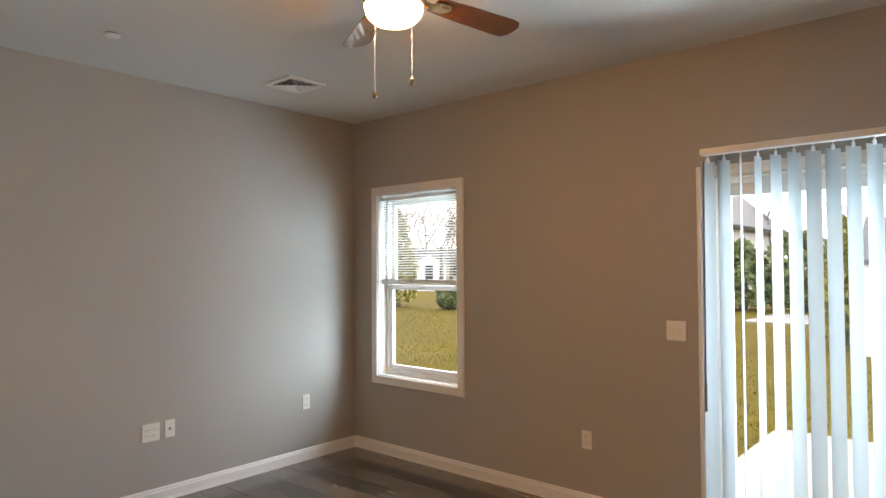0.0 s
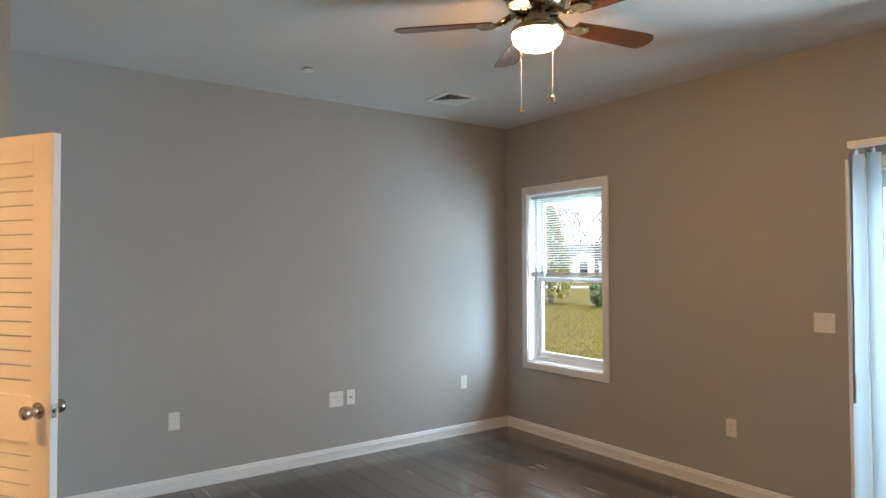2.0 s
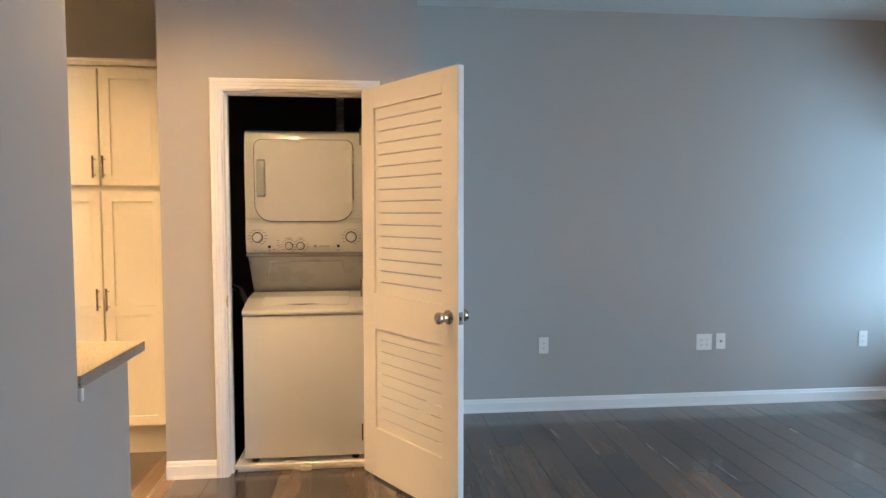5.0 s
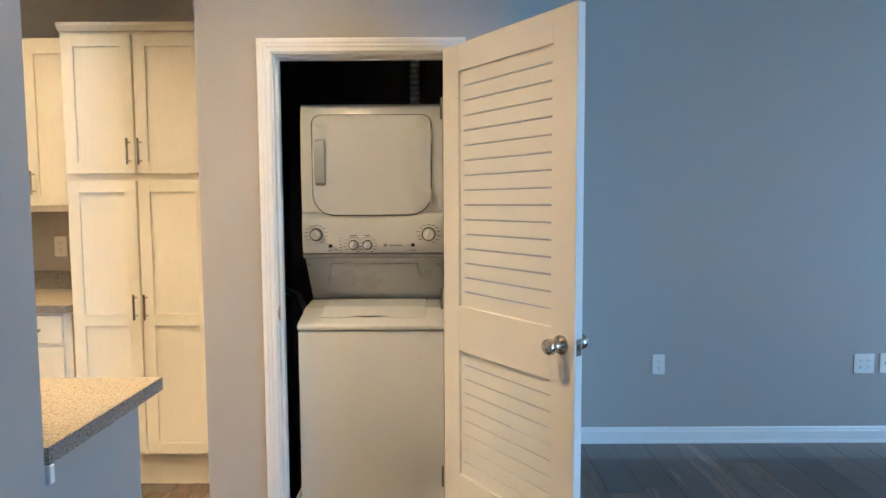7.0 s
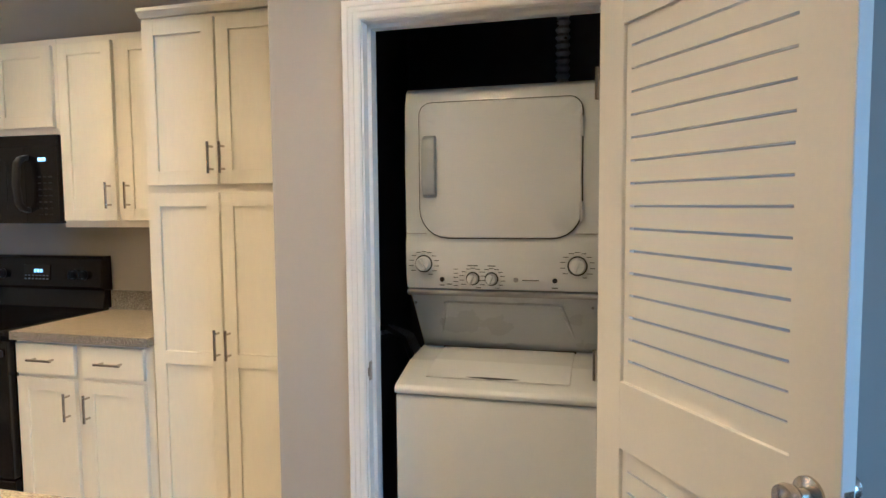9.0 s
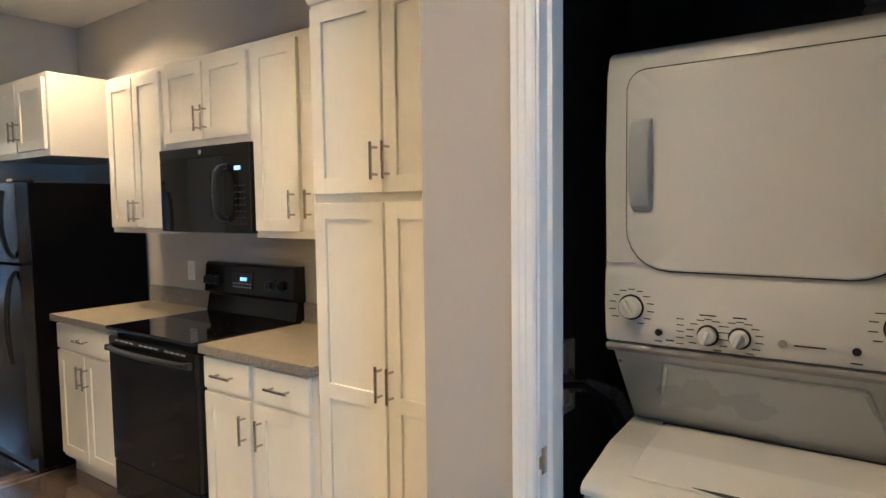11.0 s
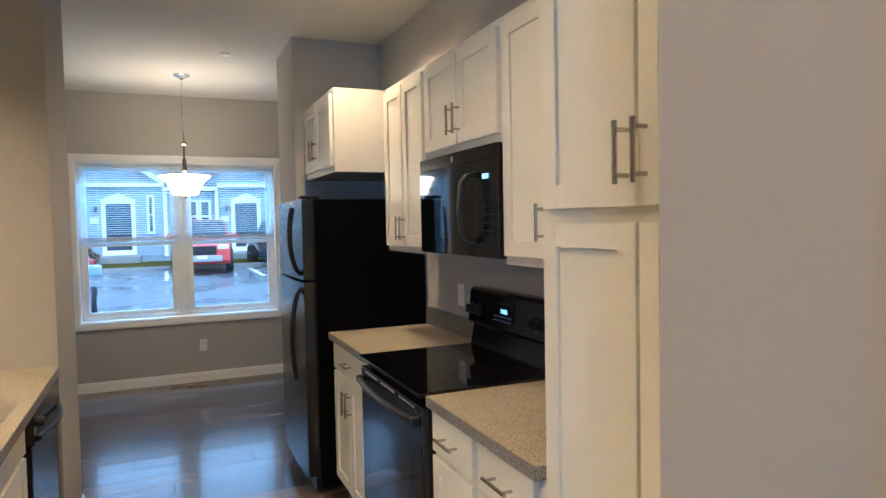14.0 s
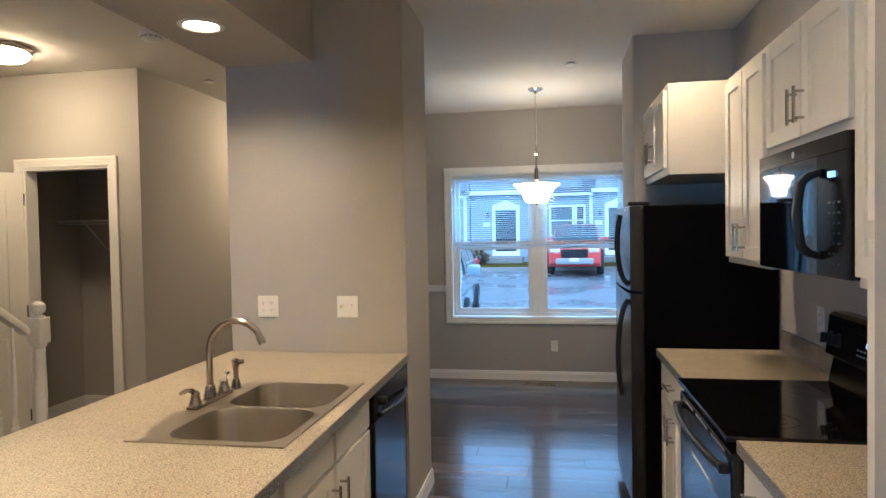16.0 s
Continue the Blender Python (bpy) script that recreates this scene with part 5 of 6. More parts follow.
# ---- outlets and switches ----
def plate(kind, label, m, gangs=1):
    """A wall plate facing -y at m. kind: outlet, toggle or jack."""
    names = {"outlet": ("wall_outlet", "outlet"), "toggle": ("light_switch", "switch"), "jack": ("phone_jack_plate", "wall plate")}
    ob = thing(names[kind][0], label, names[kind][1], m, "wall plates")
    w, h = 0.070 + 0.046 * (gangs - 1), 0.115
    part("plate", prism(rounded(-w / 2, -h / 2, w / 2, h / 2, 0.004, 3), "y", -0.006, -0.0005, 0.0015), WHITEPLASTIC, ob)
    for g in range(gangs):
        gx = (g - (gangs - 1) / 2) * 0.046
        if kind == "outlet":
            for gz in (-0.0195, 0.0195):
                s = part("socket", prism(rounded(gx - 0.017, gz - 0.0145, gx + 0.017, gz + 0.0145, 0.009, 4), "y", -0.0085, -0.0061), WHITEPLASTIC, ob)
                part("slots", joined(bm_box(gx - 0.0075, -0.0090, gz - 0.001, gx - 0.0055, -0.0086, gz + 0.007), bm_box(gx + 0.0055, -0.0090, gz - 0.001, gx + 0.0075, -0.0086, gz + 0.006), bm_box(gx - 0.002, -0.0090, gz - 0.009, gx + 0.002, -0.0086, gz - 0.005)), BLACKPLASTIC, s)
        elif kind == "toggle":
            part("toggle", joined(bm_box(gx - 0.0055, -0.0075, -0.012, gx + 0.0055, -0.0061, 0.012), moved(bm_box(-0.004, -0.016, -0.004, 0.004, 0, 0.004, 0.001, 1), pose(gx, -0.006, 0.004, -25))), WHITEPLASTIC, ob)
        else:
            part("jack", bm_box(gx - 0.009, -0.009, -0.009, gx + 0.009, -0.0061, 0.009, 0.001, 1), MIDGREY, ob)
        part("screw", joined(*[cyl((gx, -0.0061, z), (gx, -0.0072, z), 0.003, 8) for z in ((0,) if kind == "outlet" else (-0.03, 0.03))]), WHITEPLASTIC, ob)
    return ob


plate("outlet", "white duplex outlet on the living room wall", pose(0.846, NORTH, 0.466))
plate("outlet", "white four-socket outlet on the living room wall", pose(2.035, NORTH, 0.464), 2)
plate("jack", "white single jack plate beside the outlet", pose(2.162, NORTH, 0.468))
plate("outlet", "white duplex outlet near the room corner", pose(3.280, NORTH, 0.462))
plate("outlet", "white duplex outlet under the switch wall", pose(EAST, 2.095, 0.433, 0, 0, -90))
plate("toggle", "white double toggle switch beside the patio door", pose(EAST, 1.512, 1.160, 0, 0, -90), 2)
plate("outlet", "white duplex outlet under the dining window", pose(WEST, 3.173, 0.358, 0, 0, 90))
plate("outlet", "white four-socket outlet above the counter", pose(-4.19, 1.645, 1.160, 0, 0, 90), 2)
swk = plate("toggle", "white double toggle switch with a yellow sticker", pose(-4.19, 2.095, 1.160, 0, 0, 90), 2)
part("sticker", moved(lathe([(0.009, 0), (0.009, 0.0008), (0.001, 0.001)], 14), pose(-0.035, -0.006, 0.0, 90)), YELLOW, swk, "round yellow sticker")
plate("outlet", "white duplex outlet on the kitchen wall", pose(-3.93, NORTH, 1.140))
plate("outlet", "white duplex outlet beside the pantry", pose(-2.585, NORTH, 1.168))
plate("outlet", "white duplex outlet low in the hall", pose(-6.4, 0.185, 0.40, 0, 0, 180))

# ---- ceiling things ----
def sprinkler(x, y, room):
    ob = thing("fire_sprinkler", "small white concealed fire sprinkler on the %s ceiling" % room, "sprinkler", pose(x, y, CEIL), "ceiling sprinklers")
    part("cover", lathe([(0.041, -0.007), (0.041, -0.010), (0.036, -0.015), (0.002, -0.016)], 28), TRIM, ob, smooth=True)
    # Dark filler paints the shade in the gap between cover and ceiling.
    part("gap_shade", lathe([(0.034, -0.0005), (0.034, -0.0068), (0.002, -0.0069)], 28), DARKLINE, ob, smooth=True)


sprinkler(1.508, 3.645, "living room")
sprinkler(-5.83, 3.32, "dining")
sprinkler(-5.69, 0.477, "hall")


def ceiling_vent():
    ob = thing("ceiling_vent", "white square four-way ceiling air vent", "air vent", pose(2.715, 3.69, CEIL))
    r = 0.148
    part("backing", bm_box(-0.115, -0.115, -0.006, 0.115, 0.115, -0.0005), DARKLINE, ob)
    part("frame", cut_block(-r, r, -r, r, -0.012, -0.0006, [(-0.112, 0.112, -0.112, 0.112, -1, 1)]), TRIM, ob)
    for k in range(4):
        q = 0.104 - k * 0.026
        for turn in (0, 90, 180, 270):
            bm = bmesh.new()
            a, b, c, d = (-q, -q, -0.016), (q, -q, -0.016), (q - 0.017, -q + 0.017, -0.007), (-q + 0.017, -q + 0.017, -0.007)
            vs = [bm.verts.new(p) for p in (a, b, c, d)] + [bm.verts.new((p[0], p[1], p[2] + 0.0015)) for p in (a, b, c, d)]
            for f in ((0, 1, 2, 3), (7, 6, 5, 4), (0, 4, 5, 1), (1, 5, 6, 2), (2, 6, 7, 3), (3, 7, 4, 0)):
                bm.faces.new([vs[i] for i in f])
            bmesh.ops.recalc_face_normals(bm, faces=bm.faces)
            part("slat", moved(bm, pose(0, 0, 0, 0, 0, turn)), TRIM, ob)


ceiling_vent()


def floor_vent():
    ob = thing("floor_vent", "brown metal floor register under the dining window", "floor vent", pose(-7.40, 3.015, 0.0))
    part("frame", cut_block(-0.055, 0.055, -0.16, 0.16, 0.0005, 0.005, [(-0.04, 0.04, -0.14, 0.14, -1, 1)]), BRONZE, ob)
    part("backing", bm_box(-0.04, -0.14, 0.0003, 0.04, 0.14, 0.001), DARKLINE, ob)
    for k in range(14):
        part("slat", bm_box(-0.04, -0.135 + k * 0.0205, 0.001, 0.04, -0.125 + k * 0.0205, 0.004), BRONZE, ob)


floor_vent()


def can_light(x, y, z, where):
    ob = thing("recessed_light", "round lit recessed ceiling light in the %s" % where, "ceiling light", pose(x, y, z), "recessed lights")
    part("trim_ring", lathe([(0.100, -0.0005), (0.098, -0.005), (0.078, -0.008), (0.0705, -0.003), (0.0705, 0.004)], 36, False), TRIM, ob, smooth=True)
    part("baffle", lathe([(0.0685, 0.0), (0.0665, 0.062), (0.068, 0.062), (0.0698, 0.0)], 32, False), TRIM, ob, smooth=True)
    part("lens", lathe([(0.066, 0.056), (0.060, 0.048), (0.001, 0.046), (0.001, 0.060), (0.066, 0.060)], 32), CANLENS, ob, "glowing warm white lens", True)


# Two of these, as noted at CANS, are added for light only.
for cx, cy, cz, where in CANS:
    can_light(cx, cy, cz, where)


def ceiling_fan():
    ob = thing("ceiling_fan", "antique brass ceiling fan with five cherry blades and a lit bowl", "ceiling fan", pose(1.888, 1.902, 0))
    part("canopy", lathe([(0.085, CEIL - 0.0005), (0.088, CEIL - 0.012), (0.072, CEIL - 0.026)], 32), BRONZE, ob, smooth=True)
    part("motor_housing", lathe([(0.06, 2.764), (0.105, 2.758), (0.128, 2.742), (0.134, 2.718), (0.128, 2.694), (0.108, 2.676), (0.085, 2.668), (0.05, 2.666)], 40), BRONZE, ob, "antique brass motor housing", True)
    for k in range(12):
        part("housing_rib", moved(bm_box(0.058, -0.007, 2.658, 0.100, 0.007, 2.672, 0.003, 1), pose(0, 0, 0, 0, 0, 30 * k)), DARKLINE if k % 2 else BRONZE, ob)
    part("switch_housing", lathe([(0.05, 2.6655), (0.056, 2.660), (0.055, 2.630), (0.062, 2.622)], 32), BRONZE, ob, smooth=True)
    part("light_ring", lathe([(0.062, 2.6215), (0.098, 2.610), (0.118, 2.598), (0.124, 2.584), (0.118, 2.574)], 40), BRONZE, ob, "brass fitter ring", True)
    part("light_bowl", lathe([(0.116, 2.5735), (0.116, 2.564), (0.107, 2.536), (0.084, 2.514), (0.045, 2.503), (0.002, 2.500)], 40), FANBOWL, ob, "glowing frosted glass bowl", True)
    spin = -10
    for k in range(5):
        turn = spin + 72 * k
        arm = part("blade_arm", joined(tube([(0.100, 0, 2.672), (0.13, 0, 2.655), (0.16, 0.0, 2.632), (0.20, 0, 2.630)], [0.011, 0.010, 0.010, 0.008], 10), tube([(0.12, 0.03, 2.665), (0.155, 0.035, 2.640), (0.185, 0.02, 2.628), (0.20, 0, 2.628)], 0.006, 8), prism([(0.19, -0.022), (0.215, -0.042), (0.262, -0.046), (0.285, -0.018), (0.285, 0.018), (0.262, 0.046), (0.215, 0.042), (0.19, 0.022)], "z", 2.625, 2.630)), BRONZE, ob, "scrolled brass blade bracket", True)
        arm.matrix_basis = pose(0, 0, 0, 0, 0, turn)
        out = [(0.205, -0.050), (0.34, -0.061), (0.605, -0.070), (0.652, -0.064), (0.676, -0.036), (0.682, 0.0), (0.676, 0.036), (0.652, 0.064), (0.605, 0.070), (0.34, 0.061), (0.205, 0.050)]
        blade = part("blade", moved(prism(out, "z", -0.003, 0.003, 0.0012), pose(0, 0, 2.636, -11, 0, 0)), CHERRY, ob, "cherry-stained wooden blade")
        blade.matrix_basis = pose(0, 0, 0, 0, 0, turn)
    for dx, dy, zl in ((0.0, 0.110, 2.238), (-0.018, -0.116, 2.242)):
        part("pull_chain", joined(*[moved(lathe([(0.0005, -0.0024), (0.0022, 0), (0.0005, 0.0024)], 6), pose(dx, dy, zl + 0.012 + 0.0062 * k)) for k in range(int((2.60 - zl) / 0.0062))], cyl((dx, dy, zl), (dx, dy, 2.60), 0.0008, 5)), NICKEL, ob)
        part("pull_knob", moved(lathe([(0.003, 0.018), (0.010, 0.012), (0.012, 0.0), (0.008, -0.010), (0.002, -0.013)], 16), pose(dx, dy, zl)), BRONZE, ob, smooth=True)


ceiling_fan()


def pendant():
    px, py = -6.62, 3.035
    ob = thing("pendant_lamp", "brushed nickel pendant lamp with a lit white glass bowl", "pendant lamp", pose(px, py, 0))
    part("canopy", lathe([(0.065, CEIL - 0.0005), (0.066, CEIL - 0.008), (0.045, CEIL - 0.022), (0.018, CEIL - 0.030), (0.010, CEIL - 0.045)], 32), NICKEL, ob, smooth=True)
    links = []
    z = CEIL - 0.045
    k = 0
    while z > 2.30:
        pts = [(0.008 * math.cos(radians(a)), 0, z - 0.016 + 0.018 * math.sin(radians(a))) for a in range(0, 361, 30)]
        links.append(moved(tube(pts, 0.0017, 5), pose(0, 0, 0, 0, 0, 90 * (k % 2))))
        z -= 0.030
        k += 1
    part("chain", joined(*links), NICKEL, ob)
    part("cord", cyl((0, 0.004, 2.28), (0, 0.004, CEIL - 0.04), 0.0022, 6), WHITEPLASTIC, ob)
    loop = [(0.020 * math.cos(radians(a)), 0, 2.265 + 0.03 * math.sin(radians(a))) for a in range(0, 361, 24)]
    part("loop", tube(loop, 0.0045, 8), NICKEL, ob, smooth=True)
    part("stem", lathe([(0.010, 2.236), (0.020, 2.232), (0.022, 2.215), (0.010, 2.205), (0.0075, 2.19), (0.0075, 2.10), (0.014, 2.095), (0.017, 2.08), (0.017, 1.99), (0.010, 1.985), (0.008, 1.80), (0.014, 1.786), (0.010, 1.775), (0.002, 1.768)], 20), NICKEL, ob, smooth=True)
    prof = [(0.006, 1.793), (0.085, 1.795), (0.100, 1.803), (0.118, 1.85), (0.150, 1.905), (0.200, 1.948), (0.203, 1.952), (0.197, 1.952), (0.147, 1.910), (0.114, 1.853), (0.097, 1.808), (0.082, 1.800), (0.006, 1.798)]
    part("glass_bowl", lathe(prof, 40), SHADE, ob, "glowing white flared glass bowl", True)


pendant()
for hx, hy in ((-4.54, -0.30), (-6.75, 0.85)):
    hl = thing("flush_ceiling_light", "lit round flush ceiling light with a nickel rim in the hall", "ceiling light", pose(hx, hy, CEIL), "hall lights")
    part("pan", lathe([(0.165, -0.0005), (0.170, -0.015), (0.165, -0.035), (0.150, -0.040)], 36), NICKEL, hl, smooth=True)
    part("bowl", lathe([(0.149, -0.0405), (0.140, -0.065), (0.105, -0.088), (0.05, -0.100), (0.002, -0.102)], 36), HALLBOWL, hl, "glowing frosted glass bowl", True)
sm = thing("smoke_detector", "round white smoke detector on the hall ceiling", "smoke detector", pose(-4.52, 0.769, CEIL))
part("base", lathe([(0.070, -0.0005), (0.070, -0.012), (0.062, -0.016)], 32), WHITEPLASTIC, sm, smooth=True)
part("cap", lathe([(0.060, -0.0165), (0.058, -0.034), (0.040, -0.044), (0.002, -0.046)], 32), WHITEPLASTIC, sm, smooth=True)
for k in range(12):
    part("slot", moved(bm_box(0.0555, -0.010, -0.030, 0.0605, 0.010, -0.022), pose(0, 0, 0, 0, 0, 30 * k)), MIDGREY, sm)

# ---- hall: coat closet, six-panel door, stairs ----
def panel_door():
    hinge = Vector((-5.185, CO[0] + 0.004, 0))
    ob = thing("panel_door", "white six-panel closet door standing open", "door", pose(hinge.x, hinge.y, 0, 0, 0, -32))
    w, hgt, t = 0.715, 2.05, 0.035
    part("slab", bm_box(0, -t, 0.012, w, -0.012, hgt), DOORPAINT, ob)
    st = 0.11
    mid = w / 2
    zs = [(0.012, 0.22), (0.82, 0.98), (1.60, 1.71), (1.92, hgt)]
    part("face_frame", joined(bm_box(0, -0.0118, 0.012, st, 0, hgt, 0.001, 1), bm_box(w - st, -0.0118, 0.012, w, 0, hgt, 0.001, 1), bm_box(mid - 0.05, -0.0118, 0.012, mid + 0.05, -0.0003, hgt), *[bm_box(st, -0.0118, a, w - st, -0.0006, b) for a, b in zs]), DOORPAINT, ob)
    for a, b in zip(zs, zs[1:]):
        for x0, x1 in ((st, mid - 0.05), (mid + 0.05, w - st)):
            part("panel", prism(rounded(x0 + 0.018, a[1] + 0.018, x1 - 0.018, b[0] - 0.018, 0.002, 1), "y", -0.0118, -0.004, 0.004), DOORPAINT, ob)
    part("knob", moved(lathe([(0.033, 0), (0.033, 0.006), (0.012, 0.012), (0.012, 0.03), (0.026, 0.042), (0.026, 0.062), (0.002, 0.07)], 24), pose(w - 0.065, 0.0005, 0.93, -90)), NICKEL, ob, smooth=True)
    for z in (0.2, 1.0, 1.85):
        part("hinge", cyl((-0.005, 0.004, z - 0.045), (-0.005, 0.004, z + 0.045), 0.006, 10), NICKEL, ob)


panel_door()
shelf = thing("wire_shelf", "white coated wire shelf with a hanging rod in the closet", "wire shelf", pose(-6.168, 0, 1.70))
for x, z in ((0.02, 0), (0.15, 0), (0.30, 0), (0.30, -0.03)):
    part("rail", cyl((x, -1.125, z), (x, 0.07, z), 0.004, 8), WHITEPLASTIC, shelf)
part("wires", joined(*[cyl((0.01, -1.12 + 0.0255 * k, 0.005), (0.30, -1.12 + 0.0255 * k, 0.005), 0.0018, 5) for k in range(47)]), WHITEPLASTIC, shelf)
for q in (-0.85, -0.25):
    part("bracket", tube([(0.30, q, 0.0), (0.003, q, -0.26)], 0.005, 6), WHITEPLASTIC, shelf)


def stairs():
    ob = thing("staircase", "carpeted straight stairs rising beside the hall", "stairs", pose(-4.28, 0, 0), kind="structure")
    rise, run = 0.19, 0.25
    carpet = mat("beige_carpet", (0.36, 0.32, 0.27), rough=0.95, vary=0.15, scale=20, fine=300, bump=0.5)
    for k in range(6):
        part("step", bm_box(0.02 + run * k, -1.125, 0.0 if k == 0 else rise * k + 0.001, 1.555, 0.02, rise * (k + 1), 0.006, 1), carpet, ob)
    part("stringer", prism([(-0.02, 0), (1.555, 0), (1.555, 1.27), (1.50, 1.27), (0.0, 0.13)], "y", 0.021, 0.045), TRIM, ob, "white painted stringer board")


stairs()


def stair_rail():
    ob = thing("stair_railing", "white turned stair railing with a ball-top newel post", "stair railing", pose(-4.30, 0.115, 0))
    part("newel_post", joined(bm_box(-0.044, -0.044, 0.0, 0.044, 0.044, 0.26, 0.004, 1), lathe([(0.043, 0.26), (0.030, 0.29), (0.036, 0.31), (0.028, 0.34), (0.036, 0.60), (0.030, 0.86), (0.034, 0.875), (0.028, 0.89), (0.042, 0.91), (0.042, 0.925)], 24), bm_box(-0.044, -0.044, 0.92, 0.044, 0.044, 1.075, 0.004, 1)), TRIM, ob, smooth=True)
    part("ball_cap", lathe([(0.036, 1.0755), (0.036, 1.082), (0.020, 1.090), (0.020, 1.096), (0.034, 1.108), (0.041, 1.13), (0.036, 1.155), (0.020, 1.170), (0.002, 1.174)], 24), TRIM, ob, smooth=True)
    slope = 0.76
    part("handrail", prism([(-0.03, -0.02), (-0.026, 0.012), (-0.012, 0.03), (0.012, 0.03), (0.026, 0.012), (0.03, -0.02)], "x", 0.0, 1.9), TRIM, ob, smooth=True).matrix_basis = pose(0.044, -0.045, 0.99, 0, -math.degrees(math.atan(slope)), 0)
    part("base_rail", bm_box(0, -0.03, -0.012, 1.9, 0.03, 0.012, 0.003, 1), TRIM, ob).matrix_basis = pose(0.044, -0.075, 0.165, 0, -math.degrees(math.atan(slope)), 0)
    for k in range(11):
        x = 0.13 + 0.115 * k
        z0, z1 = 0.165 + slope * (x - 0.044) + 0.015, 0.99 + slope * (x - 0.044) - 0.02
        L = z1 - z0
        b = part("baluster", joined(bm_box(-0.016, -0.016, 0, 0.016, 0.016, 0.20, 0.002, 1), lathe([(0.016, 0.20), (0.011, 0.22), (0.015, 0.235), (0.010, 0.25), (0.015, 0.42), (0.009, L - 0.10), (0.009, L)], 12)), TRIM, ob, smooth=True)
        b.location = (x, -0.06, z0)


stair_rail()
# ---- outside ----
GRASS = mat("winter_grass", (0.080, 0.062, 0.008), rough=1.0, vary=0.3, scale=0.7, fine=22, bump=0.12, dist=0.01, spec=0.05)
BLADE = mat("grass_blades", (0.090, 0.072, 0.009), spec=0.05, rough=1.0, vary=0.3, island=0.8, bump=0)
ASPHALT = mat("wet_asphalt", (0.15, 0.16, 0.17), rough=0.3, vary=0.3, scale=0.5, fine=40, bump=0.1, dist=0.004, rough_vary=0.7)
ROAD = mat("pale_road", (0.16, 0.16, 0.16), rough=0.6, vary=0.15, scale=1, fine=40)
SIDING_BLUE = mat("blue_grey_siding", (0.27, 0.31, 0.35), rough=0.6, vary=0.08, scale=1, fine=30, island=0.06)
SIDING_WHITE = mat("white_siding", (0.42, 0.41, 0.38), rough=0.6, vary=0.06, scale=1, fine=30, island=0.05)
SHINGLE = mat("grey_shingles", (0.10, 0.105, 0.115), rough=0.9, vary=0.25, scale=3, fine=25, bump=0.4, dist=0.01)
BARK = mat("bark", (0.13, 0.105, 0.085), rough=0.9, vary=0.3, scale=6, fine=40, bump=0.4)
EVERGREEN = mat("evergreen_leaves", (0.11, 0.14, 0.05), rough=0.7, vary=0.35, scale=2, fine=20, bump=0, island=0.9)
GOLDLEAF = mat("golden_leaves", (0.24, 0.21, 0.045), rough=0.8, vary=0.35, scale=2, fine=20, bump=0, island=0.9)
DRYLEAF = mat("dry_hedge_leaves", (0.14, 0.10, 0.06), rough=0.85, vary=0.35, bump=0, island=0.9)
DARKGLASS = mat("dark_window_glass", (0.03, 0.035, 0.04), rough=0.06, vary=0.1, bump=0)
DOORBLUE = mat("dark_door_paint", (0.03, 0.035, 0.045), rough=0.4)
TYRE = mat("tyre_rubber", (0.015, 0.015, 0.016), rough=0.8, vary=0.2)
LAMPGLASS = mat("headlamp_glass", (0.65, 0.67, 0.68), rough=0.1, vary=0.05, coat=0.5)
TAIL = mat("tail_lamp", (0.35, 0.02, 0.02), rough=0.15)
structure("ground", bm_box(-400, -400, -0.8, 400, 400, -0.20), GRASS, "yellow-green winter lawn", "lawn")
structure("patio", bm_box(EAST + 0.165, -1.6, -0.25, 7.18, 1.80, -0.10, 0.008, 1), CONCRETE, "pale concrete patio slab outside the sliding door", "patio")
structure("road", bm_box(21.0, -60, -0.25, 25.0, 6.0, -0.17), ROAD, "pale asphalt lane beyond the lawn", "road")
structure("road_far", moved(bm_box(-30, -2.2, -0.06, 30, 2.2, 0.04), pose(34, 34, -0.2, 0, 0, -44)), ROAD, "pale asphalt lane far off", "road")
structure("parking_lot", moved(bm_box(-18.0, -45, -0.3, 0.0, 45, 0.0), pose(-7.75, 0, -0.17, 0, 0.55, 0)), ASPHALT, "wet dark asphalt parking lot", "parking lot")
structure("kerb", bm_box(-25.65, -45, -0.3, -25.5, 45, 0.14, 0.015, 1), CONCRETE, "concrete kerb of the parking lot", "kerb")
structure("verge", bm_box(-60, -45, -0.5, -25.65, 45, 0.12), GRASS, "dull lawn before the townhouses", "lawn")
structure("paint_lines", joined(*[bm_box(-24.6, y, -0.02, -20.8, y + 0.1, 0.031) for y in (-7.8, -5.1, -2.4, 0.3, 2.75, 5.45, 8.15)]), mat("road_paint", (0.7, 0.7, 0.68), rough=0.6, vary=0.2), "white parking bay lines", "road marking")


def grass_blades():
    rng = random.Random(3)
    verts, faces = [], []
    for _ in range(40000):
        x = 4.1 + 16 * rng.random() ** 1.6
        y = -2.5 + (x * 0.95 + 4.0) * rng.random()
        if x < 7.25 and -1.7 < y < 1.87:
            continue
        hgt, a = rng.uniform(0.02, 0.05), rng.uniform(0, 6.283)
        wx, wy = 0.006 * math.cos(a), 0.006 * math.sin(a)
        lx, ly = rng.uniform(-0.03, 0.03), rng.uniform(-0.03, 0.03)
        n = len(verts)
        verts += [(x - wx, y - wy, -0.2), (x + wx, y + wy, -0.2), (x + lx, y + ly, -0.2 + hgt)]
        faces.append((n, n + 1, n + 2))
    me = bpy.data.meshes.new("grass")
    me.from_pydata(verts, [], faces)
    me.materials.append(BLADE)
    tagged(new("grass", me), "short yellow-green winter grass blades", "grass", kind="stuff")


grass_blades()


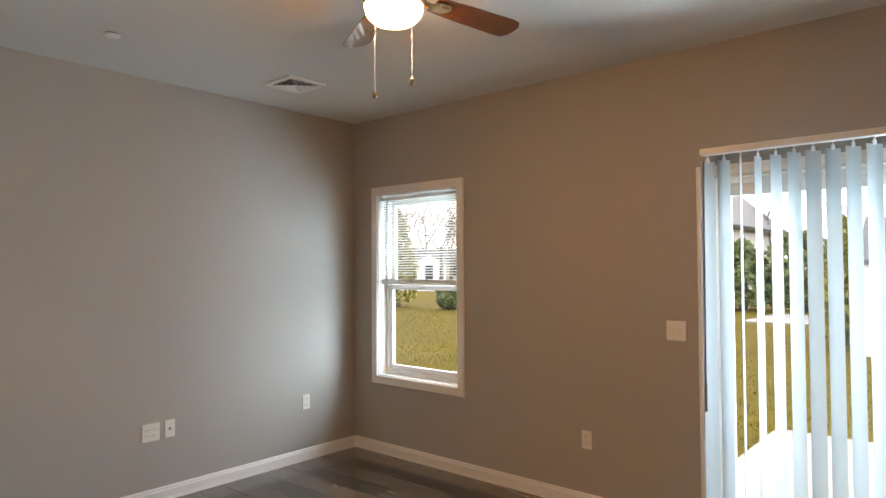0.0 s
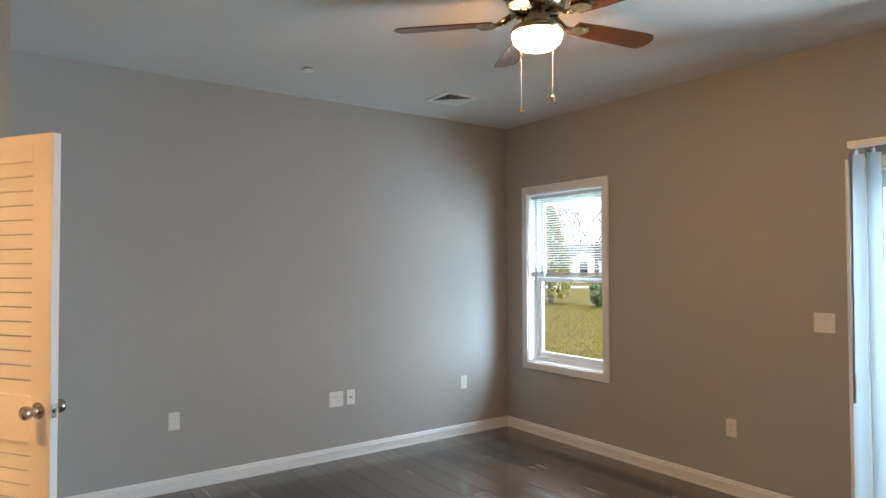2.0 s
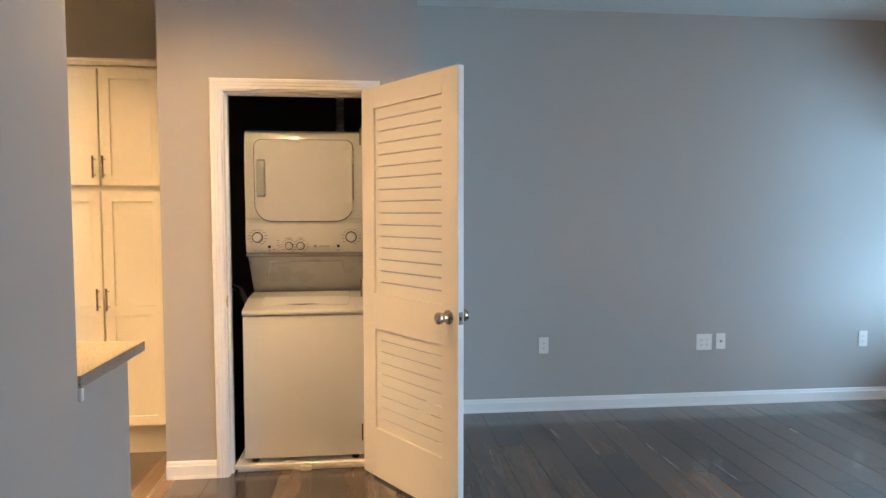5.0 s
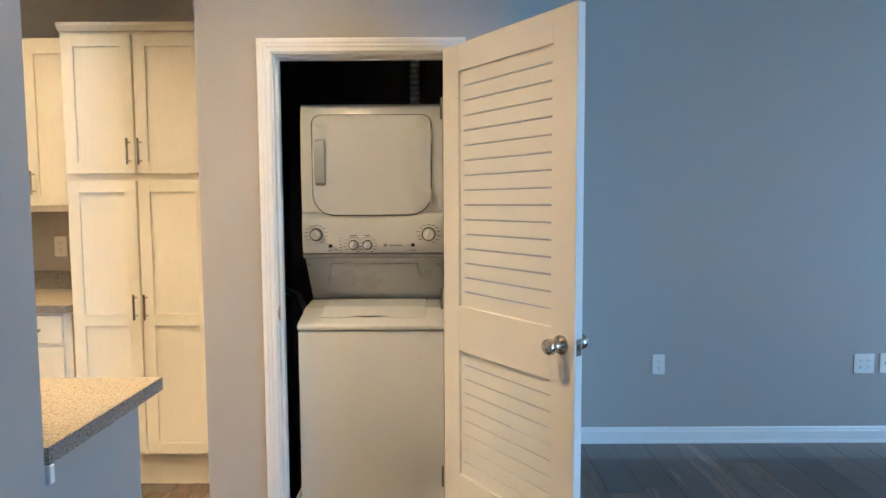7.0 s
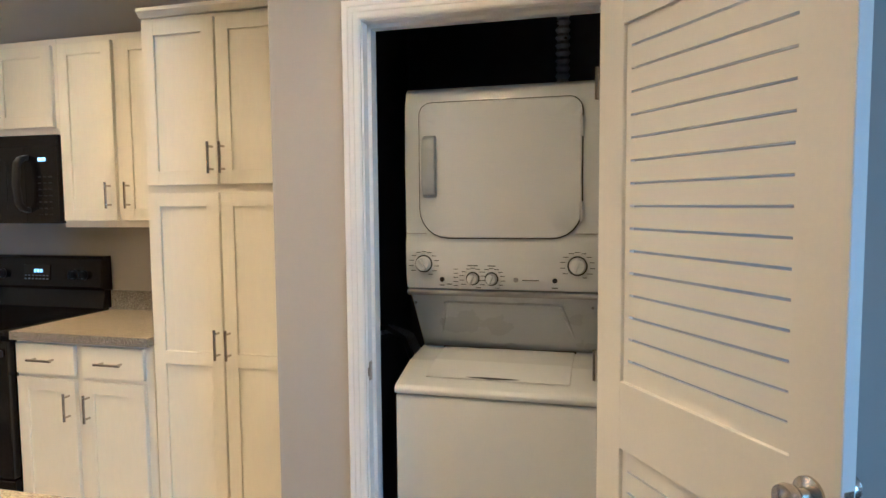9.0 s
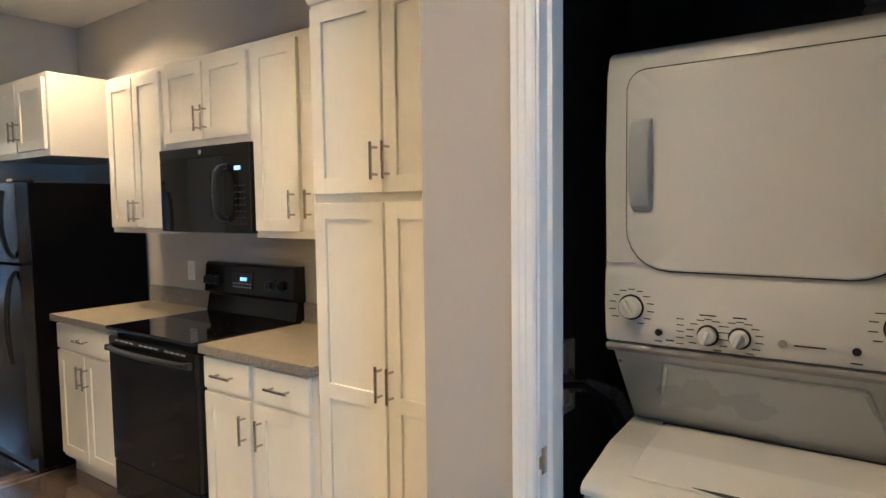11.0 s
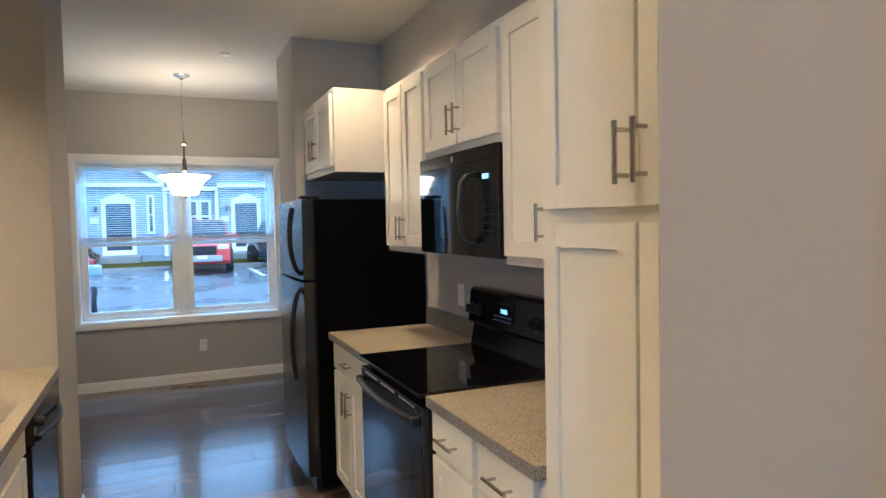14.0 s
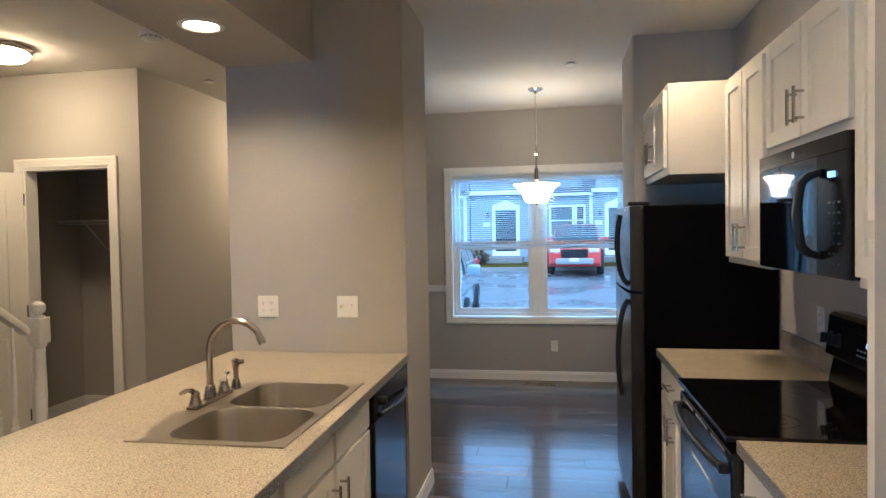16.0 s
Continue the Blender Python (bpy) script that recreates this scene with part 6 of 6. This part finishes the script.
def leaf_crown(shape, count, size, rng):
    """Small leaf clumps scattered in the volume that shape() draws from."""
    verts, faces = [], []
    for _ in range(count):
        c = Vector(shape(rng))
        n = Vector((rng.gauss(0, 1), rng.gauss(0, 1), rng.gauss(0, 1))).normalized()
        s = size * rng.uniform(0.5, 1.4)
        u = n.orthogonal().normalized() * s
        v = n.cross(u).normalized() * s * rng.uniform(0.35, 0.8)
        k = len(verts)
        verts += [tuple(c + u), tuple(c + v), tuple(c - u), tuple(c - v)]
        faces.append((k, k + 1, k + 2, k + 3))
    me = bpy.data.meshes.new("crown")
    me.from_pydata(verts, [], faces)
    return me


def evergreen(label, x, y, z, h, r, material, seed, name="evergreen_tree", column=True, size=0.09, count=2600):
    rng = random.Random(seed)
    ob = thing(name, label, "tree" if h > 1.6 else "shrub", pose(x, y, z))
    part("trunk", tube([(0, 0, 0), (0.02, 0, h * 0.4), (0, 0.02, h * 0.85)], [r * 0.12 + 0.02, r * 0.08 + 0.015, 0.01], 8), BARK, ob)
    lobes = [(rng.uniform(0, 6.283), rng.uniform(0.1, 0.95), rng.uniform(0.75, 1.12)) for _ in range(24)]

    def shape(g):
        q = g.random() ** 0.8
        a = g.uniform(0, 6.283)
        wide = (1 - q) ** 0.55 * min(1, (q + 0.08) * 6) if column else math.sin(math.pi * min(0.98, q * 0.85 + 0.14)) ** 0.6
        bump = 1 + 0.16 * math.sin(3 * a + 9 * q) + 0.10 * math.sin(7 * a - 17 * q)
        rr = r * wide * bump * (0.55 + 0.45 * g.random() ** 0.4)
        return (rr * math.cos(a), rr * math.sin(a), 0.05 * h + 0.95 * h * q + g.gauss(0, 0.03))
    me = leaf_crown(shape, count, size, rng)
    me.materials.append(material)
    new("crown", me).parent = ob
    return ob


def bare_tree(label, x, y, z, h, seed):
    rng = random.Random(seed)
    ob = thing("bare_tree", label, "tree", pose(x, y, z), "bare trees")
    verts, faces = [], []

    def limb(p, d, length, r, depth):
        q = p + d * length
        s = d.orthogonal().normalized()
        t = d.cross(s)
        n = len(verts)
        for base, rr in ((p, r), (q, r * 0.62)):
            for k in range(4):
                a = math.pi / 2 * k
                verts.append(tuple(base + rr * (math.cos(a) * s + math.sin(a) * t)))
        for k in range(4):
            faces.append((n + k, n + (k + 1) % 4, n + 4 + (k + 1) % 4, n + 4 + k))
        if depth:
            for _ in range(3 if depth > 1 else 4):
                nd = (d + 0.55 * Vector((rng.gauss(0, 1), rng.gauss(0, 1), abs(rng.gauss(0.25, 0.6))))).normalized()
                limb(p + d * length * rng.uniform(0.55, 1.0), nd, length * rng.uniform(0.55, 0.8), r * 0.55, depth - 1)
    limb(Vector((0, 0, 0)), Vector((0, 0, 1)), h * 0.33, h * 0.02, 5)
    me = bpy.data.meshes.new("trunk_and_limbs")
    me.from_pydata(verts, [], faces)
    me.materials.append(BARK)
    new("trunk_and_limbs", me).parent = ob
    return ob


evergreen("tall yellow-green columnar evergreen beside the shed", 16.4, 2.55, -0.2, 2.75, 0.62, GOLDLEAF, 1)
evergreen("golden-green conifer on the lawn", 20.3, 20.2, -0.2, 4.3, 1.0, GOLDLEAF, 2, size=0.12)
evergreen("low green bush on the lawn", 20.2, 17.1, -0.2, 1.15, 0.5, EVERGREEN, 3, column=False, size=0.10)
for k, (x, y, h, r) in enumerate(((27.5, 5.6, 3.0, 1.5), (27.0, 7.6, 2.7, 1.4), (28.5, 3.9, 2.2, 1.2), (29.5, 2.4, 2.5, 1.3), (30, 0.4, 2.2, 1.5), (31, -2.0, 2.6, 1.6))):
    evergreen("rounded green evergreen along the lane", x, y, -0.2, h, r, EVERGREEN, 10 + k, column=k % 2 == 1, size=0.15, count=2000)
for k, (x, y, h) in enumerate(((20.6, 7.0, 1.15), (21.2, 8.0, 1.2), (21.8, 9.0, 1.2))):
    evergreen("brown dry hedge shrub before the building", x, y, -0.2, h, 0.62, DRYLEAF if k else GOLDLEAF, 30 + k, "hedge_shrub", False, 0.07, 1500)
for k, (x, y, h) in enumerate(((48, 17.5, 10), (52, 12, 9), (58, 9, 11), (60, 4, 9), (56, 1.0, 8), (55, 55, 13), (60, 52, 14), (50, 42, 11), (62, 47, 13), (48, 48, 12), (56, 44, 12), (66, 60, 15), (45, 36, 9))):
    bare_tree("tall leafless winter tree far off", x, y, -0.3, h, 50 + k)


def siding_wall(y0, y1, z0, z1, x, step=0.11, face=1):
    """Lapped boards on a wall in the plane x, facing +x (face 1) or -x."""
    verts, faces = [], []
    z = z0
    while z < z1 - 0.01:
        t = min(z + step, z1)
        n = len(verts)
        verts += [(x + face * 0.018, y0, z), (x + face * 0.018, y1, z), (x + face * 0.002, y1, t), (x + face * 0.002, y0, t), (x, y0, z), (x, y1, z)]
        faces += [(n, n + 1, n + 2, n + 3), (n + 4, n + 5, n + 1, n)]
        z = t
    bm = bmesh.new()
    me = bpy.data.meshes.new("tmp")
    me.from_pydata(verts, [], faces)
    bm.from_mesh(me)
    bpy.data.meshes.remove(me)
    return bm


def far_window(parent, y0, y1, z0, z1, x, face=1, muntin=True):
    w = part("window", cut_block(min(x, x + face * 0.07), max(x, x + face * 0.07), y0, y1, z0, z1, [(x - 1, x + 1, y0 + 0.09, y1 - 0.09, z0 + 0.09, z1 - 0.09)]), VINYL, parent)
    part("pane", bm_box(min(x + face * 0.02, x + face * 0.03), y0 + 0.09, z0 + 0.09, max(x + face * 0.02, x + face * 0.03), y1 - 0.09, z1 - 0.09), DARKGLASS, w)
    if muntin:
        zm, xm = (z0 + z1) / 2, x + face * 0.045
        part("meeting_rail", bm_box(xm - 0.01, y0 + 0.09, zm - 0.03, xm + 0.01, y1 - 0.09, zm + 0.03), VINYL, w)


def townhouse(y0, mirror):
    """One unit of the row across the parking lot: door with a pediment, window bay, porch roof."""
    ob = thing("townhouse", "blue-grey sided townhouse unit with a white-framed front door", "house", pose(-30, y0, 0.12), "townhouses")
    s = -1 if mirror else 1

    def span(a, b):
        return (s * a, s * b) if s > 0 else (s * b, s * a)
    L = span(-1.6, 4.0)
    part("wall", cut_block(-8, 0, L[0], L[1], 0, 5.9), SIDING_BLUE, ob)
    part("siding", siding_wall(L[0], L[1], 0.25, 5.9, 0.001), SIDING_BLUE, ob, "lapped blue-grey siding boards")
    part("roof", prism([(-8.5, 5.9), (0.5, 5.9), (0.5, 6.02), (-4, 8.6), (-8.5, 6.02)], "y", L[0], L[1]), SHINGLE, ob)
    a, b = span(-0.60, 0.60)
    d = part("door", bm_box(0.02, span(-0.46, 0.46)[0], 0.33, 0.06, span(-0.46, 0.46)[1], 2.38, 0.004, 1), DOORBLUE, ob, "dark front door behind a storm door")
    part("frame", joined(bm_box(0.02, -0.62, 0.30, 0.11, -0.47, 2.50), bm_box(0.02, 0.47, 0.30, 0.11, 0.62, 2.50), bm_box(0.02, -0.62, 2.395, 0.115, 0.62, 2.54), bm_box(0.022, -0.47, 0.30, 0.1, 0.47, 0.50), prism([(-0.66, 2.54), (0.66, 2.54), (0.0, 2.84)], "x", 0.02, 0.13)), VINYL, d, "white frame with a small pediment")
    part("step", bm_box(0.02, -0.8, 0.0, 1.2, 0.8, 0.28, 0.02, 1), CONCRETE, ob)
    sg = span(-1.05, -0.72)
    part("house_sign", prism(rounded(sg[0], 1.62, sg[1], 1.84, 0.08, 4), "x", 0.03, 0.05), PAPERWHITE, ob)
    part("sconce", bm_box(0.02, span(-0.88, -0.76)[0], 2.05, 0.16, span(-0.88, -0.76)[1], 2.30, 0.02, 1), BLACKPLASTIC, ob)
    q = span(1.05, 1.35)
    far_window(ob, q[0], q[1], 1.15, 2.75, 0.02)
    q = span(1.95, 3.05)
    far_window(ob, q[0], q[1], 1.15, 2.55, 0.02)
    q = span(2.95, 3.35)
    for z0 in (1.15,):
        q = span(3.08, 3.55)
        far_window(ob, q[0], q[1], z0, 2.55, 0.02)
    q = span(1.2, 3.6)
    far_window(ob, q[0] + 0.4, q[1] - 0.6, 3.95, 5.2, 0.02)
    q = span(-1.6, 1.75)
    part("porch_fascia", bm_box(0.02, q[0], 3.08, 0.30, q[1], 3.24), VINYL, ob, "white eave board over the entrance")
    q = span(1.75, 3.8)
    part("bay_fascia", bm_box(0.02, q[0], 2.95, 0.34, q[1], 3.08), VINYL, ob)
    part("bay_roof", bm_box(0.02, q[0], 3.081, 0.34, q[1], 3.30), SHINGLE, ob)
    q = span(1.68, 1.82)
    part("corner_board", joined(bm_box(0.02, q[0], 0.2, 0.10, q[1], 3.08), bm_box(0.02, span(3.72, 3.86)[0], 0.2, 0.10, span(3.72, 3.86)[1], 3.08)), VINYL, ob)
    # gable rake over the entrance
    rake = prism([(-0.06, -0.10), (-0.06, 0.10), (2.7, 0.10), (2.7, -0.10)], "x", 0.02, 0.32)
    part("rake_board", moved(rake, pose(0, span(1.72, 1.72)[0], 3.25, (180 - 35 if s > 0 else 35), 0, 0)), VINYL, ob, "white sloping rake board")


for y0, mirror in ((-10.1, False), (-4.6, False), (1.05, False), (6.05, False), (11.6, False)):
    townhouse(y0, mirror)
for x, y in ((-28.3, -0.35), (-28.4, 4.4)):
    evergreen("low brown shrub mound before the townhouse", x, y, 0.12, 0.75, 0.75, DRYLEAF, 70 + int(y), "dry_shrub", False, 0.08, 900)


def building():
    ob = thing("apartment_building", "white-sided apartment building with a gable roof", "house", pose(41, 12.6, -0.6))
    part("wall", prism([(0, 0), (13, 0), (13, 4.8), (6.5, 10.6), (0, 4.8)], "x", 0, 14), SIDING_WHITE, ob)
    part("siding", siding_wall(0, 13, 0.4, 4.8, -0.001, 0.13, -1), SIDING_WHITE, ob, "lapped white siding boards")
    part("roof", joined(prism([(-0.5, 4.5), (6.5, 10.75), (6.5, 11.05), (-0.62, 4.7)], "x", -0.4, 14.4), prism([(13.5, 4.5), (6.5, 10.75), (6.5, 11.05), (13.62, 4.7)], "x", -0.4, 14.4)), SHINGLE, ob)
    for z in (1.0, 3.9):
        for y in (1.6, 4.6, 8.0):
            far_window(ob, y, y + 1.1, z, z + 1.6, 0.0, -1)


building()


def shed():
    ob = thing("garden_shed", "small pale-sided garden shed with a grey shingle roof", "shed", pose(14.6, 1.95, -0.2))
    part("wall", cut_block(0, 2.4, -3.2, 0, 0, 1.78), SIDING_WHITE, ob)
    part("siding", siding_wall(-3.2, 0, 0.05, 1.78, -0.001, 0.10, -1), SIDING_WHITE, ob, "lapped pale siding boards")
    part("roof", prism([(-0.15, 1.74), (1.2, 2.62), (2.55, 1.74), (2.55, 1.84), (1.2, 2.74), (-0.15, 1.84)], "y", -3.35, 0.12), SHINGLE, ob)
    part("corner_board", bm_box(-0.03, -0.10, 0.0, -0.002, 0.012, 1.76), VINYL, ob)


shed()


def far_house(x, y, turn):
    ob = thing("far_house", "white far-off house with a gabled porch", "house", pose(x, y, -0.4, 0, 0, turn), "far houses")
    part("wall", prism([(-6, 0), (6, 0), (6, 2.6), (-6, 2.6)], "y", 0, 8), SIDING_WHITE, ob)
    part("roof", prism([(-0.4, 2.55), (4, 4.6), (8.4, 2.55)], "x", -6.3, 6.3), SHINGLE, ob)
    part("porch_gable", prism([(-2.2, 0.3), (-2.2, 2.3), (0, 3.5), (2.2, 2.3), (2.2, 0.3)], "y", -1.2, -0.01), VINYL, ob, "white porch gable")
    for a in (-4.6, 2.9):
        w = part("window", bm_box(a, -0.06, 0.9, a + 1.5, -0.005, 2.1), DARKGLASS, ob)
    part("door", bm_box(-0.5, -1.26, 0.35, 0.5, -1.205, 2.2), DOORBLUE, ob)


far_house(62, 56, -44)
far_house(72, 42, -40)


def car(label, m, paint, suv=True, front_lamps=True):
    """A parked car, nose towards +x, wheels on z = 0."""
    ob = thing("parked_car", label, "car", m, "parked cars")
    L, W = (4.75, 0.93) if suv else (4.5, 0.88)
    belt, roof = (1.10, 1.76) if suv else (0.95, 1.45)
    lower = [(-L / 2, 0.45), (-L / 2 + 0.05, 0.95), (-L / 2 + 0.12, belt), (0.75, belt), (1.9, belt - 0.06), (L / 2 - 0.10, belt - 0.16), (L / 2, 0.80), (L / 2 - 0.02, 0.42), (L / 2 - 0.2, 0.30), (-L / 2 + 0.2, 0.30)]
    body = prism(lower, "y", -W, W)
    for v in body.verts:
        f = max(0, abs(v.co.x) - 1.7) / 0.7
        v.co.y *= 1 - 0.10 * min(1, f) ** 2
    bmesh.ops.bevel(body, geom=body.edges[:], offset=0.06, segments=3, profile=0.6, affect="EDGES")
    part("body", body, paint, ob, smooth=True)
    top = [(-L / 2 + 0.18, belt - 0.02), (-L / 2 + 0.42, roof - 0.06), (-L / 2 + 0.7, roof), (0.1, roof), (0.40, roof - 0.05), (1.15, belt - 0.02)]
    cab = prism(top, "y", -W + 0.06, W - 0.06)
    for v in cab.verts:
        v.co.y *= 1 - 0.20 * max(0, (v.co.z - belt) / (roof - belt))
    bmesh.ops.bevel(cab, geom=cab.edges[:], offset=0.05, segments=2, profile=0.6, affect="EDGES")
    part("cabin", cab, paint, ob, smooth=True)
    # windscreen and side glass set slightly proud
    zr = roof - 0.10
    ws = bmesh.new()
    vs = [ws.verts.new(p) for p in ((1.10, -W + 0.14, belt + 0.03), (1.10, W - 0.14, belt + 0.03), (0.47, W - 0.26, zr + 0.01), (0.47, -W + 0.26, zr + 0.01))]
    ws.faces.new(vs)
    ext = bmesh.ops.extrude_face_region(ws, geom=ws.faces[:])
    for e in ext["geom"]:
        if isinstance(e, bmesh.types.BMVert):
            e.co += Vector((0.05, 0, 0.035))
    bmesh.ops.recalc_face_normals(ws, faces=ws.faces)
    part("windscreen", ws, DARKGLASS, ob)
    for sy in (-1, 1):
        for a, b in ((-L / 2 + 0.55, -0.75), (-0.68, 0.20), (0.27, 0.85)):
            k = min(b, 0.35) if b > 0.3 else b
            bm = bmesh.new()
            lo, hi = sy * (W - 0.052), sy * ((W - 0.06) * 0.83 + 0.008)
            quad = [bm.verts.new(p) for p in ((a, lo, belt + 0.05), (b, lo, belt + 0.05), (k, hi, zr), (a + 0.04, hi, zr))]
            bm.faces.new(quad)
            e2 = bmesh.ops.extrude_face_region(bm, geom=bm.faces[:])
            for e in e2["geom"]:
                if isinstance(e, bmesh.types.BMVert):
                    e.co.y += sy * 0.012
            bmesh.ops.recalc_face_normals(bm, faces=bm.faces)
            part("side_window", bm, DARKGLASS, ob)
        part("mirror", bm_box(0.72, sy * (W - 0.02), belt + 0.02, 0.90, sy * (W + 0.20), belt + 0.20, 0.04, 2), paint, ob, smooth=True)
        part("headlight", bm_box(L / 2 - 0.16, sy * 0.48, 0.80, L / 2 + 0.015, sy * 0.80, 0.94, 0.03, 2), LAMPGLASS, ob, smooth=True)
        part("tail_light", bm_box(-L / 2 - 0.01, sy * 0.62, 0.85, -L / 2 + 0.14, sy * 0.86, 1.12, 0.03, 2), TAIL, ob, smooth=True)
        for wx in (-L / 2 + 0.95, L / 2 - 0.95):
            r = 0.39 if suv else 0.33
            wheel = part("wheel", moved(lathe([(r * 0.55, -0.12), (r * 0.95, -0.12), (r, -0.09), (r, 0.09), (r * 0.95, 0.12), (r * 0.55, 0.12)], 28), pose(wx, sy * (W - 0.09), r, 90)), TYRE, ob, "black rubber tyre", True)
            part("rim", moved(lathe([(r * 0.6, 0.0), (r * 0.6, 0.125), (r * 0.5, 0.11), (r * 0.15, 0.13), (0.002, 0.13)], 20), pose(wx, sy * (W - 0.09), r, -90 * sy)), STEEL, wheel, smooth=True)
    part("grille", prism(rounded(-0.44, 0.62, 0.44, 0.90, 0.05, 3), "x", L / 2 - 0.06, L / 2 + 0.014), BLACKPLASTIC, ob)
    part("bumper", bm_box(L / 2 - 0.12, -0.62, 0.40, L / 2 + 0.06, 0.62, 0.60, 0.04, 2), MIDGREY if suv else paint, ob, smooth=True)
    part("licence_plate", bm_box(L / 2 + 0.061, -0.15, 0.50, L / 2 + 0.068, 0.15, 0.60), PAPERWHITE, ob)
    part("rear_plate", bm_box(-L / 2 - 0.02, -0.15, 0.70, -L / 2 + 0.01, 0.15, 0.80), PAPERWHITE, ob)
    return ob


car("red sport utility vehicle parked nose out on wet asphalt", pose(-24.9, 4.02, 0.0, 0, 0, -4), mat("red_car_paint", (0.50, 0.05, 0.04), rough=0.2, coat=0.8, vary=0.05))
car("dark blue sport utility vehicle parked on wet asphalt", pose(-25.6, 6.95, 0.0, 0, 0, 188), mat("dark_blue_car_paint", (0.03, 0.05, 0.085), rough=0.2, coat=0.8, vary=0.05))
car("silver blue sedan parked near the dining window", pose(-12.2, 0.86, -0.15, 0, 0, 3), mat("silver_blue_car_paint", (0.28, 0.36, 0.42), rough=0.2, coat=0.8, vary=0.05), False)

# ---- floor planks, last ----
def floor_planks():
    wide, long_, gap = 0.178, 1.22, 0.0016
    shared = {}
    loose = bmesh.new()
    rng = random.Random(7)
    floor_ob = bpy.data.objects["floor"]
    singles = 0
    i = 0
    x = WEST - 0.05
    verts, faces = [], []
    while x < EAST + 0.05:
        y = SOUTH - 0.05 - rng.random() * long_
        while y < 4.52:
            a, b = max(y, SOUTH - 0.05), min(y + long_, 4.52)
            if b - a > 0.03:
                near = (x > -0.3 and a > 0.9) or (x < -4.6 and a > 1.4) or (-1.9 < x < -1.0 and a > 2.0)
                if near and singles < 298:
                    key = round(b - a, 3)
                    if key not in shared:
                        bm = bm_box(0, 0, -0.010, wide - gap, b - a - gap, 0.0)
                        bmesh.ops.bevel(bm, geom=[e for e in bm.edges if all(v.co.z > -0.001 for v in e.verts)], offset=0.0012, segments=1, affect="EDGES")
                        me = bpy.data.meshes.new("plank")
                        bm.to_mesh(me)
                        bm.free()
                        me.materials.append(PLANK)
                        shared[key] = me
                    ob = new("plank", shared[key])
                    ob.location = (x, a, 0)
                    ob.parent = floor_ob
                    singles += 1
                else:
                    n = len(verts)
                    x1, y1 = x + wide - gap, b - gap
                    verts += [(x, a, -0.010), (x1, a, -0.010), (x1, y1, -0.010), (x, y1, -0.010), (x, a, 0), (x1, a, 0), (x1, y1, 0), (x, y1, 0)]
                    faces += [tuple(n + q for q in f) for f in ((4, 5, 6, 7), (0, 1, 5, 4), (1, 2, 6, 5), (2, 3, 7, 6), (3, 0, 4, 7))]
            y += long_
        x += wide
    me = bpy.data.meshes.new("plank_rest")
    me.from_pydata(verts, [], faces)
    me.materials.append(PLANK)
    rest = new("plank_rest", me)
    rest.parent = floor_ob
    tagged(rest, kind="stuff")


floor_planks()
